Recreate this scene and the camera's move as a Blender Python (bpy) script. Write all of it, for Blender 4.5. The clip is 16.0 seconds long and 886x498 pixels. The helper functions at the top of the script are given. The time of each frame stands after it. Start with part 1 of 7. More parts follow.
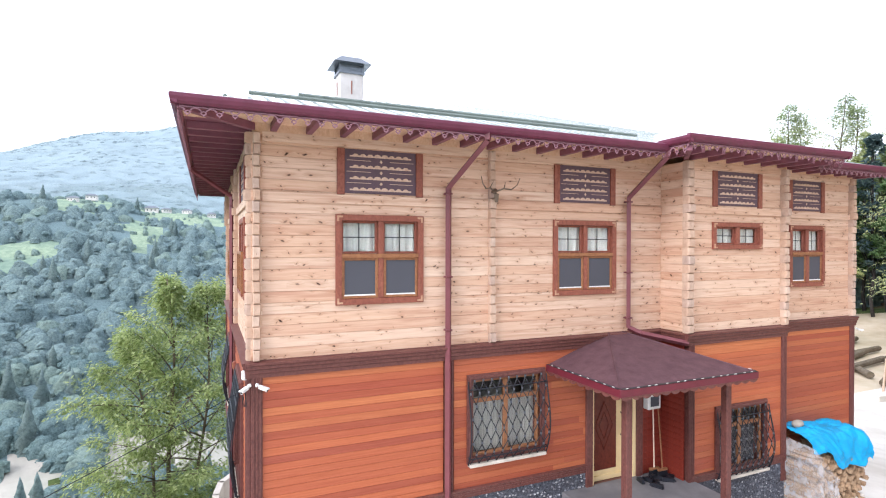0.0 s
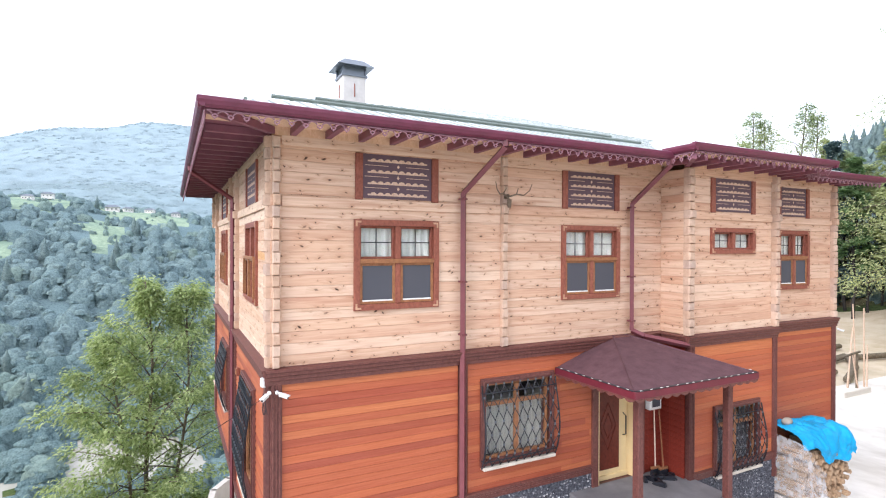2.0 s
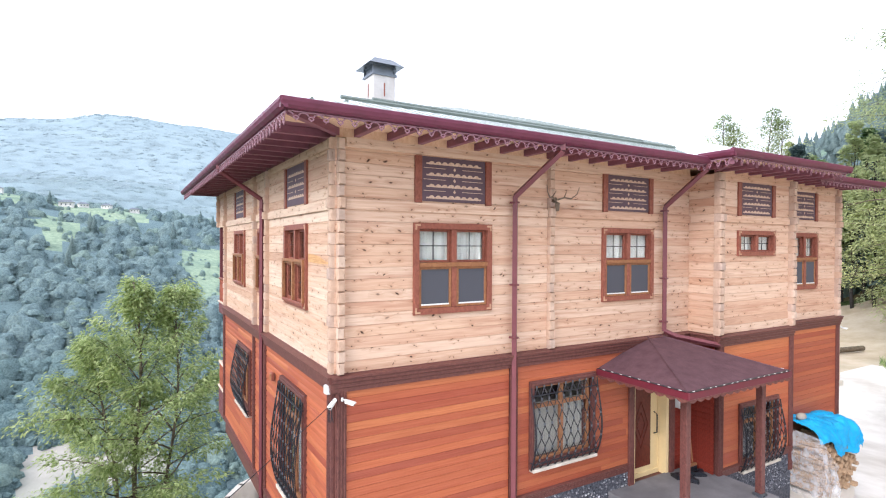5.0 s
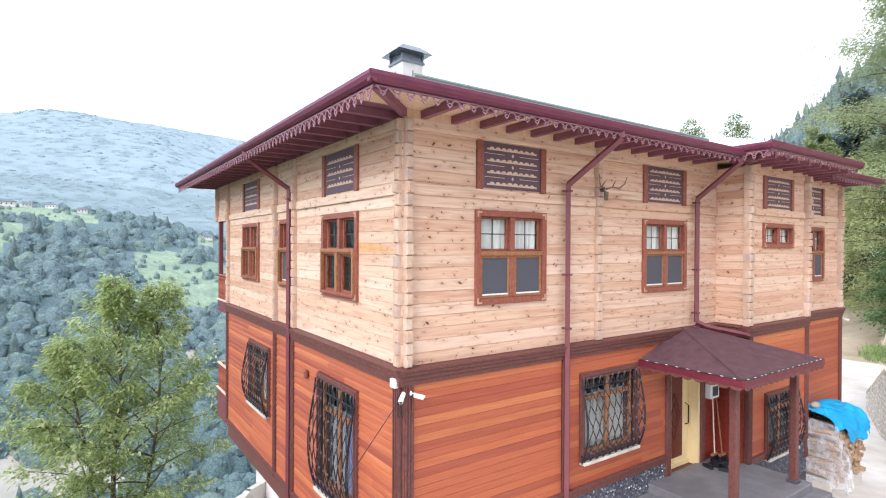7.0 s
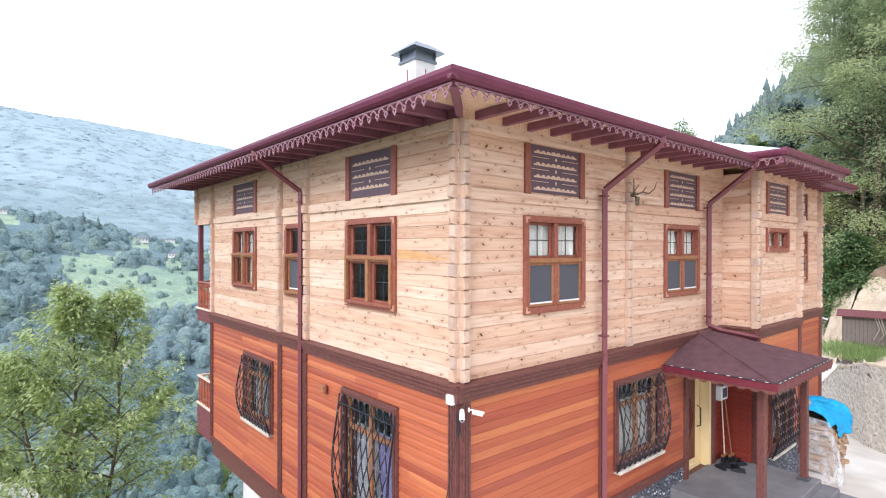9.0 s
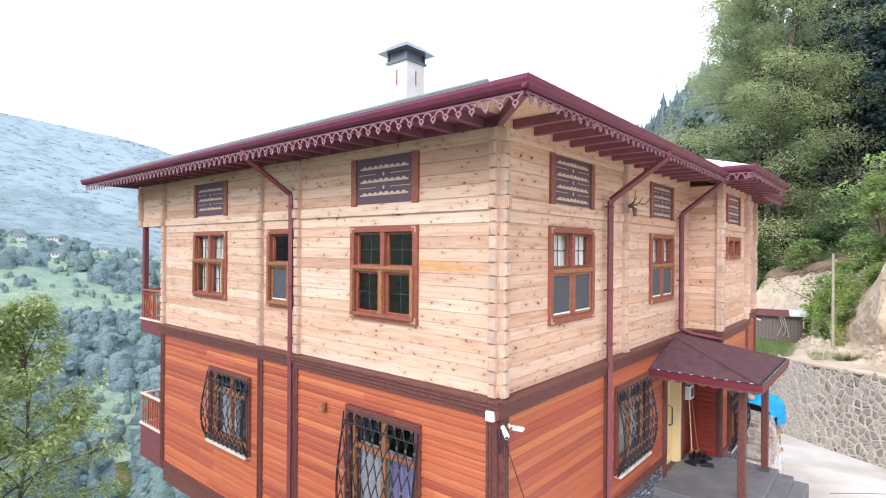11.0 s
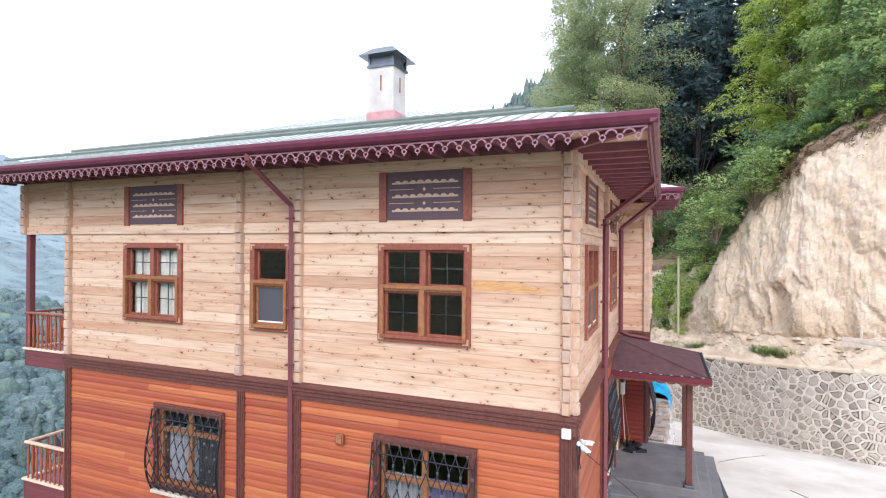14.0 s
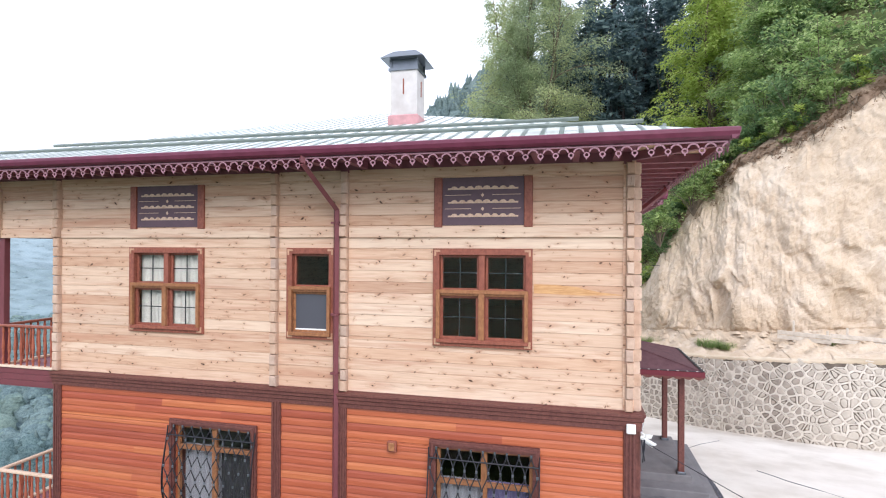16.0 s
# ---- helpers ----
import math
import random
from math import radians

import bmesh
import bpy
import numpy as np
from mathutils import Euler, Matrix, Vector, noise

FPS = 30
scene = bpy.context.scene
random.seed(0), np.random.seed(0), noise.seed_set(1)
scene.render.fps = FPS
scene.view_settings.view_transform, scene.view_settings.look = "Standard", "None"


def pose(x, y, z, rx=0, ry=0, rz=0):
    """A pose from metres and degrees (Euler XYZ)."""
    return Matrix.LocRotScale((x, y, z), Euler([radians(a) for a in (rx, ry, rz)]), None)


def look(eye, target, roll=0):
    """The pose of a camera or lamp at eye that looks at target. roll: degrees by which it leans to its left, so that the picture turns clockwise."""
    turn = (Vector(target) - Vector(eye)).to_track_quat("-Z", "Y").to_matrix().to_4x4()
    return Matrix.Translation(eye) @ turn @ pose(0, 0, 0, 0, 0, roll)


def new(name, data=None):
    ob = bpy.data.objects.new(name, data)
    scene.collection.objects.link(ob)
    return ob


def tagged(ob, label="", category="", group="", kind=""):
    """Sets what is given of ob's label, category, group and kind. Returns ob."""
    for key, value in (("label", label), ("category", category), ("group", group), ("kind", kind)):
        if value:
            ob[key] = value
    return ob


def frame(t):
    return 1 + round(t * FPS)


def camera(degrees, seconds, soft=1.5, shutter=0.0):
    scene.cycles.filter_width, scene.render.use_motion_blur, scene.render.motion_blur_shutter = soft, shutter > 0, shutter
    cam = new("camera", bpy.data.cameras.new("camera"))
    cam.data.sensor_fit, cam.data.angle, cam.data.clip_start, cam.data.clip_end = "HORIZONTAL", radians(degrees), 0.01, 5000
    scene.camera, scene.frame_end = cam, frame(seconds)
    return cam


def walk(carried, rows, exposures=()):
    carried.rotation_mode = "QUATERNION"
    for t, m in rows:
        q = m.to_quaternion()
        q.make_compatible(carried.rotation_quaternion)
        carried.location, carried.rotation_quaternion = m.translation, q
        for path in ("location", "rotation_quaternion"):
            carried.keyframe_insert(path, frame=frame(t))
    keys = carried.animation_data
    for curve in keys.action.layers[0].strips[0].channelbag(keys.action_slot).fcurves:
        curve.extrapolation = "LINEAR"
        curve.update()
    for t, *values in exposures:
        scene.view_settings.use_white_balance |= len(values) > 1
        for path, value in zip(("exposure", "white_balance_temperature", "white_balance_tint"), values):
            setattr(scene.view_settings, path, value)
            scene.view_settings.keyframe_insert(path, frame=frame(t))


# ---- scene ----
cam = camera(79.5, 16.0, soft=1.1)
PATH = [
    (0, (-0.59, -8.315, 5.134), (0.216, -6.485, 5.123), 0.1),
    (0.5, (-0.707, -8.248, 5.138), (0.112, -6.423, 5.132), 0.1),
    (1, (-0.869, -8.182, 5.172), (-0.031, -6.366, 5.164), 0.1),
    (1.5, (-1.075, -8.109, 5.183), (-0.203, -6.309, 5.175), 0.2),
    (2, (-1.299, -8.025, 5.205), (-0.39, -6.243, 5.197), 0.2),
    (2.5, (-1.486, -7.95, 5.249), (-0.555, -6.18, 5.236), 0.2),
    (3, (-1.672, -7.859, 5.273), (-0.717, -6.102, 5.261), 0.2),
    (3.5, (-1.856, -7.76, 5.289), (-0.877, -6.016, 5.277), 0.3),
    (4, (-2.051, -7.648, 5.31), (-1.056, -5.913, 5.296), 0.3),
    (4.5, (-2.283, -7.491, 5.323), (-1.279, -5.762, 5.307), 0.3),
    (7, (-3.678, -6.242, 5.079), (-2.537, -4.6, 5.069), 0.3),
    (7.5, (-3.923, -5.952, 5.081), (-2.741, -4.339, 5.077), 0.3),
    (8, (-4.146, -5.663, 5.11), (-2.929, -4.075, 5.106), 0.2),
    (10.5, (-5.276, -4.087, 5.237), (-3.813, -2.724, 5.236), 0.3),
    (11, (-5.517, -3.755, 5.291), (-3.99, -2.462, 5.29), 0.4),
    (11.5, (-5.753, -3.374, 5.336), (-4.162, -2.162, 5.335), 0.3),
    (12, (-6.003, -2.955, 5.377), (-4.348, -1.831, 5.376), 0.3),
    (12.5, (-6.234, -2.505, 5.417), (-4.518, -1.477, 5.416), 0.4),
    (13, (-6.463, -2.037, 5.468), (-4.694, -1.104, 5.467), 0.4),
    (13.5, (-6.695, -1.551, 5.51), (-4.88, -0.713, 5.511), 0.3),
    (14, (-6.941, -1.068, 5.55), (-5.092, -0.307, 5.551), 0.4),
    (14.5, (-7.153, -0.564, 5.574), (-5.274, 0.122, 5.577), 0.4),
    (15, (-7.352, -0.078, 5.57), (-5.449, 0.538, 5.577), 0.3),
    (15.5, (-7.513, 0.357, 5.588), (-5.584, 0.883, 5.595), 0.3),
    (16, (-7.641, 0.793, 5.591), (-5.699, 1.27, 5.599), 0.3),
]
walk(cam, [(t, look(eye, target, roll)) for t, eye, target, roll in PATH], [(0, 0.93, 6250, 13), (8, 0.9, 6250, 13), (12, 0.82, 6250, 13), (16, 0.62, 6250, 13)])

# ---- world, sun, exposure ----
world = bpy.data.worlds.new("sky")
scene.world = world
world.use_nodes = True
wt = world.node_tree
wt.nodes.clear()
w_out = wt.nodes.new("ShaderNodeOutputWorld")
w_bg = wt.nodes.new("ShaderNodeBackground")
w_sky = wt.nodes.new("ShaderNodeTexSky")
w_sky.sky_type = "NISHITA"
w_sky.sun_disc = False
w_sky.sun_elevation = radians(36)
w_sky.sun_rotation = radians(253)
w_sky.dust_density = 4.0
w_sky.air_density = 1.0
w_mix = wt.nodes.new("ShaderNodeMix")
w_mix.data_type = "RGBA"
w_mix.inputs[0].default_value = 0.9
w_mix.inputs[7].default_value = (9.2, 9.8, 11.0, 1)
wt.links.new(w_sky.outputs[0], w_mix.inputs[6])
wt.links.new(w_mix.outputs[2], w_bg.inputs[0])
w_bg.inputs[1].default_value = 0.115
wt.links.new(w_bg.outputs[0], w_out.inputs[0])

sun_data = bpy.data.lights.new("sun", "SUN")
sun_data.energy = 1.5
sun_data.angle = radians(30)
sun_data.color = (1.0, 0.97, 0.93)
sun = new("sun", sun_data)
sun.matrix_world = look((-33, -13, 26), (0, 0, 0))

# ---- materials ----


def srgb(r, g, b):
    return tuple((c / 12.92 if c <= 0.04045 else ((c + 0.055) / 1.055) ** 2.4) for c in (r / 255, g / 255, b / 255)) + (1.0,)


class Nodes:
    """A short way to write node trees."""

    def __init__(self, name, rough=0.6, metal=0.0, spec=0.5):
        self.mat = bpy.data.materials.new(name)
        self.mat.use_nodes = True
        self.t = self.mat.node_tree
        self.bsdf = self.t.nodes["Principled BSDF"]
        self.bsdf.inputs["Roughness"].default_value = rough
        self.bsdf.inputs["Metallic"].default_value = metal
        self.bsdf.inputs["Specular IOR Level"].default_value = spec

    def put(self, socket, value):
        if isinstance(value, bpy.types.NodeSocket):
            self.t.links.new(value, socket)
        else:
            socket.default_value = value

    def node(self, kind, ins=(), out=0, operation=None):
        n = self.t.nodes.new(kind)
        if operation:
            n.operation = operation
        for k, v in dict(ins).items():
            self.put(n.inputs[k], v)
        return n.outputs[out]

    def pos(self):
        return self.node("ShaderNodeNewGeometry")

    def rand(self):
        return self.node("ShaderNodeObjectInfo", out="Random")

    def island(self):
        return self.node("ShaderNodeNewGeometry", out="Random Per Island")

    def math(self, op, a, b=0.0, c=0.0):
        return self.node("ShaderNodeMath", {0: a, 1: b, 2: c}, operation=op)

    def split(self, v):
        n = self.t.nodes.new("ShaderNodeSeparateXYZ")
        self.put(n.inputs[0], v)
        return n.outputs

    def join(self, x, y, z):
        return self.node("ShaderNodeCombineXYZ", {0: x, 1: y, 2: z})

    def noise(self, vec, scale, detail=3.0, rough=0.55, dist=0.0):
        return self.node("ShaderNodeTexNoise", {"Vector": vec, "Scale": scale, "Detail": detail, "Roughness": rough, "Distortion": dist})

    def ramp(self, fac, stops, interp="LINEAR"):
        n = self.t.nodes.new("ShaderNodeValToRGB")
        n.color_ramp.interpolation = interp
        e = n.color_ramp.elements
        while len(e) < len(stops):
            e.new(0.5)
        for el, (p, c) in zip(e, stops):
            el.position = p
            el.color = c if isinstance(c, tuple) else (c, c, c, 1)
        self.put(n.inputs[0], fac)
        return n.outputs[0]

    def mix(self, fac, a, b, mode="MIX"):
        n = self.t.nodes.new("ShaderNodeMix")
        n.data_type = "RGBA"
        n.blend_type = mode
        self.put(n.inputs[0], fac)
        self.put(n.inputs[6], a)
        self.put(n.inputs[7], b)
        return n.outputs[2]

    def bump(self, height, strength=0.3, distance=0.01):
        self.put(self.bsdf.inputs["Normal"], self.node("ShaderNodeBump", {"Height": height, "Strength": strength, "Distance": distance}))

    def color(self, c):
        self.put(self.bsdf.inputs["Base Color"], c)
        return self

    def rough(self, r):
        self.put(self.bsdf.inputs["Roughness"], r)


def wall_uv(n, stretch=1.0):
    """Along the wall, up the wall and a number for each board, as one vector."""
    x, y, z = n.split(n.pos())
    r = n.rand()
    return n.join(n.math("ADD", n.math("ADD", x, y), n.math("MULTIPLY", r, 37.0)), n.math("MULTIPLY", r, 53.0), z), r


def make_pine(name, grains, tints, grey):
    n = Nodes(name, 0.62, spec=0.3)
    v, r = wall_uv(n)
    # knots: slanting ovals, a few to each board, some dark and some faint
    x, y, z = n.split(v)
    flat = n.join(x, n.math("MULTIPLY_ADD", r, 17.0, z), 0.0)
    warp = n.node("ShaderNodeTexNoise", {"Vector": flat, "Scale": 26.0, "Detail": 3.0}, out=1)
    flat = n.mix(0.02, flat, warp)
    core, halo, smear = 0.0, 0.0, 0.0
    for scale, ratio, keep, size, lean in ((2.7, 2.1, 0.34, 0.033, 1.5), (4.9, 1.3, 0.56, 0.017, 2.4)):
        k = n.node("ShaderNodeVectorMath", {0: flat, 1: (scale, scale * ratio, 1.0)}, operation="MULTIPLY")
        cells = n.t.nodes.new("ShaderNodeTexVoronoi")
        cells.voronoi_dimensions = "2D"
        cells.inputs["Scale"].default_value = 1.0
        cells.inputs["Randomness"].default_value = 0.92
        n.put(cells.inputs["Vector"], k)
        c = n.split(cells.outputs["Color"])
        away = n.split(n.node("ShaderNodeVectorMath", {0: k, 1: cells.outputs["Position"]}, operation="SUBTRACT"))
        dx, dz = n.math("DIVIDE", away[0], scale), n.math("DIVIDE", away[1], scale * ratio)
        turn = n.math("MULTIPLY_ADD", c[0], lean, -lean / 2)
        co, si = n.math("COSINE", turn), n.math("SINE", turn)
        p = n.math("ADD", n.math("MULTIPLY", dx, co), n.math("MULTIPLY", dz, si))
        q = n.math("SUBTRACT", n.math("MULTIPLY", dz, co), n.math("MULTIPLY", dx, si))
        q = n.math("MULTIPLY", q, n.math("MULTIPLY_ADD", c[1], 1.3, 1.2))
        d = n.math("SQRT", n.math("MULTIPLY_ADD", p, p, n.math("MULTIPLY", q, q)))
        big = n.math("MULTIPLY", n.math("GREATER_THAN", c[2], keep), n.math("MULTIPLY_ADD", n.math("POWER", c[1], 2.0), size, size * 0.5))
        d = n.math("DIVIDE", d, n.math("MAXIMUM", big, 0.0001))
        ink = n.math("MULTIPLY_ADD", n.math("FRACT", n.math("MULTIPLY", c[0], 7.0)), 0.55, 0.5)
        core = n.math("MAXIMUM", core, n.math("MULTIPLY", n.ramp(d, [(0.45, 1.0), (1.05, 0.0)]), ink))
        halo = n.math("MAXIMUM", halo, n.ramp(n.math("MULTIPLY", d, 0.3), [(0.22, 1.0), (1.0, 0.0)]))
        # a faint brown smear trailing along the board from the knot
        long = n.math("SQRT", n.math("MULTIPLY_ADD", n.math("MULTIPLY", dx, 0.2), n.math("MULTIPLY", dx, 0.2), n.math("MULTIPLY", dz, dz)))
        long = n.math("DIVIDE", long, n.math("MAXIMUM", big, 0.0001))
        smear = n.math("MAXIMUM", smear, n.ramp(n.math("MULTIPLY", long, 0.5), [(0.1, 1.0), (0.9, 0.0)]))
    bent = n.join(x, y, n.math("MULTIPLY_ADD", halo, 0.03, z))
    s = n.node("ShaderNodeMapping", {"Vector": bent, "Scale": (0.9, 1.0, 15.0)})
    grain = n.noise(s, 2.2, 5.0, 0.6, 0.6)
    col = n.ramp(grain, [(p, srgb(*c)) for p, c in zip((0.26, 0.5, 0.75), grains)])
    tint = n.ramp(r, [(p, srgb(*c)) for p, c in zip((0.0, 0.3, 0.5, 0.72, 0.88, 1.0), tints)])
    col = n.mix(0.55, col, tint)
    col = n.mix(n.ramp(n.noise(v, 0.8, 2.0), [(0.45, 0.0), (0.8, 0.4)]), col, srgb(200, 158, 130))
    # reddish heartwood streaks along the board
    s2 = n.node("ShaderNodeMapping", {"Vector": bent, "Scale": (0.35, 1.0, 7.0)})
    col = n.mix(n.ramp(n.noise(s2, 1.7, 3.0), [(0.52, 0.0), (0.7, 0.62)]), col, srgb(178, 124, 96))
    col = n.mix(grey, col, srgb(196, 186, 180))
    col = n.mix(n.math("MULTIPLY", smear, n.ramp(grain, [(0.35, 0.4), (0.65, 0.06)])), col, srgb(164, 120, 94))
    col = n.mix(n.math("MULTIPLY", halo, 0.34), col, srgb(184, 142, 112))
    col = n.mix(n.math("MULTIPLY", core, n.math("MULTIPLY_ADD", n.noise(flat, 46.0, 2.0), 0.6, 0.7)), col, srgb(62, 38, 28))
    # spike knots and checks, thin and dark
    s3 = n.node("ShaderNodeMapping", {"Vector": v, "Scale": (2.4, 1.0, 34.0)})
    spike = n.math("MULTIPLY", n.ramp(n.noise(s3, 1.0, 2.0, 0.5, 1.2), [(0.7, 0.0), (0.76, 1.0)]), n.ramp(n.noise(v, 1.9, 1.0), [(0.54, 0.0), (0.62, 0.75)]))
    col = n.mix(spike, col, srgb(112, 74, 52))
    n.color(col)
    n.bump(grain, 0.25, 0.004)
    return n.mat


def make_endgrain():
    n = Nodes("log_end_grain", 0.75, spec=0.2)
    v, r = wall_uv(n)
    x, y, z = n.split(n.pos())
    g = n.noise(n.pos(), 9.0, 5.0, 0.6)
    check = n.noise(n.join(n.math("MULTIPLY", n.math("ADD", x, y), 30.0), 0.0, n.math("MULTIPLY_ADD", r, 40.0, n.math("MULTIPLY", z, 5.0))), 1.0, 3.0)
    col = n.ramp(g, [(0.3, srgb(166, 138, 120)), (0.7, srgb(208, 180, 160))])
    col = n.mix(0.45, col, n.ramp(r, [(0, srgb(168, 152, 146)), (0.35, srgb(206, 174, 150)), (0.7, srgb(190, 156, 132)), (1, srgb(216, 196, 180))]))
    col = n.mix(n.ramp(check, [(0.64, 0.0), (0.7, 0.6)]), col, srgb(112, 80, 62))
    n.color(col)
    n.bump(g, 0.35, 0.006)
    return n.mat


def make_cedar():
    n = Nodes("varnished_board", 0.42, spec=0.35)
    v, r = wall_uv(n)
    s = n.node("ShaderNodeMapping", {"Vector": v, "Scale": (0.7, 1.0, 26.0)})
    grain = n.noise(s, 2.0, 5.0, 0.62, 0.5)
    base = n.ramp(r, [(0.0, srgb(155, 80, 61)), (0.18, srgb(175, 97, 68)), (0.42, srgb(188, 108, 73)), (0.62, srgb(164, 85, 64)), (0.8, srgb(198, 123, 81)), (1.0, srgb(158, 82, 64))])
    dark = n.mix(1.0, base, srgb(228, 212, 204), "MULTIPLY")
    col = n.mix(n.ramp(grain, [(0.35, 0.0), (0.7, 1.0)]), dark, base)
    n.color(n.mix(n.ramp(n.noise(v, 1.3, 2.0), [(0.5, 0.0), (0.8, 0.25)]), col, srgb(168, 86, 58)))
    n.rough(n.ramp(grain, [(0.2, 0.36), (0.8, 0.52)]))
    n.bump(grain, 0.12, 0.003)
    return n.mat


def make_paint(name, rgb, rough=0.45, wear=0.25, metal=0.0, scale=6.0):
    n = Nodes(name, rough, metal, 0.4)
    g = n.noise(n.pos(), scale, 5.0, 0.6)
    f = n.noise(n.pos(), scale * 9, 3.0)
    c = srgb(*rgb)
    lo = tuple(x * (1 - wear) for x in c[:3]) + (1,)
    hi = tuple(min(1, x * (1 + wear * 0.7)) for x in c[:3]) + (1,)
    n.color(n.mix(n.math("MULTIPLY", f, 0.3), n.ramp(g, [(0.3, lo), (0.7, hi)]), lo))
    n.rough(n.ramp(g, [(0.3, max(0.05, rough - 0.08)), (0.7, min(1, rough + 0.12))]))
    n.bump(f, 0.08, 0.003)
    return n.mat


def make_wood(name, dark, light, rough=0.5, along=0.6, across=14.0):
    n = Nodes(name, rough, spec=0.35)
    x, y, z = n.split(n.node("ShaderNodeTexCoord", out="Object"))
    v = n.join(n.math("MULTIPLY", x, across), n.math("MULTIPLY", y, across), n.math("MULTIPLY", z, across * along))
    g = n.noise(v, 1.6, 5.0, 0.6, 0.8)
    col = n.ramp(g, [(0.3, srgb(*dark)), (0.7, srgb(*light))])
    n.color(n.mix(n.math("MULTIPLY", n.rand(), 0.3), col, srgb(*dark)))
    n.bump(g, 0.15, 0.003)
    return n.mat


def make_glass():
    n = Nodes("window_glass", 0.03, spec=0.5)
    n.bsdf.inputs["Transmission Weight"].default_value = 1.0
    n.bsdf.inputs["IOR"].default_value = 1.3
    n.color((0.95, 0.97, 0.97, 1))
    return n.mat


def make_ground():
    n = Nodes("ground_earth", 0.95, spec=0.1)
    p = n.pos()
    a = n.noise(p, 0.05, 6.0, 0.6)
    b = n.noise(p, 1.6, 6.0, 0.65)
    grass = n.ramp(b, [(0.3, srgb(50, 66, 38)), (0.7, srgb(90, 102, 60))])
    earth = n.ramp(b, [(0.3, srgb(92, 74, 58)), (0.7, srgb(142, 120, 96))])
    n.color(n.mix(n.ramp(a, [(0.5, 0.0), (0.6, 1.0)]), grass, earth))
    n.bump(b, 0.6, 0.2)
    return n.mat


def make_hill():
    n = Nodes("hazed_hillside", 1.0, spec=0.0)
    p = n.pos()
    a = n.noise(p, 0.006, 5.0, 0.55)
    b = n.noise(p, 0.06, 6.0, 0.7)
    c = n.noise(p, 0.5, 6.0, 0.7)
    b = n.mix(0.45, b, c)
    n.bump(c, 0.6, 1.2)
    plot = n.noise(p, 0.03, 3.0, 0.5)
    # Field and soil colours are greyed, with haze mixed into the base.
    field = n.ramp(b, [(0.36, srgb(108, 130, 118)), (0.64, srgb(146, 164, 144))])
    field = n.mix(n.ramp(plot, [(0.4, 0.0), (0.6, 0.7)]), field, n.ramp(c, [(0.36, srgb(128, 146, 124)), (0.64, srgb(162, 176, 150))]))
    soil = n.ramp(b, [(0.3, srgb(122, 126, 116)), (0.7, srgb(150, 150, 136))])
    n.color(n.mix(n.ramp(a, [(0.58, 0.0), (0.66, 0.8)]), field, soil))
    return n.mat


def make_foliage(name, stops, rough=0.55, translucent=True, cool=None):
    n = Nodes(name, rough, spec=0.25)
    r = n.island()
    col = n.ramp(r, stops)
    g = n.noise(n.pos(), 0.7, 3.0)
    col = n.mix(n.ramp(g, [(0.35, 0.0), (0.7, 0.5)]), col, stops[0][1])
    if cool:
        col = n.mix(n.ramp(n.noise(n.pos(), 0.09, 3.0), [(0.42, 0.0), (0.62, 0.75)]), col, srgb(*cool))
    n.color(col)
    if translucent:
        n.bsdf.inputs["Transmission Weight"].default_value = 0.0
        tr = n.node("ShaderNodeBsdfTranslucent", {"Color": col})
        mx = n.t.nodes.new("ShaderNodeMixShader")
        mx.inputs[0].default_value = 0.58
        n.t.links.new(n.bsdf.outputs[0], mx.inputs[1])
        n.t.links.new(tr, mx.inputs[2])
        n.t.links.new(mx.outputs[0], n.t.nodes["Material Output"].inputs[0])
    return n.mat


def make_mineral(name, stops, scale=2.0, rough=0.85, bump=0.5, dist=0.03, rand=0.0, stain=None):
    n = Nodes(name, rough, spec=0.2)
    p = n.pos()
    g = n.noise(p, scale, 7.0, 0.65)
    f = n.noise(p, scale * 14, 4.0, 0.7)
    col = n.ramp(g, [(a, srgb(*c)) for a, c in stops])
    col = n.mix(n.math("MULTIPLY", f, 0.35), col, srgb(*stops[0][1]))
    if rand:
        col = n.mix(rand, col, n.ramp(n.rand(), [(0, srgb(*stops[0][1])), (0.5, srgb(*stops[1][1])), (1, srgb(*stops[-1][1]))]))
    if stain:
        col = n.mix(n.ramp(n.noise(p, scale * 0.35, 4.0), [(0.5, 0.0), (0.7, 0.6)]), col, srgb(*stain))
    n.color(col)
    n.bump(f, bump, dist)
    return n.mat


PINE = make_pine("pine_log", ((172, 126, 99), (210, 171, 142), (229, 201, 176)), ((208, 168, 140), (230, 204, 182), (200, 154, 126), (216, 178, 150), (234, 212, 190), (186, 140, 112)), 0.1)
# Side wall logs: slightly darker grain and a wider spread of tints.
PINE_SIDE = make_pine("side_pine_log", ((156, 114, 90), (202, 166, 138), (224, 198, 174)), ((200, 160, 132), (230, 208, 186), (182, 138, 110), (212, 176, 148), (234, 216, 196), (164, 120, 94)), 0.08)
ENDGRAIN = make_endgrain()
CEDAR = make_cedar()
PLUM = make_paint("plum_paint", (110, 52, 73), 0.4, 0.2)
PLUM_DARK = make_paint("dark_plum_wood", (132, 84, 98), 0.55, 0.2)
TRIM = make_wood("dark_stained_trim", (84, 48, 46), (120, 76, 68), 0.5)
CASING = make_wood("red_brown_casing", (120, 66, 54), (160, 98, 80), 0.45)
SASH = make_wood("honey_brown_sash", (128, 84, 58), (172, 120, 82), 0.45)
SOFFIT = make_wood("pine_soffit_board", (206, 168, 138), (230, 200, 172), 0.6)
LATTICE = make_paint("slate_purple_board", (96, 76, 86), 0.55, 0.2)
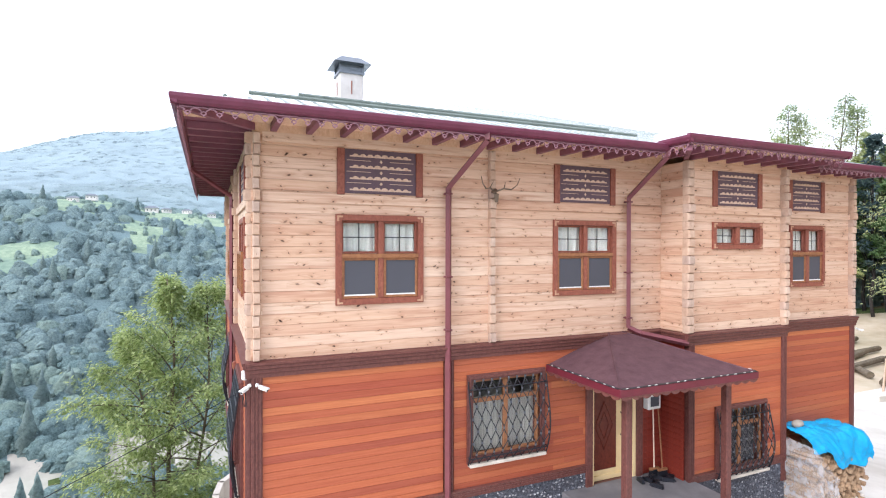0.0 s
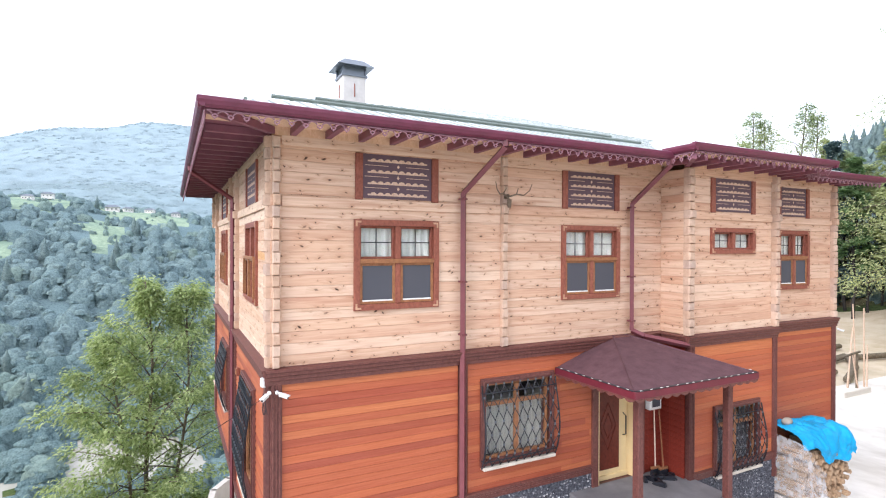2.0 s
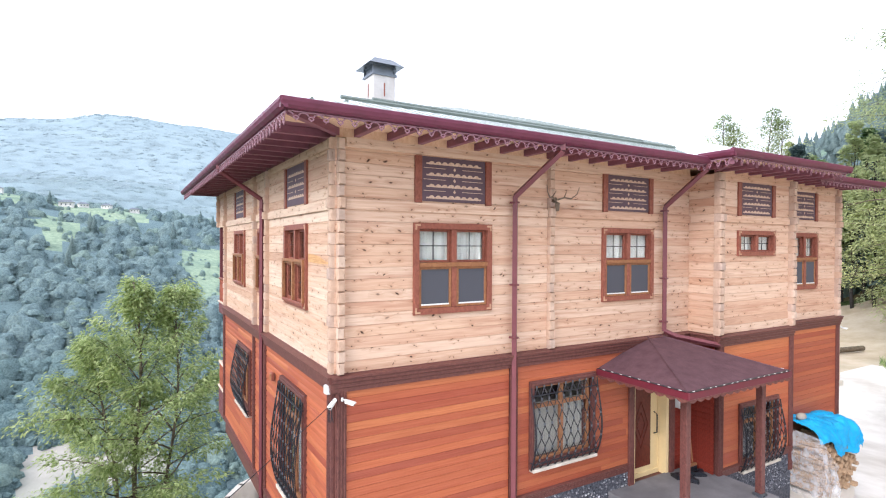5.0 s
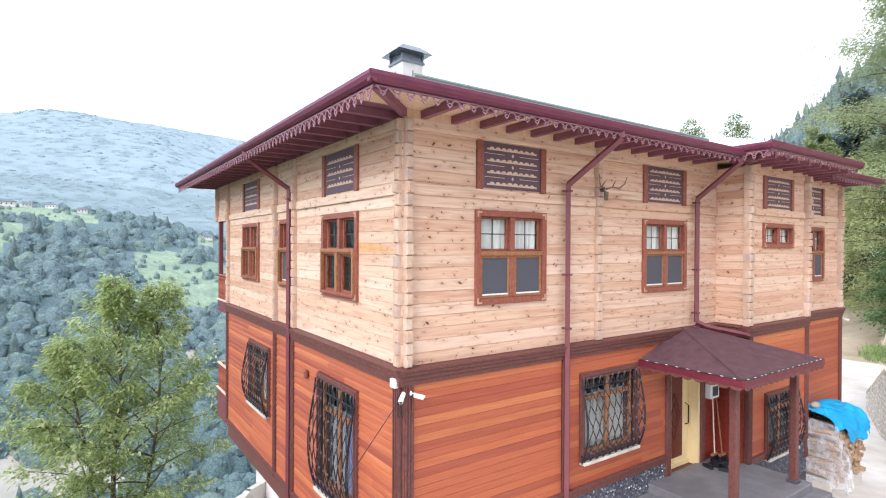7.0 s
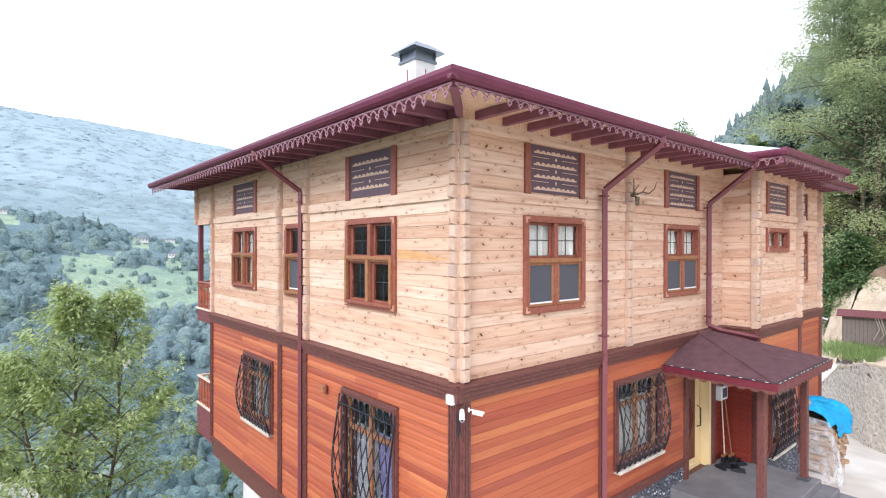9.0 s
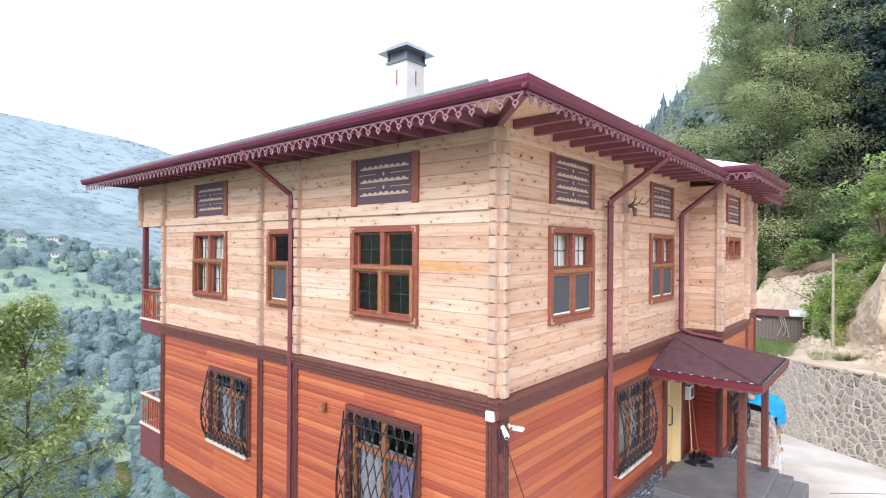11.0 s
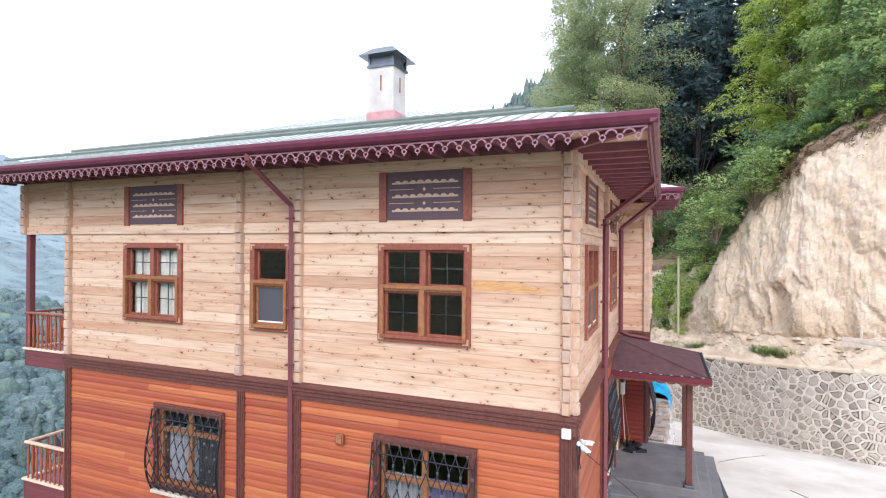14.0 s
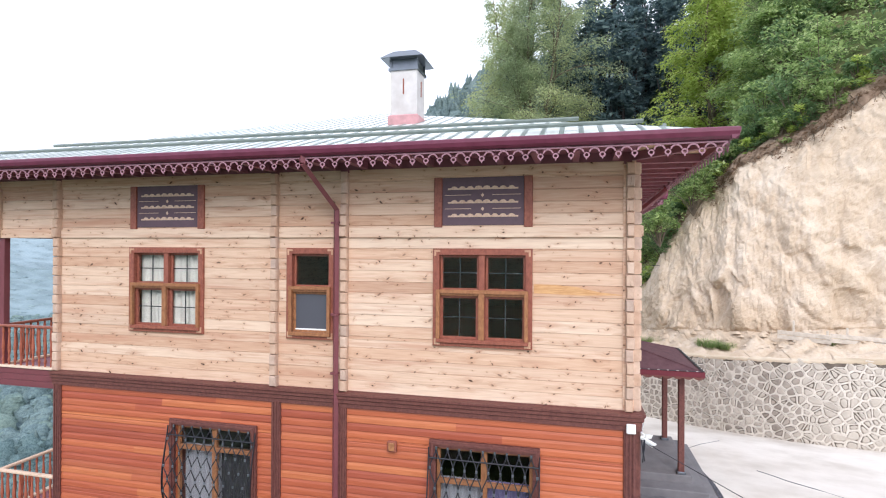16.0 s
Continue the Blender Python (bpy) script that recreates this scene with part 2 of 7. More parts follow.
LATTICE_HOLE = make_wood("pale_carved_wood", (204, 180, 158), (228, 210, 190), 0.6)
BALUSTER = make_wood("orange_turned_wood", (136, 72, 56), (176, 102, 78), 0.5)
MAROON = make_paint("maroon_fascia", (104, 38, 50), 0.4, 0.2)
SILL = make_mineral("pale_sill_stone", [(0.3, (176, 166, 154)), (0.7, (216, 208, 196))], 4.0, 0.8, 0.3, 0.01)
FRET = make_wood("carved_pine_fret", (190, 158, 136), (222, 198, 176), 0.6)
SASH_PALE = make_wood("pale_corner_fitting", (168, 124, 100), (206, 168, 140), 0.5)
LACE_PAINT = make_paint("mauve_lace_paint", (152, 112, 124), 0.5, 0.15)
PIPE = make_paint("maroon_metal", (116, 64, 70), 0.4, 0.15)
GLASS = make_glass()
SCREEN = make_paint("grey_insect_screen", (78, 79, 87), 0.6, 0.06, scale=2.0)
CURTAIN_GREY = make_paint("grey_lace_curtain", (176, 174, 168), 0.8, 0.12, scale=9.0)
BLIND_GREY = make_paint("grey_ribbed_blind", (134, 134, 142), 0.7, 0.1, scale=3.0)
BLIND_VIOLET = make_paint("violet_ribbed_blind", (104, 98, 136), 0.7, 0.12, scale=3.0)
BLIND_DARK = make_paint("dark_blind", (44, 44, 50), 0.7, 0.12, scale=3.0)
CURTAIN = make_paint("white_lace_curtain", (244, 244, 238), 0.8, 0.1, scale=9.0)
IRON = make_paint("black_wrought_iron", (34, 36, 44), 0.45, 0.3, scale=14)
CREAM = make_paint("cream_paint", (226, 202, 154), 0.5, 0.06)
DOORWOOD = make_wood("dark_red_door", (84, 34, 26), (116, 54, 40), 0.4)
WHITE = make_paint("white_plastic", (228, 228, 226), 0.4, 0.05)
PLASTER = make_mineral("white_render", [(0.3, (196, 192, 188)), (0.7, (228, 226, 224))], 1.6, 0.85, 0.2, 0.01, stain=(170, 164, 160))
CHIMNEY_COAT = make_mineral("weathered_render", [(0.3, (188, 183, 181)), (0.7, (218, 214, 212))], 2.6, 0.85, 0.3, 0.01, stain=(164, 154, 150))
METAL = make_paint("galvanised_metal", (120, 126, 134), 0.35, 0.2, 0.8)
ROOFING = make_paint("pale_green_metal_sheet", (220, 225, 222), 0.2, 0.12, 0.0, 1.5)
ROOF_RIB = make_paint("grey_green_seam", (112, 122, 116), 0.35, 0.2)
SHINGLE = make_mineral("maroon_shingle", [(0.3, (80, 56, 62)), (0.7, (104, 76, 80))], 5.0, 0.8, 0.5, 0.006)
CONCRETE = make_mineral("pale_concrete", [(0.3, (200, 193, 184)), (0.5, (217, 211, 203)), (0.75, (228, 223, 216))], 0.8, 0.8, 0.25, 0.01, stain=(172, 162, 150))
PORCH = make_mineral("grey_concrete", [(0.3, (104, 102, 105)), (0.7, (134, 132, 134))], 1.6, 0.75, 0.25, 0.01, stain=(90, 88, 92))
PEBBLE = make_mineral("dark_pebble", [(0.2, (44, 46, 54)), (0.5, (92, 94, 104)), (0.8, (150, 150, 156))], 20.0, 0.6, 0.9, 0.03)
def make_pebbles():
    n = Nodes("plinth_pebbles", 0.5, spec=0.4)
    n.color(n.ramp(n.island(), [(0.0, srgb(40, 42, 50)), (0.45, srgb(78, 82, 92)), (0.75, srgb(120, 122, 130)), (0.94, srgb(150, 150, 154)), (1.0, srgb(206, 206, 208))]))
    return n.mat


PEBBLE_LOOSE = make_pebbles()
# Wall body coloured dark, which puts shade into the gaps round the stones.
JOINT_SHADE = make_mineral("wall_joint_shade", [(0.3, (96, 87, 80)), (0.7, (138, 129, 118))], 5.0, 0.95, 0.5, 0.02)
MORTAR = make_mineral("wall_mortar", [(0.3, (192, 184, 173)), (0.7, (226, 219, 209))], 4.0, 0.9, 0.5, 0.02)
STONE = make_mineral("field_stone", [(0.25, (126, 116, 107)), (0.5, (170, 161, 150)), (0.8, (204, 196, 184))], 3.0, 0.85, 0.6, 0.02, 0.55)
def make_rock():
    """Crumbling sandy rock: stretched downwards, cracked, with grit."""
    n = Nodes("sandy_rock", 0.93, spec=0.15)
    p = n.pos()
    fall = n.node("ShaderNodeMapping", {"Vector": p, "Scale": (1.0, 1.0, 0.85)})
    streak = n.noise(fall, 1.1, 7.0, 0.68, 0.5)
    grit = n.noise(p, 9.0, 6.0, 0.75)
    broad = n.noise(p, 0.3, 4.0, 0.6)
    col = n.ramp(streak, [(0.3, srgb(176, 156, 133)), (0.48, srgb(196, 178, 157)), (0.7, srgb(211, 197, 180))])
    col = n.mix(n.ramp(broad, [(0.42, 0.0), (0.66, 0.6)]), col, srgb(194, 175, 152))
    col = n.mix(n.ramp(grit, [(0.5, 0.0), (0.72, 0.5)]), col, srgb(160, 138, 116))
    cells = n.t.nodes.new("ShaderNodeTexVoronoi")
    cells.feature = "DISTANCE_TO_EDGE"
    cells.inputs["Scale"].default_value = 0.75
    bent = n.node("ShaderNodeVectorMath", {0: fall, 1: n.join(n.noise(p, 1.4, 3.0), n.noise(p, 1.7, 3.0), 0.0)}, operation="ADD")
    n.put(cells.inputs["Vector"], bent)
    crack = n.ramp(cells.outputs["Distance"], [(0.0, 1.0), (0.035, 0.0)])
    crack = n.math("MULTIPLY", crack, n.ramp(broad, [(0.45, 0.0), (0.6, 0.3)]))
    n.color(n.mix(crack, col, srgb(140, 116, 94)))
    h = n.math("ADD", n.math("MULTIPLY", streak, 1.0), n.math("MULTIPLY_ADD", grit, 0.35, n.math("MULTIPLY", crack, -0.3)))
    n.bump(h, 0.8, 0.09)
    return n.mat


ROCK = make_rock()
GROUND = make_ground()
SAND = make_mineral("sandy_earth", [(0.3, (176, 158, 134)), (0.5, (198, 182, 160)), (0.72, (214, 202, 184))], 0.4, 0.95, 0.6, 0.05, stain=(150, 140, 116))
# Valley sand: greyer than the yard's, haze put into its colour.
SAND_FAR = make_mineral("hazed_sand", [(0.3, (150, 146, 138)), (0.5, (172, 166, 156)), (0.72, (190, 184, 174))], 0.08, 0.95, 0.3, 0.3, stain=(130, 138, 126))
HILL = make_hill()
BARK_DARK = make_mineral("dark_conifer_bark", [(0.3, (48, 46, 46)), (0.7, (78, 74, 72))], 6.0, 0.9, 0.7, 0.03)
PALE_POLE = make_mineral("weathered_pole", [(0.3, (150, 146, 124)), (0.7, (188, 182, 158))], 5.0, 0.85, 0.4, 0.01)
EARTH = make_mineral("brown_root_earth", [(0.3, (118, 98, 82)), (0.5, (148, 127, 108)), (0.75, (178, 158, 137))], 2.2, 0.95, 0.8, 0.06)
BARK = make_mineral("grey_bark", [(0.3, (84, 74, 62)), (0.7, (138, 126, 110))], 6.0, 0.9, 0.7, 0.03)
LEAF = make_foliage("mid_green_leaf", [(0.0, srgb(124, 142, 88)), (0.4, srgb(168, 183, 122)), (0.75, srgb(197, 208, 146)), (1.0, srgb(220, 227, 176))])
LEAF_FRESH = make_foliage("fresh_green_leaf", [(0.0, srgb(112, 136, 88)), (0.4, srgb(150, 174, 108)), (0.75, srgb(182, 202, 130)), (1.0, srgb(208, 219, 162))])
# Leaf colours paled and softened for the haze over the farther trees.
LEAF_FAR = make_foliage("hazed_green_leaf", [(0.0, srgb(170, 180, 128)), (0.5, srgb(196, 203, 148)), (1.0, srgb(218, 220, 168))], 0.7, cool=(152, 170, 138))
LEAF_DARK = make_foliage("dark_needle", [(0.0, srgb(78, 97, 102)), (0.6, srgb(104, 126, 127)), (1.0, srgb(134, 155, 148))])
LEAF_DARK2 = make_foliage("deep_green_leaf", [(0.0, srgb(86, 112, 78)), (0.5, srgb(120, 148, 100)), (1.0, srgb(154, 178, 126))])
LEAF_YELLOW = make_foliage("yellow_green_leaf", [(0.0, srgb(150, 172, 86)), (0.5, srgb(186, 203, 108)), (1.0, srgb(212, 221, 138))])
def make_woods(name, stops, size, relief=0.5):
    n = Nodes(name, 1.0, spec=0.0)
    p = n.pos()
    leaf = n.noise(p, size * 1.5, 5.0, 0.7)
    crown = n.noise(p, size * 0.05, 3.0, 0.5)
    col = n.mix(0.5, n.ramp(n.island(), stops), n.ramp(crown, [(0.36, stops[0][1]), (0.5, stops[1][1]), (0.64, stops[-1][1])]))
    # Far woods (size up to 0.5) keep weak leaf contrast, as in haze.
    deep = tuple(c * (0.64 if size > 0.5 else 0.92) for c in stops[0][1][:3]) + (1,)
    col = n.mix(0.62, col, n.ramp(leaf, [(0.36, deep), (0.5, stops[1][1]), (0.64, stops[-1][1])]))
    n.color(col)
    n.bump(leaf, relief, 0.6 / size)
    tr = n.node("ShaderNodeBsdfTranslucent", {"Color": col})
    mx = n.t.nodes.new("ShaderNodeMixShader")
    mx.inputs[0].default_value = 0.35
    n.t.links.new(n.bsdf.outputs[0], mx.inputs[1])
    n.t.links.new(tr, mx.inputs[2])
    n.t.links.new(mx.outputs[0], n.t.nodes["Material Output"].inputs[0])
    return n.mat


# Haze is put into these colours: bluer and paler with distance.
WOODS = make_woods("hazed_valley_woods", [(0.0, srgb(110, 133, 140)), (0.5, srgb(132, 154, 157)), (1.0, srgb(163, 182, 176))], 0.9, 0.8)
WOODS_FAR = make_woods("hazed_distant_woods", [(0.0, srgb(132, 150, 158)), (0.5, srgb(152, 168, 174)), (1.0, srgb(172, 186, 187))], 0.3, 0.1)
WOODS_MID = make_woods("hazed_middle_woods", [(0.0, srgb(126, 145, 152)), (0.5, srgb(145, 163, 168)), (1.0, srgb(165, 180, 179))], 0.4, 0.2)
MID_GAP = make_woods("hazed_middle_underwood", [(0.0, srgb(132, 149, 156)), (0.5, srgb(142, 159, 164)), (1.0, srgb(154, 169, 171))], 0.4, 0.2)
FAR_GAP = make_woods("hazed_undergrowth", [(0.0, srgb(138, 155, 162)), (0.5, srgb(148, 164, 170)), (1.0, srgb(160, 174, 177))], 0.3, 0.1)
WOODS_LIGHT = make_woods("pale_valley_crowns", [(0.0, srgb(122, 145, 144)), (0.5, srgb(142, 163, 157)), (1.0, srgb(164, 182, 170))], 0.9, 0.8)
WOODS_HILL = make_woods("hazed_ridge_conifers", [(0.0, srgb(110, 129, 132)), (0.5, srgb(130, 149, 149)), (1.0, srgb(154, 170, 163))], 0.9, 0.6)
WOODS_NEAR = make_woods("near_woods", [(0.0, srgb(98, 122, 126)), (0.5, srgb(122, 146, 148)), (1.0, srgb(156, 176, 170))], 1.4, 0.9)
# Ground between crowns, darkened for their shade as well as hazed.
UNDERWOOD = make_woods("shaded_underwood", [(0.0, srgb(96, 115, 121)), (0.5, srgb(110, 130, 134)), (1.0, srgb(128, 147, 146))], 0.9, 0.5)
TARP = make_paint("blue_tarpaulin", (14, 156, 210), 0.4, 0.22, scale=3)
def make_film():
    n = Nodes("clear_plastic_sheet", 0.25, spec=0.5)
    n.color((0.86, 0.88, 0.92, 1))
    see = n.node("ShaderNodeBsdfTransparent")
    mx = n.t.nodes.new("ShaderNodeMixShader")
    n.put(mx.inputs[0], n.ramp(n.noise(n.pos(), 5.0, 4.0), [(0.4, 0.12), (0.66, 0.42)]))
    n.t.links.new(see, mx.inputs[1])
    n.t.links.new(n.bsdf.outputs[0], mx.inputs[2])
    n.t.links.new(mx.outputs[0], n.t.nodes["Material Output"].inputs[0])
    return n.mat


PLASTIC = make_film()
FIREWOOD = make_wood("split_firewood", (134, 108, 86), (196, 168, 136), 0.85)

# ---- mesh helpers ----


class Build:
    """Gathers faces, then becomes one mesh object."""

    def __init__(self):
        self.v, self.f = [], []

    def add(self, verts, faces):
        o = len(self.v)
        self.v.extend(tuple(p) for p in verts)
        self.f.extend(tuple(i + o for i in f) for f in faces)
        return self

    def box(self, x0, y0, z0, x1, y1, z1, c=0.0):
        if c <= 0:
            v = [(x, y, z) for z in (z0, z1) for y in (y0, y1) for x in (x0, x1)]
            return self.add(v, [(0, 2, 3, 1), (4, 5, 7, 6), (0, 1, 5, 4), (2, 6, 7, 3), (0, 4, 6, 2), (1, 3, 7, 5)])
        bm = bmesh.new()
        bmesh.ops.create_cube(bm, size=1)
        for q in bm.verts:
            q.co = ((x0 + x1) / 2 + q.co.x * (x1 - x0), (y0 + y1) / 2 + q.co.y * (y1 - y0), (z0 + z1) / 2 + q.co.z * (z1 - z0))
        bmesh.ops.bevel(bm, geom=bm.edges[:], offset=c, segments=1, affect="EDGES")
        bm.verts.index_update()
        self.add([q.co[:] for q in bm.verts], [[q.index for q in f.verts] for f in bm.faces])
        bm.free()
        return self

    def prism(self, poly, a, b, axis="y"):
        """A flat outline, pushed from a to b along an axis. Outline in the other two axes' order."""
        n = len(poly)

        def at(p, d):
            return {"x": (d, p[0], p[1]), "y": (p[0], d, p[1]), "z": (p[0], p[1], d)}[axis]
        v = [at(p, a) for p in poly] + [at(p, b) for p in poly]
        return self.add(v, [tuple(range(n)), tuple(range(2 * n - 1, n - 1, -1))] + [(i, n + i, n + (i + 1) % n, (i + 1) % n) for i in range(n)])

    def tube(self, pts, r, n=6, r2=None, cap=True):
        pts = [Vector(p) for p in pts]
        rings, m = [], len(pts)
        for i, p in enumerate(pts):
            d = (pts[min(i + 1, m - 1)] - pts[max(i - 1, 0)]).normalized()
            up = Vector((0, 0, 1)) if abs(d.z) < 0.9 else Vector((0, 1, 0))
            s = d.cross(up).normalized()
            u = s.cross(d)
            rad = r if r2 is None else r + (r2 - r) * i / (m - 1)
            rings.append([p + rad * (math.cos(2 * math.pi * k / n) * s + math.sin(2 * math.pi * k / n) * u) for k in range(n)])
        v = [q for ring in rings for q in ring]
        f = [(i * n + k, i * n + (k + 1) % n, (i + 1) * n + (k + 1) % n, (i + 1) * n + k) for i in range(m - 1) for k in range(n)]
        if cap:
            f += [tuple(range(n - 1, -1, -1)), tuple(range((m - 1) * n, m * n))]
        return self.add(v, f)

    def grid(self, nu, nv, fn):
        v = [fn(i / nu, j / nv) for j in range(nv + 1) for i in range(nu + 1)]
        return self.add(v, [(j * (nu + 1) + i, j * (nu + 1) + i + 1, (j + 1) * (nu + 1) + i + 1, (j + 1) * (nu + 1) + i) for j in range(nv) for i in range(nu)])

    def mesh(self, name, mat, smooth=False):
        me = bpy.data.meshes.new(name)
        me.from_pydata(self.v, [], self.f)
        me.materials.append(mat)
        if smooth:
            me.polygons.foreach_set("use_smooth", [True] * len(me.polygons))
        me.validate()
        me.update()
        return me


def part(name, b, mat, parent=None, label="", m=None, smooth=False):
    ob = new(name, b if isinstance(b, bpy.types.Mesh) else b.mesh(name, mat, smooth))
    ob.parent = parent
    if m is not None:
        ob.matrix_basis = m
    if label:
        ob["label"] = label
    return ob


def thing(name, label, category, group="", kind="", m=None):
    ob = tagged(new(name), label, category, group, kind)
    ob.empty_display_size = 0.2
    if m is not None:
        ob.matrix_basis = m
    return ob


def single(name, b, mat, label, category, group="", kind="", smooth=False):
    return tagged(part(name, b, mat, smooth=smooth), label, category, group, kind)


def box_part(name, dims, mat, parent, c=0.006, label=""):
    return part(name, Build().box(*dims, c=c), mat, parent, label)


def rects_minus(x0, x1, z0, z1, holes):
    """Rectangles that cover a wall but for its holes."""
    cuts = sorted({z0, z1, *[min(max(z, z0), z1) for h in holes for z in (h[2], h[3])]})
    out = []
    for a, b in zip(cuts, cuts[1:]):
        if b - a < 0.004:
            continue
        spans = [(x0, x1)]
        for hx0, hx1, hz0, hz1 in holes:
            if hz0 < (a + b) / 2 < hz1:
                spans = [s for p, q in spans for s in ((p, min(q, hx0)), (max(p, hx1), q)) if s[1] - s[0] > 0.004]
        out += [(p, q, a, b) for p, q in spans]
    return out

# ---- the house ----
Z_BAND, Z_PLATE, Z_EAVE = 3.43, 6.81, 7.01
COURSE = (Z_PLATE - Z_BAND) / 20
LOW = -0.05
house = thing("house", "timber house, pale log upper floor over orange boarded ground floor", "house")

SIDE = pose(0, 11.2, 0, 0, 0, -90)  # local x runs along the side wall, from its far end to the near corner


def side_x(y):
    return 11.2 - y


# holes: x0, x1, z0, z1 in each wall's own measure
FRONT_HOLES = [(1.26, 2.67, 4.23, 5.6), (1.38, 2.56, 5.97, 6.65), (5.35, 6.78, 4.23, 5.6), (5.46, 6.66, 5.97, 6.65)]
BAY_HOLES = [(8.75, 10.17, 5.12, 5.6), (8.86, 10.06, 5.97, 6.65)]
END_HOLES = [(11.65, 12.88, 4.23, 5.6), (11.7, 12.8, 5.97, 6.65)]
SIDE_HOLES = [tuple(h) for h in (
    (side_x(2.78), side_x(1.39), 4.23, 5.6), (side_x(2.7), side_x(1.5), 5.97, 6.65),
    (side_x(8.18), side_x(6.77), 4.23, 5.6), (side_x(8.09), side_x(6.89), 5.97, 6.65),
    (side_x(5.18), side_x(4.42), 4.23, 5.6))]

upper_wall = part("upper_wall", Build().box(0.3, 0.3, 3.25, 13.7, 9.5, 3.4), SOFFIT, house, "pale knotty pine logs laid in level courses")


def log_mesh():
    """One log of unit length with eased edges and a shadow gap below."""
    h, t, c = COURSE, 0.14, 0.0055
    prof = [(0.0, 0.0025 + c), (c * 0.8, 0.0025), (t, 0.0), (t, h), (c * 0.8, h), (0.0, h - c)]
    return Build().prism(prof, 0, 1, "x").mesh("log", PINE)


LOG = log_mesh()
LOG_SIDE = log_mesh()
LOG_SIDE.materials[0] = PINE_SIDE


def log_end_mesh():
    """A sawn log end, unit wide, with a broad chamfer all round its face."""
    h = COURSE
    v = []
    for y, ex, ez in ((0.14, 0.0, 0.0), (0.03, 0.0, 0.003), (0.0, 0.1, 0.018)):
        v += [(ex, y, ez), (1 - ex, y, ez), (1 - ex, y, h - ez), (ex, y, h - ez)]
    return Build().add(v, [(k * 4 + i, k * 4 + (i + 1) % 4, k * 4 + 4 + (i + 1) % 4, k * 4 + 4 + i) for k in (0, 1) for i in range(4)] + [(8, 9, 10, 11)]).mesh("log_end", ENDGRAIN)


END_LOG = log_end_mesh()
rng = random.Random(4)


def log_wall(m, x0, x1, holes, splits=(), z0=Z_BAND, z1=Z_PLATE, mesh=None):
    courses = round((z1 - z0) / COURSE)
    for i in range(courses):
        a = z0 + i * COURSE
        cutx = [x0, *splits, x1]
        for p, q in zip(cutx, cutx[1:]):
            for r0, r1, s0, s1 in rects_minus(p, q, a, a + COURSE, holes):
                o = part("log", mesh or LOG, None, upper_wall)
                o.matrix_basis = m @ pose(r0, rng.uniform(-0.003, 0.003), s0) @ Matrix.Diagonal((r1 - r0, 1, (s1 - s0) / COURSE, 1))


def log_ends(m, x, width=0.11, out=0.1, z0=Z_BAND, z1=Z_PLATE, beam=True):
    """The ends of a cross wall's logs, one above another, uneven as sawn."""
    for i in range(round((z1 - z0) / COURSE)):
        w = width * rng.uniform(0.92, 1.1)
        e = out * rng.uniform(0.84, 1.06) if i != 14 else out * 1.25
        o = part("log_end", END_LOG, None, upper_wall)
        o.matrix_basis = m @ pose(x - w / 2 + rng.uniform(-0.008, 0.008), -e, z0 + i * COURSE) @ Matrix.Diagonal((w, 1.0 * (e + 0.02) / 0.14, 1, 1))


FRONT = pose(0, 0, 0)
BAY = pose(0, -0.65, 0)
END = pose(0, -0.3, 0)
log_wall(FRONT, -0.02, 8.1, FRONT_HOLES, (4.0,))
log_ends(FRONT, 4.0)
log_ends(FRONT, 0.055, 0.1, 0.1)
log_wall(BAY, 8.1, 10.9, BAY_HOLES)
log_ends(BAY, 8.02, 0.16, 0.14)
log_ends(BAY, 10.88, 0.13, 0.14)
log_wall(END, 10.9, 14.0, END_HOLES)
log_ends(END, 13.95, 0.13, 0.12)
log_wall(pose(8.02, 0, 0, 0, 0, -90), -0.05, 0.65, [])
log_wall(SIDE, side_x(9.82), 11.2 - 0.0, SIDE_HOLES, (side_x(5.42), side_x(4.25)), mesh=LOG_SIDE)
log_wall(SIDE, side_x(11.2), side_x(9.82), [], z0=Z_BAND + 14 * COURSE, mesh=LOG_SIDE)
for yy in (9.75, 5.42, 4.22):
    log_ends(SIDE, side_x(yy))
log_ends(SIDE, side_x(11.14), 0.12, 0.1, Z_BAND + 14 * COURSE)
log_ends(SIDE, side_x(0.055), 0.1, 0.1)
# the proud beam that ties the walls together above the windows
BEAM = [(FRONT, 0.14, 3.93), (FRONT, 4.07, 8.02), (BAY, 8.1, 10.8), (END, 10.9, 13.9), (SIDE, side_x(9.68), side_x(5.5)), (SIDE, side_x(4.15), side_x(0.14)), (SIDE, side_x(5.35), side_x(4.3)), (SIDE, side_x(11.1), side_x(9.82))]
for m, p, q in BEAM:
    o = part("tie_beam", LOG_SIDE if m is SIDE else LOG, None, upper_wall)
    o.matrix_basis = m @ pose(p, -0.035, Z_BAND + 14 * COURSE - 0.004) @ Matrix.Diagonal((q - p, 0.25, 0.86, 1))
    o = part("top_plate", LOG_SIDE if m is SIDE else LOG, None, upper_wall)
    o.matrix_basis = m @ pose(p, -0.03, Z_BAND + 19.3 * COURSE) @ Matrix.Diagonal((q - p, 0.25, 0.8, 1))
# back and far walls, plain
back = Build().box(0.15, 9.68, 0.05, 13.86, 9.82, Z_PLATE).box(13.86, -0.14, 0.05, 14.0, 9.82, Z_PLATE).box(0.15, 11.08, 5.8, 13.9, 11.2, Z_PLATE)
part("back_wall", back, PINE, house)
part("storey_floor", Build().box(0.2, 0.2, 3.2, 13.8, 9.6, 3.24), SOFFIT, house)

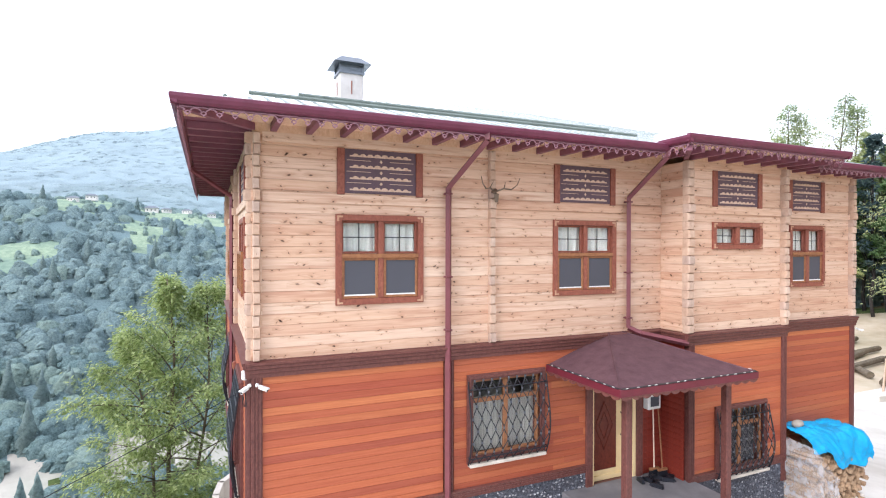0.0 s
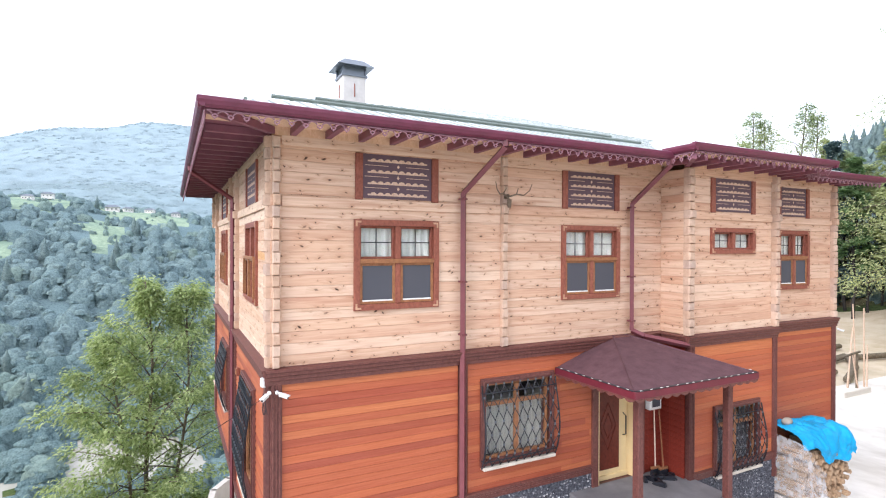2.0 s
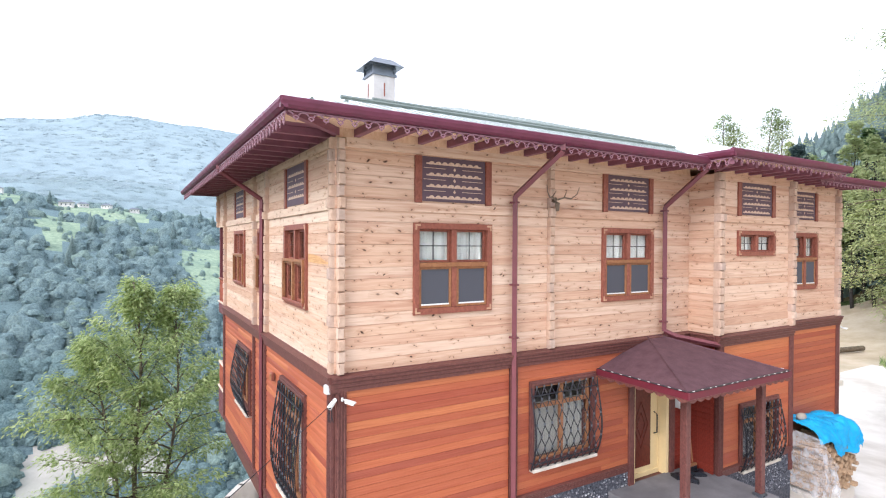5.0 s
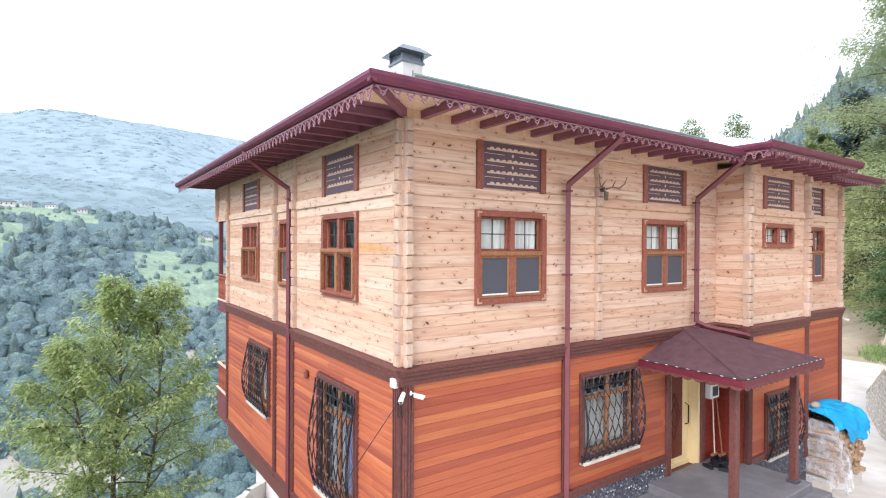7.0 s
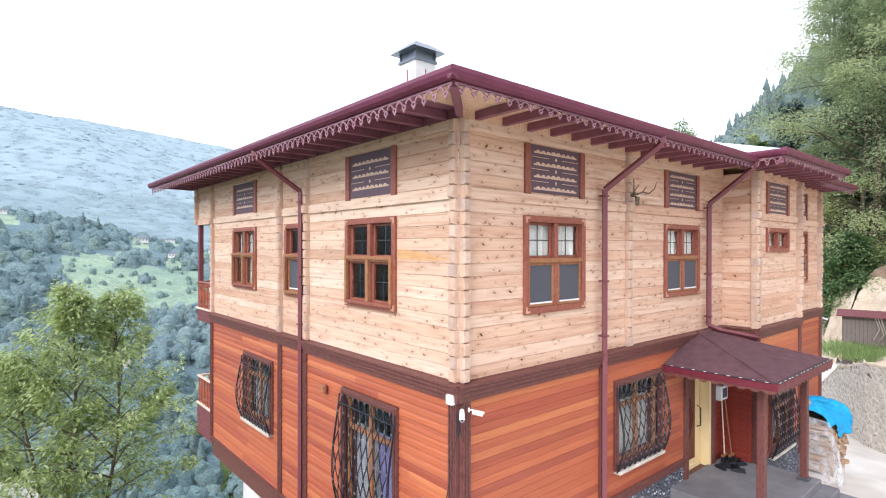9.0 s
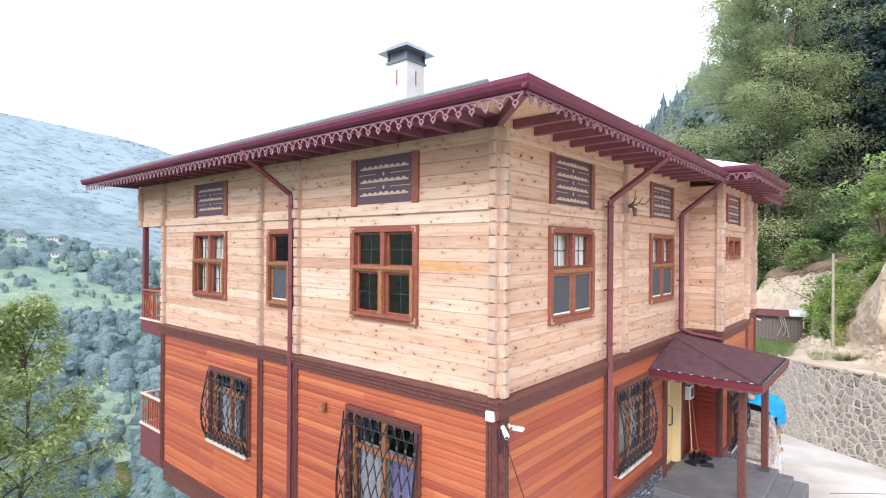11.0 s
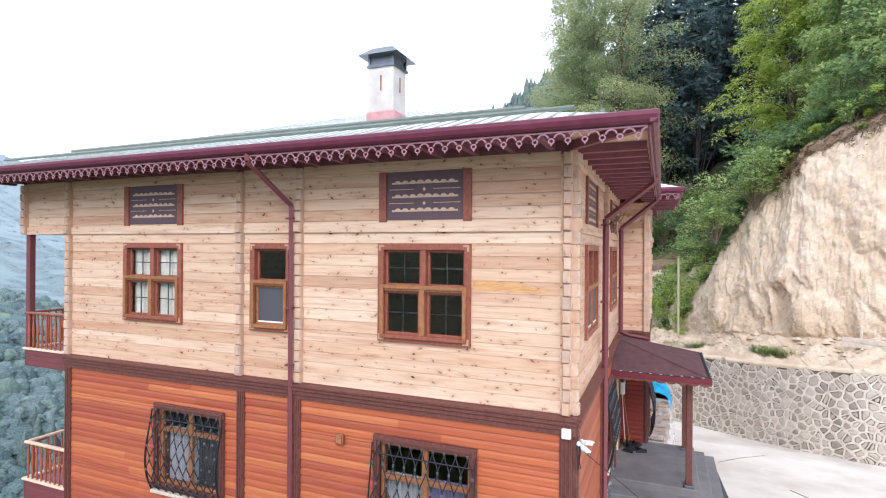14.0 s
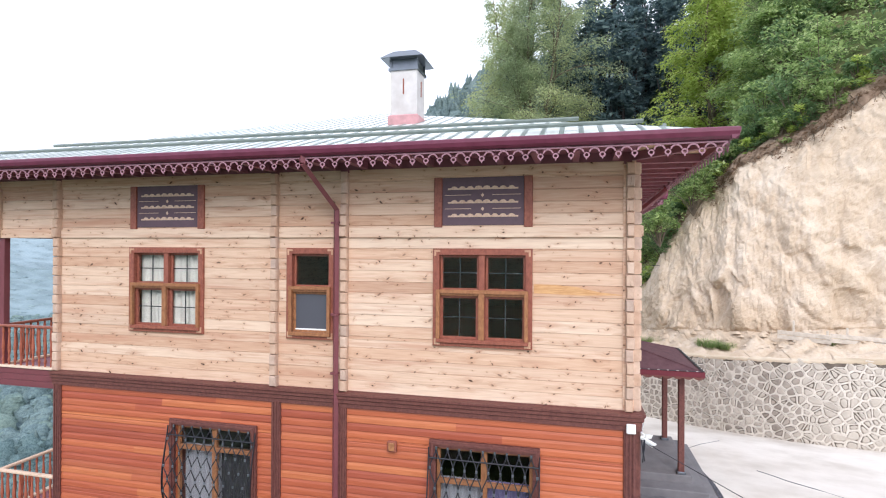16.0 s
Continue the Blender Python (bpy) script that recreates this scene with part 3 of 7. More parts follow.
# ground floor: a core with boards outside
LOW_FRONT_HOLES = [(3.6, 5.0, 1.45, 2.8), (6.2, 7.3, 0.46, 2.62)]
LOW_BAY_HOLES = [(8.86, 10.2, 0.55, 1.8)]
LOW_SIDE_HOLES = [(side_x(2.74), side_x(1.32), 0.9, 2.73), (side_x(7.22), side_x(5.8), 1.35, 2.68)]
lower_wall = part("lower_wall", Build().box(0.3, 9.5, 0.06, 13.7, 9.6, 3.2), PLASTER, house, "varnished orange-red horizontal boards")
low_walls = [(pose(0, LOW + 0.03, 0), 0.0, 8.05, 0.8, LOW_FRONT_HOLES), (pose(0, -0.65 + LOW + 0.03, 0), 8.05, 10.9, 0.45, LOW_BAY_HOLES), (pose(0, -0.3 + LOW + 0.03, 0), 10.9, 14.0, 0.2, []), (SIDE @ pose(0, LOW + 0.03, 0), side_x(9.75), side_x(-0.02), 0.05, LOW_SIDE_HOLES)]
for m, x0, x1, z0, holes in low_walls:
    core = Build()
    for p, q, a, b in rects_minus(x0, x1, z0 - 0.4, 3.3, holes):
        core.box(p, 0.0, a, q, 0.2, b)
    part("wall_core", core, TRIM, house, m=m)


def board_mesh():
    h = 0.12
    prof = [(-0.032, 0.007), (-0.03, 0.004), (0.0, 0.004), (0.0, h), (-0.01, h), (-0.02, h - 0.018), (-0.029, h - 0.045), (-0.032, 0.03)]
    return Build().prism(prof, 0, 1, "x").mesh("board", CEDAR)


def flat_board_mesh():
    """A flush board with a hairline joint."""
    h = 0.12
    return Build().prism([(-0.031, 0.0055), (-0.027, 0.002), (0.0, 0.002), (0.0, h), (-0.027, h), (-0.031, h - 0.003)], 0, 1, "x").mesh("board", CEDAR)


BOARD = board_mesh()
BOARD_FLAT = flat_board_mesh()
# Porch recess boards: deeper red, darkened for the canopy's shade.
BOARD_RED_SHADED = board_mesh()
BOARD_RED_SHADED.materials[0] = make_wood("shaded_red_board", (112, 40, 32), (150, 62, 46), 0.45)


def boards(m, x0, x1, z0, holes, lengths=(1.6, 3.4), mesh=None):
    rows = math.ceil((3.2 - z0) / 0.12)
    for i in range(rows):
        top = 3.2 - i * 0.12
        a = max(top - 0.12, z0)
        x = x0
        while x < x1 - 0.01:
            q = min(x1, x + rng.uniform(*lengths))
            if x1 - q < 0.5:
                q = x1
            for r0, r1, s0, s1 in rects_minus(x, q, a, top, holes):
                o = part("board", mesh or BOARD, None, lower_wall)
                o.matrix_basis = m @ pose(r0, 0, s0) @ Matrix.Diagonal((r1 - r0, 1, (s1 - s0) / 0.12, 1))
            x = q


boards(low_walls[0][0], 0.14, 3.06, 0.95, [], (3, 4), BOARD_FLAT)
boards(low_walls[0][0], 3.26, 7.38, 0.9, LOW_FRONT_HOLES, (1.6, 3.4), BOARD_FLAT)
boards(low_walls[0][0], 7.38, 8.05, 0.5, [], (1, 2), BOARD_RED_SHADED)
boards(low_walls[1][0], 8.14, 10.84, 0.62, LOW_BAY_HOLES, (2.6, 3), BOARD_FLAT)
boards(low_walls[2][0], 10.96, 13.9, 0.4, [], (2.9, 3.2), BOARD_FLAT)
boards(SIDE @ pose(0, LOW + 0.03, 0), side_x(9.66), side_x(5.45), 0.16, LOW_SIDE_HOLES, (1.4, 3.0))
boards(SIDE @ pose(0, LOW + 0.03, 0), side_x(5.28), side_x(4.32), 0.16, [], (1.2, 1.3))
boards(SIDE @ pose(0, LOW + 0.03, 0), side_x(4.16), side_x(0.13), 0.16, LOW_SIDE_HOLES, (1.6, 4.4))
boards(pose(8.02, 0, 0, 0, 0, -90), 0.06, 0.62, 0.5, [], (1, 2), BOARD_RED_SHADED)


def moulding(m, x0, x1, z, h=0.24, out=0.1, mat=TRIM, name="band"):
    """The stepped dark band between the storeys."""
    prof = [(0.02, 0.0), (-0.35 * out, 0.0), (-0.35 * out, 0.25 * h), (-0.55 * out, 0.3 * h), (-0.55 * out, 0.52 * h), (-0.8 * out, 0.58 * h), (-0.8 * out, 0.76 * h), (-out, 0.82 * h), (-out, 0.95 * h), (0.02, h)]
    return part(name, Build().prism(prof, x0, x1, "x"), mat, house, m=m @ pose(0, 0, z))


for m, p, q in ((FRONT, -0.1, 8.05), (BAY, 7.94, 10.96), (END, 10.9, 14.08), (SIDE, side_x(9.8), side_x(-0.1)), (pose(8.02, 0, 0, 0, 0, -90), 0.02, 0.7)):
    moulding(m @ pose(0, LOW, 0), p, q, 3.19)
for m, p, q, z in ((FRONT, 0.0, 6.15, 0.78), (BAY, 8.1, 10.9, 0.45), (END, 10.9, 14.0, 0.22)):
    moulding(m @ pose(0, LOW, 0), p, q, z, 0.17, 0.06, name="base_trim")
moulding(SIDE @ pose(0, LOW, 0), side_x(9.75), side_x(0), 0.02, 0.15, 0.06, name="base_trim")


for m, p, q in ((FRONT, -0.03, 8.02), (BAY, 8.0, 10.93), (END, 10.93, 14.02), (SIDE, side_x(9.75), side_x(-0.02))):
    part("sill_strip", Build().box(p, -0.03, 3.39, q, 0.1, 3.438), TRIM, house, m=m)


def corner_board(m, x, w=0.16, z0=0.05, z1=3.2):
    b = Build().box(x - w / 2, -0.03, z0, x + w / 2, 0.03, z1, c=0.005)
    for k in (-0.3, 0.0, 0.3):
        b.box(x + k * w - 0.012, -0.045, z0, x + k * w + 0.012, -0.025, z1, c=0.005)
    part("corner_board", b, TRIM, house, m=m @ pose(0, LOW, 0))


for m, x in ((FRONT, 0.06), (FRONT, 3.16), (BAY, 8.1), (BAY, 10.86), (END, 10.98), (END, 13.94), (SIDE, side_x(0.05)), (SIDE, side_x(4.24)), (SIDE, side_x(5.36)), (SIDE, side_x(9.7))):
    corner_board(m, x)
for m, p, q, z in ((0.03, 0.0, 6.15, 0.8), (-0.62, 8.05, 10.9, 0.46), (-0.27, 10.9, 14.0, 0.24)):
    part("pebbled_plinth", Build().box(p, LOW + m - 0.035, z - 2.4, q, LOW + m + 0.1, z + 0.01), PEBBLE, house, "dark grey pebble-dash plinth")
part("basement_wall", Build().box(0.7, 0.6, -5.5, 13.5, 9.5, 0.05), PLASTER, house)
part("floor_slab", Build().box(0.0, 0.1, 0.0, 13.9, 9.7, 0.06), PLASTER, house)

# roof
roof = part("roof", Build().box(0.0, 0.0, 7.12, 13.9, 11.1, 7.16), SOFFIT, house, "hipped roof of pale green-grey metal sheet")
X0, X1, Y0, Y1 = -0.92, 14.95, -0.92, 12.35
SLOPE = 0.335
HALF = (Y1 - Y0) / 2


def hip(x0, x1, y0, y1, z, rise):
    h = min(x1 - x0, y1 - y0) / 2
    if x1 - x0 > y1 - y0:
        a, c = (x0 + h, (y0 + y1) / 2, z + h * rise), (x1 - h, (y0 + y1) / 2, z + h * rise)
        v = [(x0, y0, z), (x1, y0, z), (x1, y1, z), (x0, y1, z), a, c]
        return v, [(0, 1, 5, 4), (1, 2, 5), (2, 3, 4, 5), (3, 0, 4)]
    a, c = ((x0 + x1) / 2, y0 + h, z + h * rise), ((x0 + x1) / 2, y1 - h, z + h * rise)
    v = [(x0, y0, z), (x1, y0, z), (x1, y1, z), (x0, y1, z), a, c]
    return v, [(0, 1, 4), (1, 2, 5, 4), (2, 3, 5), (3, 0, 4, 5)]


part("roof_sheet", Build().add(*hip(X0, X1, Y0, Y1, Z_EAVE, SLOPE)).add(*hip(7.2, 11.65, -1.45, 5.0, Z_EAVE + 0.1, SLOPE)), ROOFING, roof)
# seams running down the slopes, sharing one mesh
SEAM = Build().prism([(-0.034, 0.0), (-0.026, 0.007), (0.026, 0.007), (0.034, 0.0)], 0, 1, "x").mesh("seam", ROOF_RIB)
tilt = math.degrees(math.atan(SLOPE))
for i in range(int((Y1 - Y0) / 0.25)):
    y = Y0 + 0.125 + i * 0.25
    run = min(y - Y0, Y1 - y)
    o = part("seam", SEAM, None, roof)
    o.matrix_basis = pose(X0, y, Z_EAVE, 0, -tilt, 0) @ Matrix.Diagonal((run * math.hypot(1, SLOPE), 1, 1, 1))
for i in range(int((X1 - X0) / 0.25)):
    x = X0 + 0.125 + i * 0.25
    run = min(x - X0, X1 - x, HALF)
    o = part("seam", SEAM, None, roof)
    o.matrix_basis = pose(x, Y0, Z_EAVE, 0, 0, 90) @ pose(0, 0, 0, 0, -tilt, 0) @ Matrix.Diagonal((run * math.hypot(1, SLOPE), 1, 1, 1))
for d in (0.55, 1.35):
    z = Z_EAVE + d * SLOPE + 0.09
    for a, c in (((X0 + d, Y0 + d + 0.3, z), (X0 + d, Y1 - d - 0.6, z)), ((X0 + d + 0.3, Y0 + d, z), (7.0, Y0 + d, z))):
        part("snow_guard", Build().tube([a, c], 0.03, 6), ROOF_RIB, roof)


def eave(p, q, z, drop=1.0):
    """Fascia and gutter along an eave from p to q, the outside on the right hand."""
    p, q = Vector((*p, z)), Vector((*q, z))
    d = (q - p).normalized()
    ang = math.degrees(math.atan2(d.y, d.x))
    length = (q - p).length
    m = pose(p.x, p.y, z, 0, 0, ang)
    g = [(-0.02, -0.12), (-0.055, -0.12), (-0.095, -0.09), (-0.115, -0.04), (-0.115, 0.0), (-0.1, 0.012), (-0.02, 0.012)]
    part("gutter", Build().prism(g, -0.1, length + 0.1, "x"), PLUM, roof, m=m)
    part("fascia", Build().box(0, -0.018, -0.15, length, 0.012, 0.0, c=0.004), PLUM_DARK, roof, m=m)
    n = max(1, round(length / 0.185))
    for i in range(n):
        o = part("lace_trim", LACE, None, roof)
        o.matrix_basis = m @ pose((i + 0.5) * length / n, -0.022, -0.135) @ Matrix.Diagonal((length / n / 0.15, 1, 1.15 * drop, 1))


def lace_mesh():
    """One link of the fretwork edging: an arch, and a pierced drop below it."""
    b = Build()
    w = 0.075

    def arc(cx, cz, r0, r1, a0, a1, n):
        for i in range(n):
            t0, t1 = radians(a0 + (a1 - a0) * i / n), radians(a0 + (a1 - a0) * (i + 1) / n)
            b.prism([(cx + r0 * math.cos(t0), cz + r0 * math.sin(t0)), (cx + r1 * math.cos(t0), cz + r1 * math.sin(t0)), (cx + r1 * math.cos(t1), cz + r1 * math.sin(t1)), (cx + r0 * math.cos(t1), cz + r0 * math.sin(t1))], -0.007, 0.007)
    b.box(-w, -0.007, -0.014, w, 0.007, 0.0)
    arc(-w, -0.068, 0.04, 0.056, 8, 90, 4)
    arc(w, -0.068, 0.04, 0.056, 90, 172, 4)
    arc(0, -0.09, 0.017, 0.032, 0, 360, 8)
    b.prism([(-0.012, -0.118), (0.012, -0.118), (0, -0.142)], -0.007, 0.007)
    return b.mesh("lace_trim", LACE_PAINT)


LACE = lace_mesh()
EAVES = [((X0, Y1), (X0, Y0), Z_EAVE), ((X0, Y0), (7.2, Y0), Z_EAVE), ((7.2, -0.92), (7.2, -1.45), Z_EAVE + 0.08), ((7.2, -1.45), (11.65, -1.45), Z_EAVE + 0.1), ((11.65, -1.45), (11.65, -0.92), Z_EAVE + 0.08), ((11.65, Y0), (X1, Y0), Z_EAVE)]
for p, q, z in EAVES:
    eave(p, q, z, 1.0 if p[0] == q[0] else 0.72)
# boarded soffit and the rafters that carry it
# Side soffit goes plum instead of pine, putting eave shade into it.
part("soffit", Build().box(X0, Y0 + 0.9, 6.95, 0.1, Y1, 6.975), PLUM_DARK, roof, "side soffit boards, plum-toned for the eave's shade")
soffit = Build().box(X0, Y0, 6.95, 0.1, Y0 + 0.9, 6.975).box(0.1, Y0, 6.95, X1, 0.1, 6.975).box(7.2, -1.45, 6.96, 11.65, Y0, 6.985)
part("soffit", soffit, SOFFIT, roof)
# The side blocking board is plum as well, for the same shade.
for dims in ((0.0, -0.025, 6.79, 8.0, 0.03, 6.95), (8.0, -0.675, 6.79, 10.95, -0.62, 6.96), (10.95, -0.325, 6.79, 14.0, -0.27, 6.95), (-0.025, 0.03, 6.79, 0.03, 11.2, 6.95)):
    part("blocking_board", Build().box(*dims), SOFFIT if dims[0] > -0.01 else PLUM_DARK, roof)
RAFTER = Build().box(0, -0.045, 0, 1, 0.045, 0.11, c=0.004).mesh("rafter", PLUM_DARK)


def rafter(x, y, ang, length):
    o = part("rafter", RAFTER, None, roof)
    o.matrix_basis = pose(x, y, 6.835, 0, 0, ang) @ Matrix.Diagonal((length, 1, 1, 1))


for i in range(24):
    y = 0.25 + i * 0.52
    if y < Y1 - 0.2:
        rafter(0.1, y, 180, 0.98)
for i in range(30):
    x = 0.3 + i * 0.52
    if x < X1 - 0.2:
        if 7.3 < x < 11.6:
            rafter(x, -0.55, -90, 0.86)
        else:
            rafter(x, 0.1, -90, 0.98)
rafter(0.1, 0.1, -135, 1.4)
rafter(8.0, -0.65, -135, 1.1)


# chimney
chimney = thing("chimney", "white rendered chimney with a metal cowl and pink flashing", "chimney")
cx, cy = 2.42, 4.0
part("shaft", Build().box(cx - 0.27, cy - 0.27, 7.7, cx + 0.27, cy + 0.27, 9.12, c=0.015), CHIMNEY_COAT, chimney)
for sx, sy in ((0, -1), (-1, 0)):
    part("slot", Build().box(cx + sx * 0.272 - 0.012, cy + sy * 0.272 - 0.012, 8.62, cx + sx * 0.272 + 0.012, cy + sy * 0.272 + 0.012, 8.92, c=0.004), CASING, chimney, "rusty vertical slot in the render")
part("flashing", Build().box(cx - 0.31, cy - 0.31, 7.75, cx + 0.31, cy + 0.31, 8.22, c=0.02), make_paint("pink_flashing", (196, 148, 150), 0.7, 0.25), chimney)
cowl = Build().box(cx - 0.25, cy - 0.25, 9.12, cx + 0.25, cy + 0.25, 9.31).box(cx - 0.3, cy - 0.3, 9.08, cx + 0.3, cy + 0.3, 9.13)
for sx in (-0.26, 0.26):
    for sy in (-0.26, 0.26):
        cowl.box(cx + sx - 0.02, cy + sy - 0.02, 9.12, cx + sx + 0.02, cy + sy + 0.02, 9.31)
part("cowl_frame", cowl, METAL, chimney)
w = 0.43
part("cowl_roof", Build().add([(cx - w, cy - w, 9.3), (cx + w, cy - w, 9.3), (cx + w, cy + w, 9.3), (cx - w, cy + w, 9.3), (cx - 0.22, cy - 0.22, 9.48), (cx + 0.22, cy - 0.22, 9.48), (cx + 0.22, cy + 0.22, 9.48), (cx - 0.22, cy + 0.22, 9.48)], [(3, 2, 1, 0), (4, 5, 6, 7), (0, 1, 5, 4), (1, 2, 6, 5), (2, 3, 7, 6), (3, 0, 4, 7)]), METAL, chimney)

# ---- windows ----


def rail_frame(b, x0, x1, z0, z1, w, y0, y1, c=0.004):
    """A mitred frame of four rails in one piece, its front edges eased."""
    loops = [(c, y0), (0.0, y0 + c), (0.0, y1), (w, y1), (w, y0 + c), (w - c, y0)]
    v = [p for d, y in loops for p in ((x0 + d, y, z0 + d), (x1 - d, y, z0 + d), (x1 - d, y, z1 - d), (x0 + d, y, z1 - d))]
    n = len(loops)
    return b.add(v, [(i * 4 + k, ((i + 1) % n) * 4 + k, ((i + 1) % n) * 4 + (k + 1) % 4, i * 4 + (k + 1) % 4) for i in range(n) for k in range(4)])


def window(m, x0, x1, z0=4.2, z1=5.63, lower="screen", curtain=True, panes=2, split=True, cut=4.98, proud=False, bars=True):
    """A casement with a fixed upper row and sliding lower row, seen from outside."""
    win = part("window", rail_frame(Build(), x0, x1, z0, z1, 0.095, -0.045, 0.1), CASING, house, m=m)
    a, b, c, d = x0 + 0.095, x1 - 0.095, z0 + 0.095, z1 - 0.095
    mids = [a + (b - a) * i / panes for i in range(1, panes)]
    for x in mids:
        box_part("mullion", (x - 0.045, -0.035, c, x + 0.045, 0.08, d), CASING, win)
    rows = [(cut + 0.03, d, "glass")] if split else [(c, d, "glass")]
    if split:
        rows.append((c, cut - 0.03, lower))
        box_part("transom", (a, -0.055, cut - 0.04, b, 0.08, cut + 0.03), SASH if lower != "dark" else CASING, win)
    for r0, r1, what in rows:
        for i in range(panes):
            p = a + (b - a) * i / panes + (0.045 if i else 0)
            q = a + (b - a) * (i + 1) / panes - (0.045 if i < panes - 1 else 0)
            upper = r0 > cut
            w = 0.035 if upper else 0.045
            y = 0.03 if upper else (0.0 if proud else -0.02)
            part("sash", rail_frame(Build(), p + 0.002, q - 0.002, r0 + 0.002, r1 - 0.002, w, y, y + 0.045), CASING if upper or proud and panes > 1 else SASH, win)
            p, q, s0, s1 = p + w, q - w, r0 + w, r1 - w
            if what == "screen":
                part("insect_screen", Build().box(p, y + 0.015, s0, q, y + 0.02, s1), SCREEN, win)
                part("bottom_bar", Build().box(p, y + 0.002, s0, q, y + 0.014, s0 + 0.022), WHITE, win)
            else:
                gl = part("pane", Build().box(p, y + 0.02, s0, q, y + 0.026, s1), GLASS, win)
                gl.visible_shadow = False
                if not bars:
                    continue
                g = Build().box((p + q) / 2 - 0.008, y + 0.03, s0, (p + q) / 2 + 0.008, y + 0.04, s1).box(p, y + 0.031, (s0 + s1) / 2 - 0.008, q, y + 0.039, (s0 + s1) / 2 + 0.008)
                part("glazing_bar", g, IRON, win)
    if proud:
        slide = Build().box(x0 + 0.055, -0.085, z0 + 0.11, x0 + 0.11, -0.03, cut + 0.05, c=0.004).box(x1 - 0.11, -0.085, z0 + 0.11, x1 - 0.055, -0.03, cut + 0.05, c=0.004)
        slide.box(x0 + 0.11, -0.085, cut - 0.005, x1 - 0.11, -0.03, cut + 0.05, c=0.004)
        box_part("bottom_rail", (x0 + 0.055, -0.085, z0 + 0.055, x1 - 0.055, -0.03, z0 + 0.11), CASING if panes > 1 else SASH, win)
        for x in mids:
            slide.box(x - 0.04, -0.08, z0 + 0.11, x + 0.04, -0.03, cut - 0.005, c=0.004)
        part("sliding_frame", slide, SASH, win, "honey-brown sliding frame standing proud")
    if curtain:
        lo = rows[0][0] if lower == "screen" and split else c

        def fold(u, v):
            x = a + u * (b - a)
            return (x, 0.13 + 0.022 * math.sin(x * 41) + 0.008 * math.sin(x * 97 + 2), lo + v * (d - lo))
        part("curtain", Build().grid(60, 4, fold), CURTAIN if lower == "screen" else CURTAIN_GREY, win, smooth=True)
    for sx, sz in ((x0, z0), (x1, z0), (x0, z1), (x1, z1)):
        ux, uz = (1 if sx == x0 else -1), (1 if sz == z0 else -1)
        k = Build().box(min(sx + ux * 0.02, sx + ux * 0.11), -0.052, min(sz + uz * 0.02, sz + uz * 0.05), max(sx + ux * 0.02, sx + ux * 0.11), -0.044, max(sz + uz * 0.02, sz + uz * 0.05))
        k.box(min(sx + ux * 0.02, sx + ux * 0.05), -0.0515, min(sz + uz * 0.05, sz + uz * 0.11), max(sx + ux * 0.02, sx + ux * 0.05), -0.0445, max(sz + uz * 0.05, sz + uz * 0.11))
        part("corner_plate", k, SASH_PALE, win)
    return win


window(FRONT, 1.23, 2.7)
window(FRONT, 5.32, 6.81)
window(BAY, 8.72, 10.2, 5.08, 5.63, split=False, curtain=True, cut=0)
window(END, 11.62, 12.91)
window(SIDE, side_x(2.81), side_x(1.36), lower="glass", curtain=False, proud=True)
window(SIDE, side_x(8.21), side_x(6.74), lower="glass", curtain=True, proud=True)
window(SIDE, side_x(5.21), side_x(4.39), panes=1, curtain=False, proud=True, bars=False)


def vent(m, x0, x1, z0=5.94, z1=6.67, rows=4):
    """A fretted louvre board between two stained posts."""
    v = part("vent_panel", Build().box(x0 + 0.12, -0.012, z0 + 0.03, x1 - 0.12, 0.03, z1, c=0.004), LATTICE, house, "dark slate-purple fretwork vent board", m=m)
    for a, b in ((x0, x0 + 0.12), (x1 - 0.12, x1)):
        box_part("vent_post", (a, -0.04, z0, b, 0.05, z1), CASING, v)
    p, q = x0 + 0.12, x1 - 0.12
    L = q - p
    for i in range(rows):
        z = z0 + 0.075 + i * 0.178 if rows == 4 else z0 + 0.15 + i * 0.2
        cut = Build().box(p + 0.07 * L, -0.017, z, p + 0.93 * L, -0.011, z + 0.024)
        for k in range(8):
            cxk = p + L * (0.1 + 0.8 * (k + 0.5) / 8)
            r = 0.046 if k not in (3, 4) else 0.055
            cut.prism([(cxk + r * math.cos(radians(t)), z + 0.022 + 0.62 * r * math.sin(radians(t))) for t in range(0, 181, 30)], -0.0165, -0.0115)
        part("scalloped_slot", cut, FRET, v)
        if i < rows - 1:
            zz = z + 0.118
            s = Build().box(p + 0.03 * L, -0.016, zz, p + 0.36 * L, -0.0115, zz + 0.008).box(p + 0.62 * L, -0.016, zz, p + 0.96 * L, -0.0115, zz + 0.008)
            s.prism([(p + L / 2 - 0.025, zz), (p + L / 2, zz - 0.03), (p + L / 2 + 0.025, zz), (p + L / 2, zz + 0.03)], -0.0165, -0.0115)
            part("fret_slot", s, FRET, v)
    return v


vent(FRONT, 1.25, 2.69)
vent(FRONT, 5.34, 6.79)
vent(BAY, 8.73, 10.19)
vent(END, 11.6, 12.9)
vent(SIDE, side_x(2.8), side_x(1.36), rows=3)
vent(SIDE, side_x(8.2), side_x(6.74), rows=3)


COLLAR = Build().box(-0.016, -0.012, -0.02, 0.016, 0.012, 0.02, c=0.004).mesh("collar", METAL)


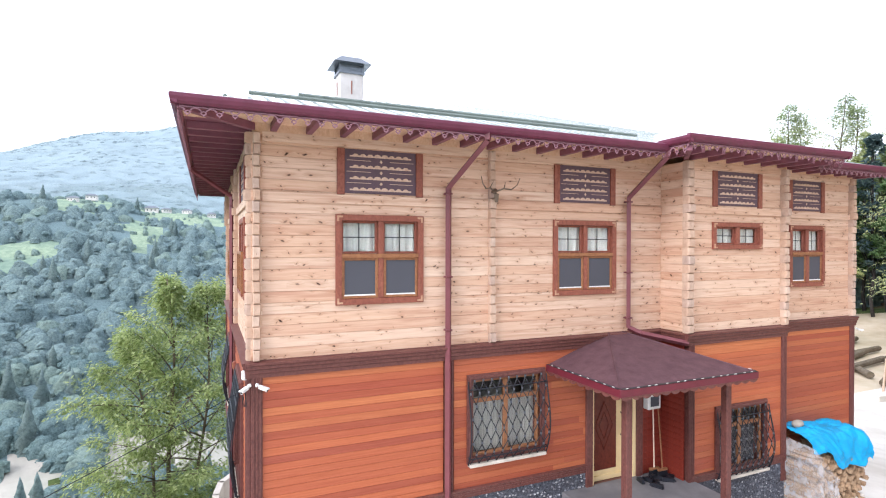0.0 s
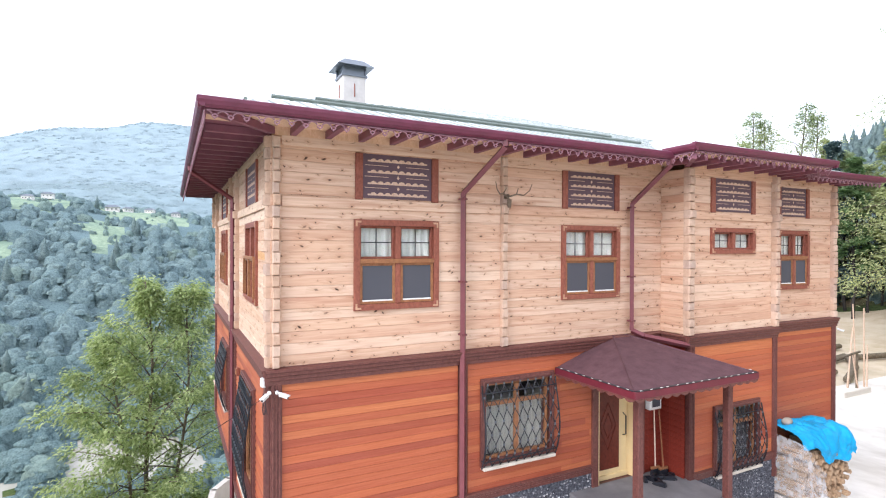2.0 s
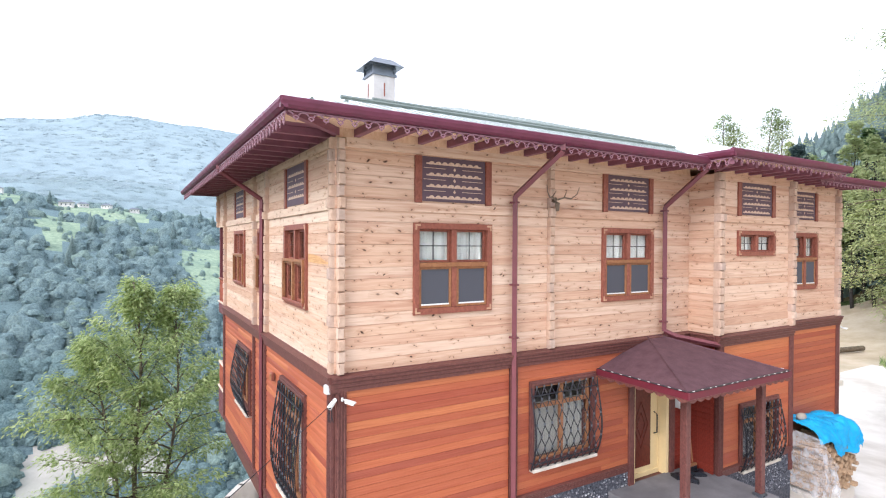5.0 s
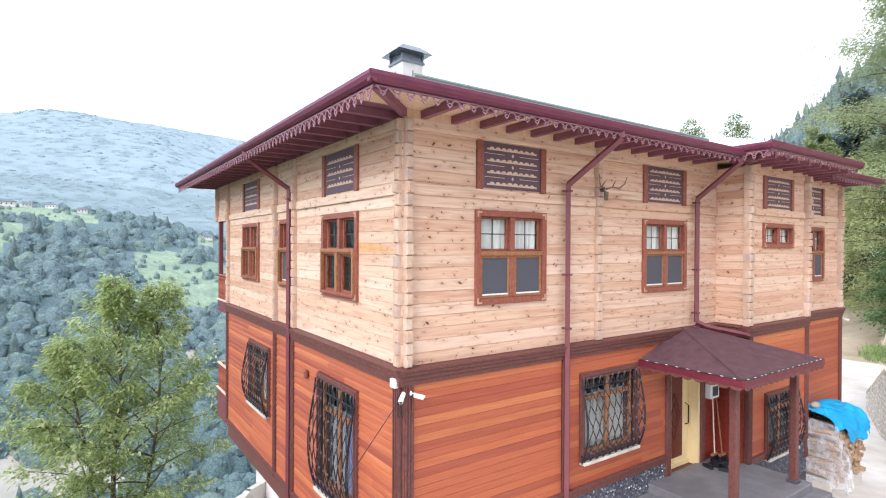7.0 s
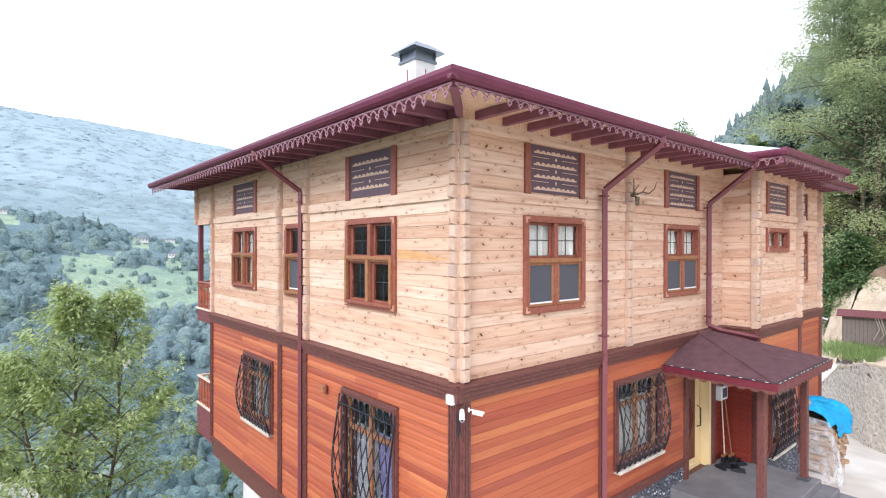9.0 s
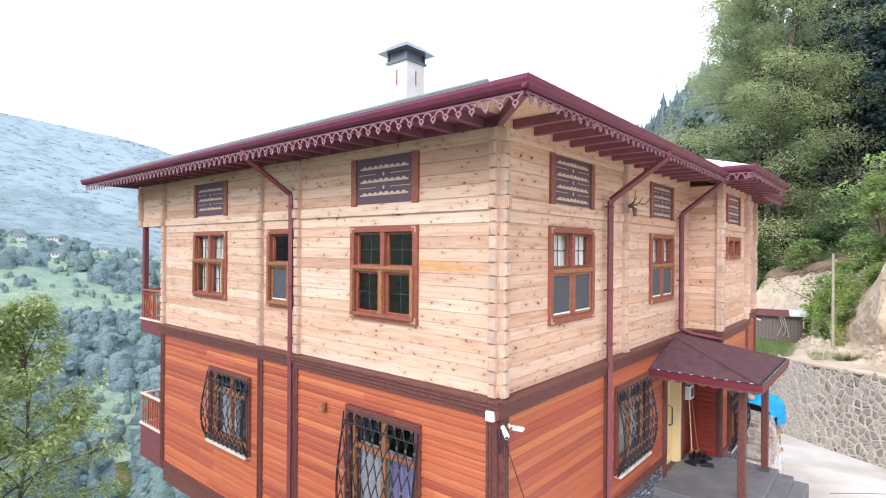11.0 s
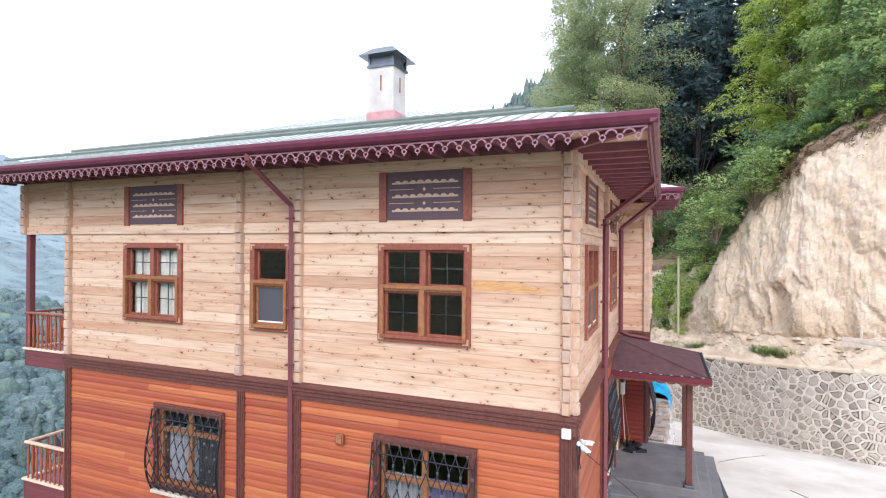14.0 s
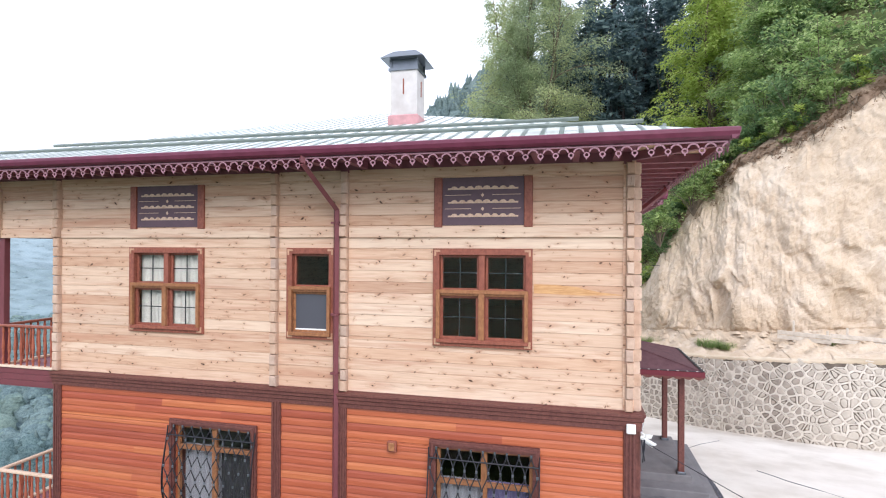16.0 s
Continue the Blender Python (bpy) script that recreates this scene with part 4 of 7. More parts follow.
def low_window(m, x0, x1, z0, z1, cloth=None, cloth2=None, group="barred ground-floor windows"):
    """A ground-floor window with a moulded casing, and its bellied iron grille as a thing of its own."""
    win = part("window", rail_frame(Build(), x0, x1, z0, z1, 0.1, -0.05, 0.1), TRIM, house, m=m)
    rail_frame_b = rail_frame(Build(), x0 + 0.03, x1 - 0.03, z0 + 0.03, z1 - 0.03, 0.035, -0.07, -0.045)
    part("moulding", rail_frame_b, TRIM, win)
    a, b, c, d = x0 + 0.1, x1 - 0.1, z0 + 0.1, z1 - 0.1
    t = c + (d - c) * 0.72
    part("inner_frame", rail_frame(Build(), a, b, c, d, 0.05, 0.03, 0.09), SASH, win)
    box_part("transom", (a + 0.05, 0.02, t - 0.035, b - 0.05, 0.09, t + 0.035), SASH, win)
    x = (a + b) / 2
    box_part("mullion", (x - 0.045, 0.025, c + 0.05, x + 0.045, 0.088, d - 0.05), SASH, win)
    for p, q in ((a + 0.05, x - 0.045), (x + 0.045, b - 0.05)):
        for r0, r1 in ((c + 0.05, t - 0.035), (t + 0.035, d - 0.05)):
            gl = part("pane", Build().box(p, 0.055, r0, q, 0.061, r1), GLASS, win)
            gl.visible_shadow = False
    box_part("sill", (x0 + 0.02, -0.12, z0 - 0.045, x1 - 0.02, 0.06, z0 + 0.012), SILL, win, 0.006, "pale stone sill")

    for side, mat in enumerate((cloth or SCREEN, cloth2 or cloth or SCREEN)):
        def fold(u, v):
            xx = a + (u + side) * (b - a) / 2
            return (xx, 0.22 + 0.012 * math.sin(xx * 120), c + v * (t - c))
        part("curtain", Build().grid(60, 3, fold), mat, win, smooth=True)
    gr = thing("window_grille", "black wrought-iron bellied grille with wavy bars over a window", "window grille", group, m=m)
    n = 9
    gx0, gx1, gz0, gz1 = x0 + 0.03, x1 - 0.03, z0 - 0.01, z1 - 0.1
    step = (gx1 - gx0) / n

    def belly(z):
        s = (z - gz0) / (gz1 - gz0)
        return -0.075 - 0.14 * math.sin(math.pi * min(1, max(0, s)) ** 0.75) ** 1.3

    for i in range(n + 1):
        for sgn in ((1,) if i == 0 else (-1,) if i == n else (1, -1)):
            pts = []
            for k in range(33):
                z = gz0 + (gz1 - gz0) * k / 32
                pts.append((gx0 + i * step + sgn * step * 0.25 * (1 - math.cos(2 * math.pi * 3.5 * k / 32)) , belly(z), z))
            part("bar", Build().tube(pts, 0.0095, 5), IRON, gr)
    for k in range(7):
        z = gz0 + (gz1 - gz0) * (k + 1) / 7.0 - (gz1 - gz0) * 0.0005
        for i in range(n + 1 if k % 2 else n):
            part("collar", COLLAR, None, gr, m=pose(gx0 + (i + (0.0 if k % 2 else 0.5)) * step, belly(z) - 0.004, z))
    for z in (gz0 + 0.13, gz1 - 0.14):
        part("cross_bar", Build().tube([(gx0 - 0.02, -0.05, z), (gx0 - 0.02, belly(z) - 0.012, z), (gx1 + 0.02, belly(z) - 0.012, z), (gx1 + 0.02, -0.05, z)], 0.011, 6), IRON, gr)
    for sx in (gx0 - 0.03, gx1 + 0.03):
        for k in (0.0, 0.05):
            part("side_bar", Build().tube([(sx, belly(gz0 + (gz1 - gz0) * j / 16) * (1 - 2.2 * k) , gz0 + (gz1 - gz0) * j / 16) for j in range(17)], 0.009, 5), IRON, gr)
    return win


LF = FRONT @ pose(0, LOW, 0)
LB = BAY @ pose(0, LOW, 0)
LS = SIDE @ pose(0, LOW, 0)
low_window(LF, 3.5, 5.1, 1.36, 2.9, CURTAIN_GREY)
low_window(LB, 8.76, 10.3, 0.45, 1.9)
low_window(LS, side_x(2.84), side_x(1.24), 0.8, 2.83, BLIND_GREY, BLIND_VIOLET)
low_window(LS, side_x(7.33), side_x(5.7), 1.25, 2.78, BLIND_GREY, BLIND_DARK)

# ---- front door, canopy, porch ----
door = part("door", rail_frame(Build(), 6.2, 7.3, 0.46, 2.62, 0.09, 0.12, 0.22), CREAM, house, "cream-framed door with a dark red panel", m=FRONT)
part("door_leaf", Build().box(6.29, 0.15, 0.55, 7.21, 0.2, 2.53, c=0.005), CREAM, door)
part("panel", Build().box(6.34, 0.132, 0.66, 6.98, 0.155, 2.44, c=0.01), DOORWOOD, door)
for s in (0.12, 0.22):
    z = 1.55
    cxp = 6.66
    part("diamond_bead", Build().tube([(cxp - s, 0.128, z), (cxp, 0.128, z + s * 2.2), (cxp + s, 0.128, z), (cxp, 0.128, z - s * 2.2), (cxp - s, 0.128, z)], 0.012, 5), DOORWOOD, door)
part("handle", Build().tube([(7.1, 0.15, 1.3), (7.1, 0.07, 1.34), (7.1, 0.07, 1.72), (7.1, 0.15, 1.76)], 0.014, 6), IRON, door)
reveal = Build().box(7.22, -0.07, 0.46, 7.3, 0.12, 2.62, c=0.004).box(6.2, -0.07, 0.46, 6.25, 0.12, 2.62, c=0.004).box(6.25, -0.07, 2.56, 7.22, 0.12, 2.62, c=0.004)
part("door_reveal", reveal, CREAM, door)
for a, b in ((6.05, 6.2), (7.3, 7.46)):
    box_part("door_post", (a, -0.1, 0.46, b, 0.05, 2.75), TRIM, door)
meter = thing("meter_box", "white electricity meter box with a glazed front", "meter box")
part("case", Build().box(7.5, -0.2, 1.84, 7.84, -0.05, 2.16, c=0.015), WHITE, meter)
part("glazing", Build().box(7.56, -0.206, 1.9, 7.78, -0.196, 2.1), SCREEN, meter)

DECK = 0.5
porch = thing("porch_steps", "grey concrete porch slab with steps to the drive", "porch", kind="structure")
part("slab", Build().box(5.5, -1.85, -1.2, 8.2, -0.02, DECK, c=0.015), PORCH, porch)
part("step", Build().box(5.05, -2.1, -1.2, 8.45, -0.05, DECK - 0.17, c=0.015), PORCH, porch)
part("step", Build().box(4.6, -2.35, -1.2, 8.7, -0.05, DECK - 0.34, c=0.015), PORCH, porch)

canopy = thing("porch_canopy", "maroon shingled porch canopy on two square posts", "porch canopy")
CX0, CX1, CY = 5.15, 8.2, -2.0
ap = [(6.6, -0.06, 3.43), (6.95, -0.06, 3.43)]
cv = [(CX0, -0.06, 2.93), (CX0, CY, 2.93), (CX1, CY, 2.93), (CX1, -0.06, 2.93), *ap]
part("canopy_roof", Build().add(cv, [(0, 1, 4), (1, 2, 5, 4), (2, 3, 5)]).add([(x, y, z - 0.05) for x, y, z in cv], [(4, 1, 0), (4, 5, 2, 1), (5, 3, 2)]), SHINGLE, canopy)
for a, b in (((CX0, -0.1), (CX0, CY)), ((CX0, CY), (CX1, CY)), ((CX1, CY), (CX1, -0.75))):
    d = Vector((b[0] - a[0], b[1] - a[1], 0))
    m = pose(a[0], a[1], 2.93, 0, 0, math.degrees(math.atan2(d.y, d.x)))
    part("fascia", Build().box(-0.02, -0.03, -0.1, d.length + 0.02, 0.0, 0.02, c=0.006), MAROON, canopy, m=m)
    n = round(d.length / 0.2)
    for i in range(n):
        x = (i + 0.5) * d.length / n
        hw = d.length / n / 2
        sc = Build().prism([(x - hw, 0), (x - hw, -0.03), (x - hw * 0.55, -0.06), (x, -0.075), (x + hw * 0.55, -0.06), (x + hw, -0.03), (x + hw, 0)], -0.02, -0.004)
        part("scalloped_board", sc, TRIM, canopy, m=m @ pose(0, 0, -0.09))
for x in (5.62, 7.92):
    part("post", Build().box(x - 0.065, -1.69, DECK, x + 0.065, -1.56, 2.84, c=0.012), TRIM, canopy)
    part("post_base", Build().box(x - 0.1, -1.72, DECK, x + 0.1, -1.53, DECK + 0.06, c=0.01), METAL, canopy)
part("beam", Build().box(5.5, -1.7, 2.78, 8.05, -1.56, 2.9, c=0.01), TRIM, canopy)
part("beam", Build().box(5.55, -1.56, 2.78, 5.69, -0.1, 2.9, c=0.01), TRIM, canopy)

# ---- downpipes ----


def downpipe(pts, name="downpipe", r=0.044):
    d = thing(name, "maroon square downpipe running from gutter to ground", "downpipe", "downpipes")
    for a, b in zip(pts, pts[1:]):
        a, b = Vector(a), Vector(b)
        part("length", Build().tube([a, b], r * 1.25, 4), PIPE, d)
    for z in (6.0, 4.6, 3.7):
        x, y, _ = pts[3 if len(pts) > 4 else -1]
        part("bracket", Build().box(x - r * 1.2, y - r * 1.2, z, x + r * 1.2, y + r * 1.2 + 0.03, z + 0.03), PIPE, d)
    return d


downpipe([(3.42, -0.95, 6.92), (3.42, -0.95, 6.8), (3.12, -0.12, 6.12), (3.12, -0.12, 0.3)])
downpipe([(7.2, -0.98, 6.95), (7.2, -0.95, 6.8), (7.05, -0.12, 6.1), (7.05, -0.12, 3.52), (7.2, -0.3, 3.42), (7.98, -0.74, 3.24)])
downpipe([(-0.95, 4.45, 6.92), (-0.95, 4.45, 6.8), (-0.12, 4.32, 6.22), (-0.12, 4.32, -0.5)], r=0.037)

# ---- land ----


def fbm(x, y, s, o=4):
    return noise.fractal(Vector((x * s, y * s, 3.7)), 1.0, 2.0, o)


def smooth(a, b, x):
    t = min(1.0, max(0.0, (x - a) / (b - a)))
    return t * t * (3 - 2 * t)


def table(rows, x):
    """A value read off between the rows of (x, value)."""
    if x <= rows[0][0]:
        return rows[0][1]
    for (a, p), (b, q) in zip(rows, rows[1:]):
        if x <= b:
            return p + (q - p) * (x - a) / (b - a)
    return rows[-1][1]


def drive_z(x, y):
    return 0.13 - 0.16 * min(18.0, max(0.0, x - 6.0))


VALLEY = -58.0
SANDS = [(-14.0, 143, 2.6, 11), (-5.5, 144, 3.4, 12), (0.2, 142, 3.4, 13), (10.6, 203, 2.4, 9)]
SPUR = [(-40, 1.5), (-20, 3.6), (-10, 4.2), (-2, 3.2), (6, 1.8), (14, 0.5), (21, -0.7), (26, -3.2), (32, -5.6), (45, -6.5)]
RIDGE_L = [(-60, 4.0), (-22, 6.6), (-16, 7.4), (-9, 9.6), (-2, 10.9), (6, 11.2), (12, 10.4), (20, 8.9), (30, 6.5), (45, 3.5), (60, 2.0)]
RIDGE_R = [(54, -3.0), (58, 0.5), (62, 4.2), (65.5, 7.4), (69, 9.6), (75, 14.2), (80, 17.0), (100, 18.5), (140, 18.0), (180, 8.0)]


def bearing(x, y):
    return math.degrees(math.atan2(x + 3, y + 4)), math.hypot(x + 3, y + 4)


def land(x, y):
    """Height of the ground: the drive, the drop to the valley, and the hills across it."""
    az, r = bearing(x, y)
    z = drive_z(x, y)
    f = max(2.4 - x, y - 7.5) if x < 13.4 else y - 10.2 - (x - 14) * 0.35
    if f > 0 and az < 70 and y > -0.3:
        z -= 6.5 * smooth(0, 0.9, f) + 1.0 * max(0, f - 1.2) + 0.5 * fbm(x, y, 0.12)
    z = max(z, VALLEY + 5 * fbm(x, y, 0.012))
    # a wooded spur across the valley, and the high ridge behind it
    if -110 < az < 62 and r > 100:
        w = smooth(-110, -80, az) * (1 - smooth(52, 62, az))
        crest = 5.2 + 470 * math.tan(radians(table(SPUR, az)))
        up = VALLEY + (crest - VALLEY) * smooth(60, 500, r) ** 0.85 + (7 * fbm(x, y, 0.01) + 2 * fbm(x, y, 0.05)) * smooth(110, 250, r)
        z = max(z, VALLEY + (up - VALLEY) * w)
        top = 5.2 + 1700 * math.tan(radians(table(RIDGE_L, az)))
        if r > 480:
            up = crest - 10 + (top - crest + 10) * smooth(480, 1750, r) + (22 * fbm(x, y, 0.004, 2) + 3 * fbm(x, y, 0.012, 2)) * smooth(520, 900, r) * (1 - smooth(1500, 1750, r))
            z = z + (max(up, z - 40) - z) * w * smooth(480, 560, r)
    # the wooded hill beyond the yard
    if az > 54 and r > 40:
        el = table(RIDGE_R, az)
        top = 5.2 + 300 * math.tan(radians(el))
        start = table([(54, 62), (70, 56), (80, 44), (100, 40)], az)
        k = smooth(start, 300, r) ** 0.75
        z = max(z, -2.75 + (top + 2.75) * k + 2.0 * fbm(x, y, 0.04) * smooth(start, start + 30, r)) if r > start else z
    return z


def radial_land():
    radii = [0.0]
    while radii[-1] < 2600:
        radii.append(radii[-1] + max(0.8, radii[-1] * 0.04))
    n = 260
    v = [(0, 0, land(0, 0) - 0.03)]
    for r in radii[1:]:
        for k in range(n):
            a = 2 * math.pi * k / n
            x, y = r * math.sin(a), r * math.cos(a)
            v.append((x, y, land(x, y) - 0.03))
    f = [(0, 1 + (k + 1) % n, 1 + k) for k in range(n)]
    for i in range(len(radii) - 2):
        o = 1 + i * n
        f += [(o + k, o + (k + 1) % n, o + n + (k + 1) % n, o + n + k) for k in range(n)]
    far = [i for i in range(n, len(f)) if radii[(i - n) // n + 1] > 145]
    return v, f, far


FARMS = [(-10.8, 432, 9), (-9.4, 452, 10), (-4.6, 440, 12), (-3.4, 452, 9), (-1.6, 448, 9), (0.6, 455, 9), (10.9, 420, 9), (13.2, 470, 9), (17.0, 440, 9), (13.4, 372, 8), (18.05, 186, 5)]
MEADOWS = [(-16.5, 440, 3.2, 36), (-10, 436, 2.4, 26), (-3.2, 442, 3.6, 24), (-5.4, 345, 1.6, 34), (17.5, 186, 3.5, 16)]


def clear_land(x, y):
    """Meadows, left open between the woods."""
    az, r = bearing(x, y)
    for a, d, w in FARMS:
        if abs(az - a) < 1.1 and d - 60 < r < d + 12:
            return True
    for a, d, wa, wr in MEADOWS + SANDS:
        if ((az - a) / wa) ** 2 + ((r - d) / wr) ** 2 < 1 + 0.5 * fbm(x, y, 0.03, 3):
            return True
    el = math.degrees(math.atan2(land(x, y) - 5, r))
    field = fbm(x, y, 0.013, 3)
    if 4 < az < 28 and -6.5 < el < -0.5:
        return field > -0.12 and fbm(x, y, 0.045, 3) > -0.3
    if r > 560:
        return field > 0.75
    return field > 0.55 and el > -3


gv, gf, gfar = radial_land()
gme = Build().add(gv, gf).mesh("ground", GROUND, True)
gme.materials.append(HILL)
gme.materials.append(SAND)
gme.materials.append(FAR_GAP)
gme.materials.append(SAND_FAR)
gme.materials.append(UNDERWOOD)
gme.materials.append(MID_GAP)
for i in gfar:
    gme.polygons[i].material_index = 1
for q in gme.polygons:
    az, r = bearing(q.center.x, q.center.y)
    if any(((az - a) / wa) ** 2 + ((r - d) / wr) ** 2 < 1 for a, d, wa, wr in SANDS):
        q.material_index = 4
    # Ground beyond 560 m takes the hazed wood colours.
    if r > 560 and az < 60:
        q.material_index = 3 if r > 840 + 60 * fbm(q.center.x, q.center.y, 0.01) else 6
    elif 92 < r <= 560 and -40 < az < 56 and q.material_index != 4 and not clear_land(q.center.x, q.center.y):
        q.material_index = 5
    if 12 < q.center.x and 45 < az < 84 and r < 70:
        q.material_index = 2
tagged(new("ground", gme), "sloping ground falling to a wooded valley", "ground", kind="structure")

# The unseen stretch before the house is added to bounce light under the eaves.
drive = Build().grid(60, 30, lambda u, v: (-8.0 + 32 * u, -16 + 15.95 * v, drive_z(-8.0 + 32 * u, 0) + 0.012))
drive.grid(20, 12, lambda u, v: (14.1 + 9.9 * u, -0.05 + 9.0 * v, drive_z(14.1 + 9.9 * u, 0) + 0.012))
drive.grid(16, 12, lambda u, v: (24.0 + 17 * u, -2.5 + 11.45 * v, -2.75 + 0.012))
single("road", drive, CONCRETE, "pale concrete drive sloping down beside the house, extended unseen in front for bounced light", "drive", kind="structure")
TERRACE = [(1.1, 9.0), (0.1, 8.35), (-0.35, 7.7), (-0.5, 6.9), (-0.5, 3.2)]
par = Build()
for (ax, ay), (bx, by) in zip(TERRACE, TERRACE[1:]):
    d = (Vector((bx, by)) - Vector((ax, ay))).normalized() * 0.02
    s = Vector((d.y, -d.x)) * -8.0
    par.prism([(ax - d.x, ay - d.y), (bx + d.x, by + d.y), (bx + d.x + s.x, by + d.y + s.y), (ax - d.x + s.x, ay - d.y + s.y)], -7.0, -1.42, "z")
single("parapet", par, CONCRETE, "pale concrete parapet of the lower terrace", "parapet", kind="structure")
single("terrace", Build().prism([(-0.45, 3.2), (0.75, 3.2), (0.75, 8.6), (0.15, 8.3), (-0.3, 7.7), (-0.45, 6.9)], -6.9, -2.3, "z"), CONCRETE, "pale concrete terrace floor under the overhang", "terrace", kind="structure")
single("path", Build().prism([(0.25, 9.4), (13.8, 9.4), (13.8, 12.2), (2.6, 12.2), (1.4, 12.0), (0.6, 11.5), (0.25, 10.8)], -6.5, -3.0, "z"), CONCRETE, "pale concrete terrace below the house", "path", kind="structure")

# stone retaining wall
WALL = [(28.0, 3.2), (24.0, 1.5), (19.9, -0.3), (18.3, -1.6), (16.6, -3.2), (15.35, -4.4), (14.35, -5.55), (13.65, -6.7), (13.25, -7.9), (12.7, -11.0), (12.3, -16.0)]
WTOP = [-1.9, -0.1, 0.95, 1.1, 1.3, 1.45, 1.62, 1.75, 1.88, 2.05, 2.3]


def along(path, t):
    t = min(max(t, 0.0), 1.0) * (len(path) - 1)
    i = min(int(t), len(path) - 2)
    return Vector(path[i]).lerp(Vector(path[i + 1]), t - i), (Vector(path[i + 1]) - Vector(path[i])).normalized()


def wall_top(t):
    k = t * (len(WTOP) - 1)
    i = min(int(k), len(WTOP) - 2)
    return WTOP[i] + (WTOP[i + 1] - WTOP[i]) * (k - i)


def wall_pt(u, v, out=0.0):
    p, d = along(WALL, u)
    o = Vector((d.y, -d.x))
    zb = drive_z(p.x, p.y) - 0.15
    q = p + o * out
    return (q.x, q.y, zb + v * (wall_top(u) - zb))


wall_body = Build().grid(90, 4, wall_pt)
wall_body.add([wall_pt(0, 0), wall_pt(0, 1), wall_pt(0, 1, -0.45), wall_pt(0, 0, -0.45)], [(0, 1, 2, 3)])
retaining = single("retaining_wall", wall_body, JOINT_SHADE, "grey rubble-stone retaining wall with raised pale mortar", "retaining wall", kind="structure")

def coping_pt(u, v):
    p = wall_pt(u, 1.0, (0.03, 0.035, 0.0, -0.5)[round(v * 3)])
    return (p[0], p[1], p[2] + (-0.05 + 0.05 * noise.noise(Vector((u * 140, 4.0, 3.0))), 0.02, 0.05, 0.05)[round(v * 3)] + 0.03 * noise.noise(Vector((u * 60, 1.0, 3.0))))


part("coping", Build().grid(280, 3, coping_pt), SAND, retaining, smooth=True)

# the cut bank above the wall
FOOT = [(39.8, 5.0, -2.6), (37.5, 2.2, -1.2), (33.5, 0.0, 0.2), (27.5, -0.6, 0.9), (23.4, -2.1, 1.2), (20.4, -3.3, 1.6), (18.6, -4.6, 1.85), (17.1, -6.1, 2.0), (16.3, -8.0, 2.2), (15.9, -11.0, 2.5), (15.5, -17.0, 2.8)]
CREST = [(43.2, 4.0, 3.4), (40.5, -0.5, 4.2), (36.5, -2.6, 4.6), (29.5, -2.4, 4.6), (25.2, -4.2, 5.6), (23.0, -4.6, 7.0), (21.9, -5.8, 8.8), (20.9, -7.2, 10.2), (19.0, -9.3, 11.2), (18.6, -12.0, 13.0), (18.0, -18.0, 15.0)]


def cliff_pt(u, v):
    p, d = along(FOOT, u)
    c, _ = along(CREST, u)
    h = 0.25 * v + 0.75 * v ** 2.2
    q = Vector((p.x + (c.x - p.x) * h, p.y + (c.y - p.y) * h, p.z + (c.z - p.z) * v))
    o = Vector((d.y, -d.x, 0)).normalized()
    s = u * 52
    z = q.z
    low = 1 - smooth(0.25, 0.62, v)
    slant = s + 0.25 * z
    big = 0.32 * noise.fractal(Vector((slant * 0.2, z * 0.17, 9.0)), 1.0, 2.0, 3)
    warp = 0.5 * noise.noise(Vector((s * 0.5, z * 0.4, 4.0)))
    crease = 0.16 - 0.28 * abs(noise.noise(Vector((slant * 0.36 + warp, z * 0.34 + warp, 1.0))))
    at = Vector((slant * 0.46 + 0.5 * warp, z * 0.72 + 0.5 * warp, 0.0))
    near, seat = noise.voronoi(at)
    way = noise.cell_vector(seat[0] * 9.7)
    facet = (0.22 * way.z - 0.11 + 0.5 * ((at.x - seat[0].x) * (way.x - 0.5) + (at.y - seat[0].y) * (way.y - 0.5))) * smooth(0.0, 0.26, near[1] - near[0])
    small = 0.09 * noise.fractal(Vector((s * 1.0, z * 1.5, 3.0)), 0.9, 2.0, 4) + 0.04 * noise.fractal(Vector((s * 3.4, z * 4.6, 7.0)), 1.0, 2.0, 3)
    q = q + o * (big + crease * (0.35 + 0.65 * low) + facet * (0.35 + 0.9 * low) + small) * smooth(0.0, 0.06, v)
    return (q.x, q.y, q.z + 0.08 * noise.noise(Vector((s, z * 2, 2))))


cliff = single("cliff", Build().grid(460, 130, cliff_pt), ROCK, "pale sandy rock face cut into the hillside", "cliff", kind="structure")


def ledge_pt(u, v):
    a = Vector(wall_pt(u, 1, -0.3))
    b = Vector(cliff_pt(0.0875 + 0.9125 * u, 0.03))
    q = a.lerp(b, v * 1.08)
    return (q.x, q.y, q.z + 0.3 * noise.fractal(Vector((q.x * 1.1, q.y * 1.1, 0)), 0.8, 2.0, 6) * math.sin(math.pi * min(1, v)) + 0.02)


def far_bank(u, v):
    p, _ = along([(39.5, 5.2), (41.0, 6.6), (44.5, 7.6), (52.0, 8.2)], u)
    h = 5.6 - 1.2 * u
    q = Vector((p.x + 3.6 * v ** 1.6, p.y - 0.6 * v, -2.9 + h * v))
    w = 0.45 * noise.fractal(Vector((q.x * 0.5, q.y * 0.5, q.z * 0.4)), 1.0, 2.0, 5)
    return (q.x - w, q.y, q.z + 0.2 * w)


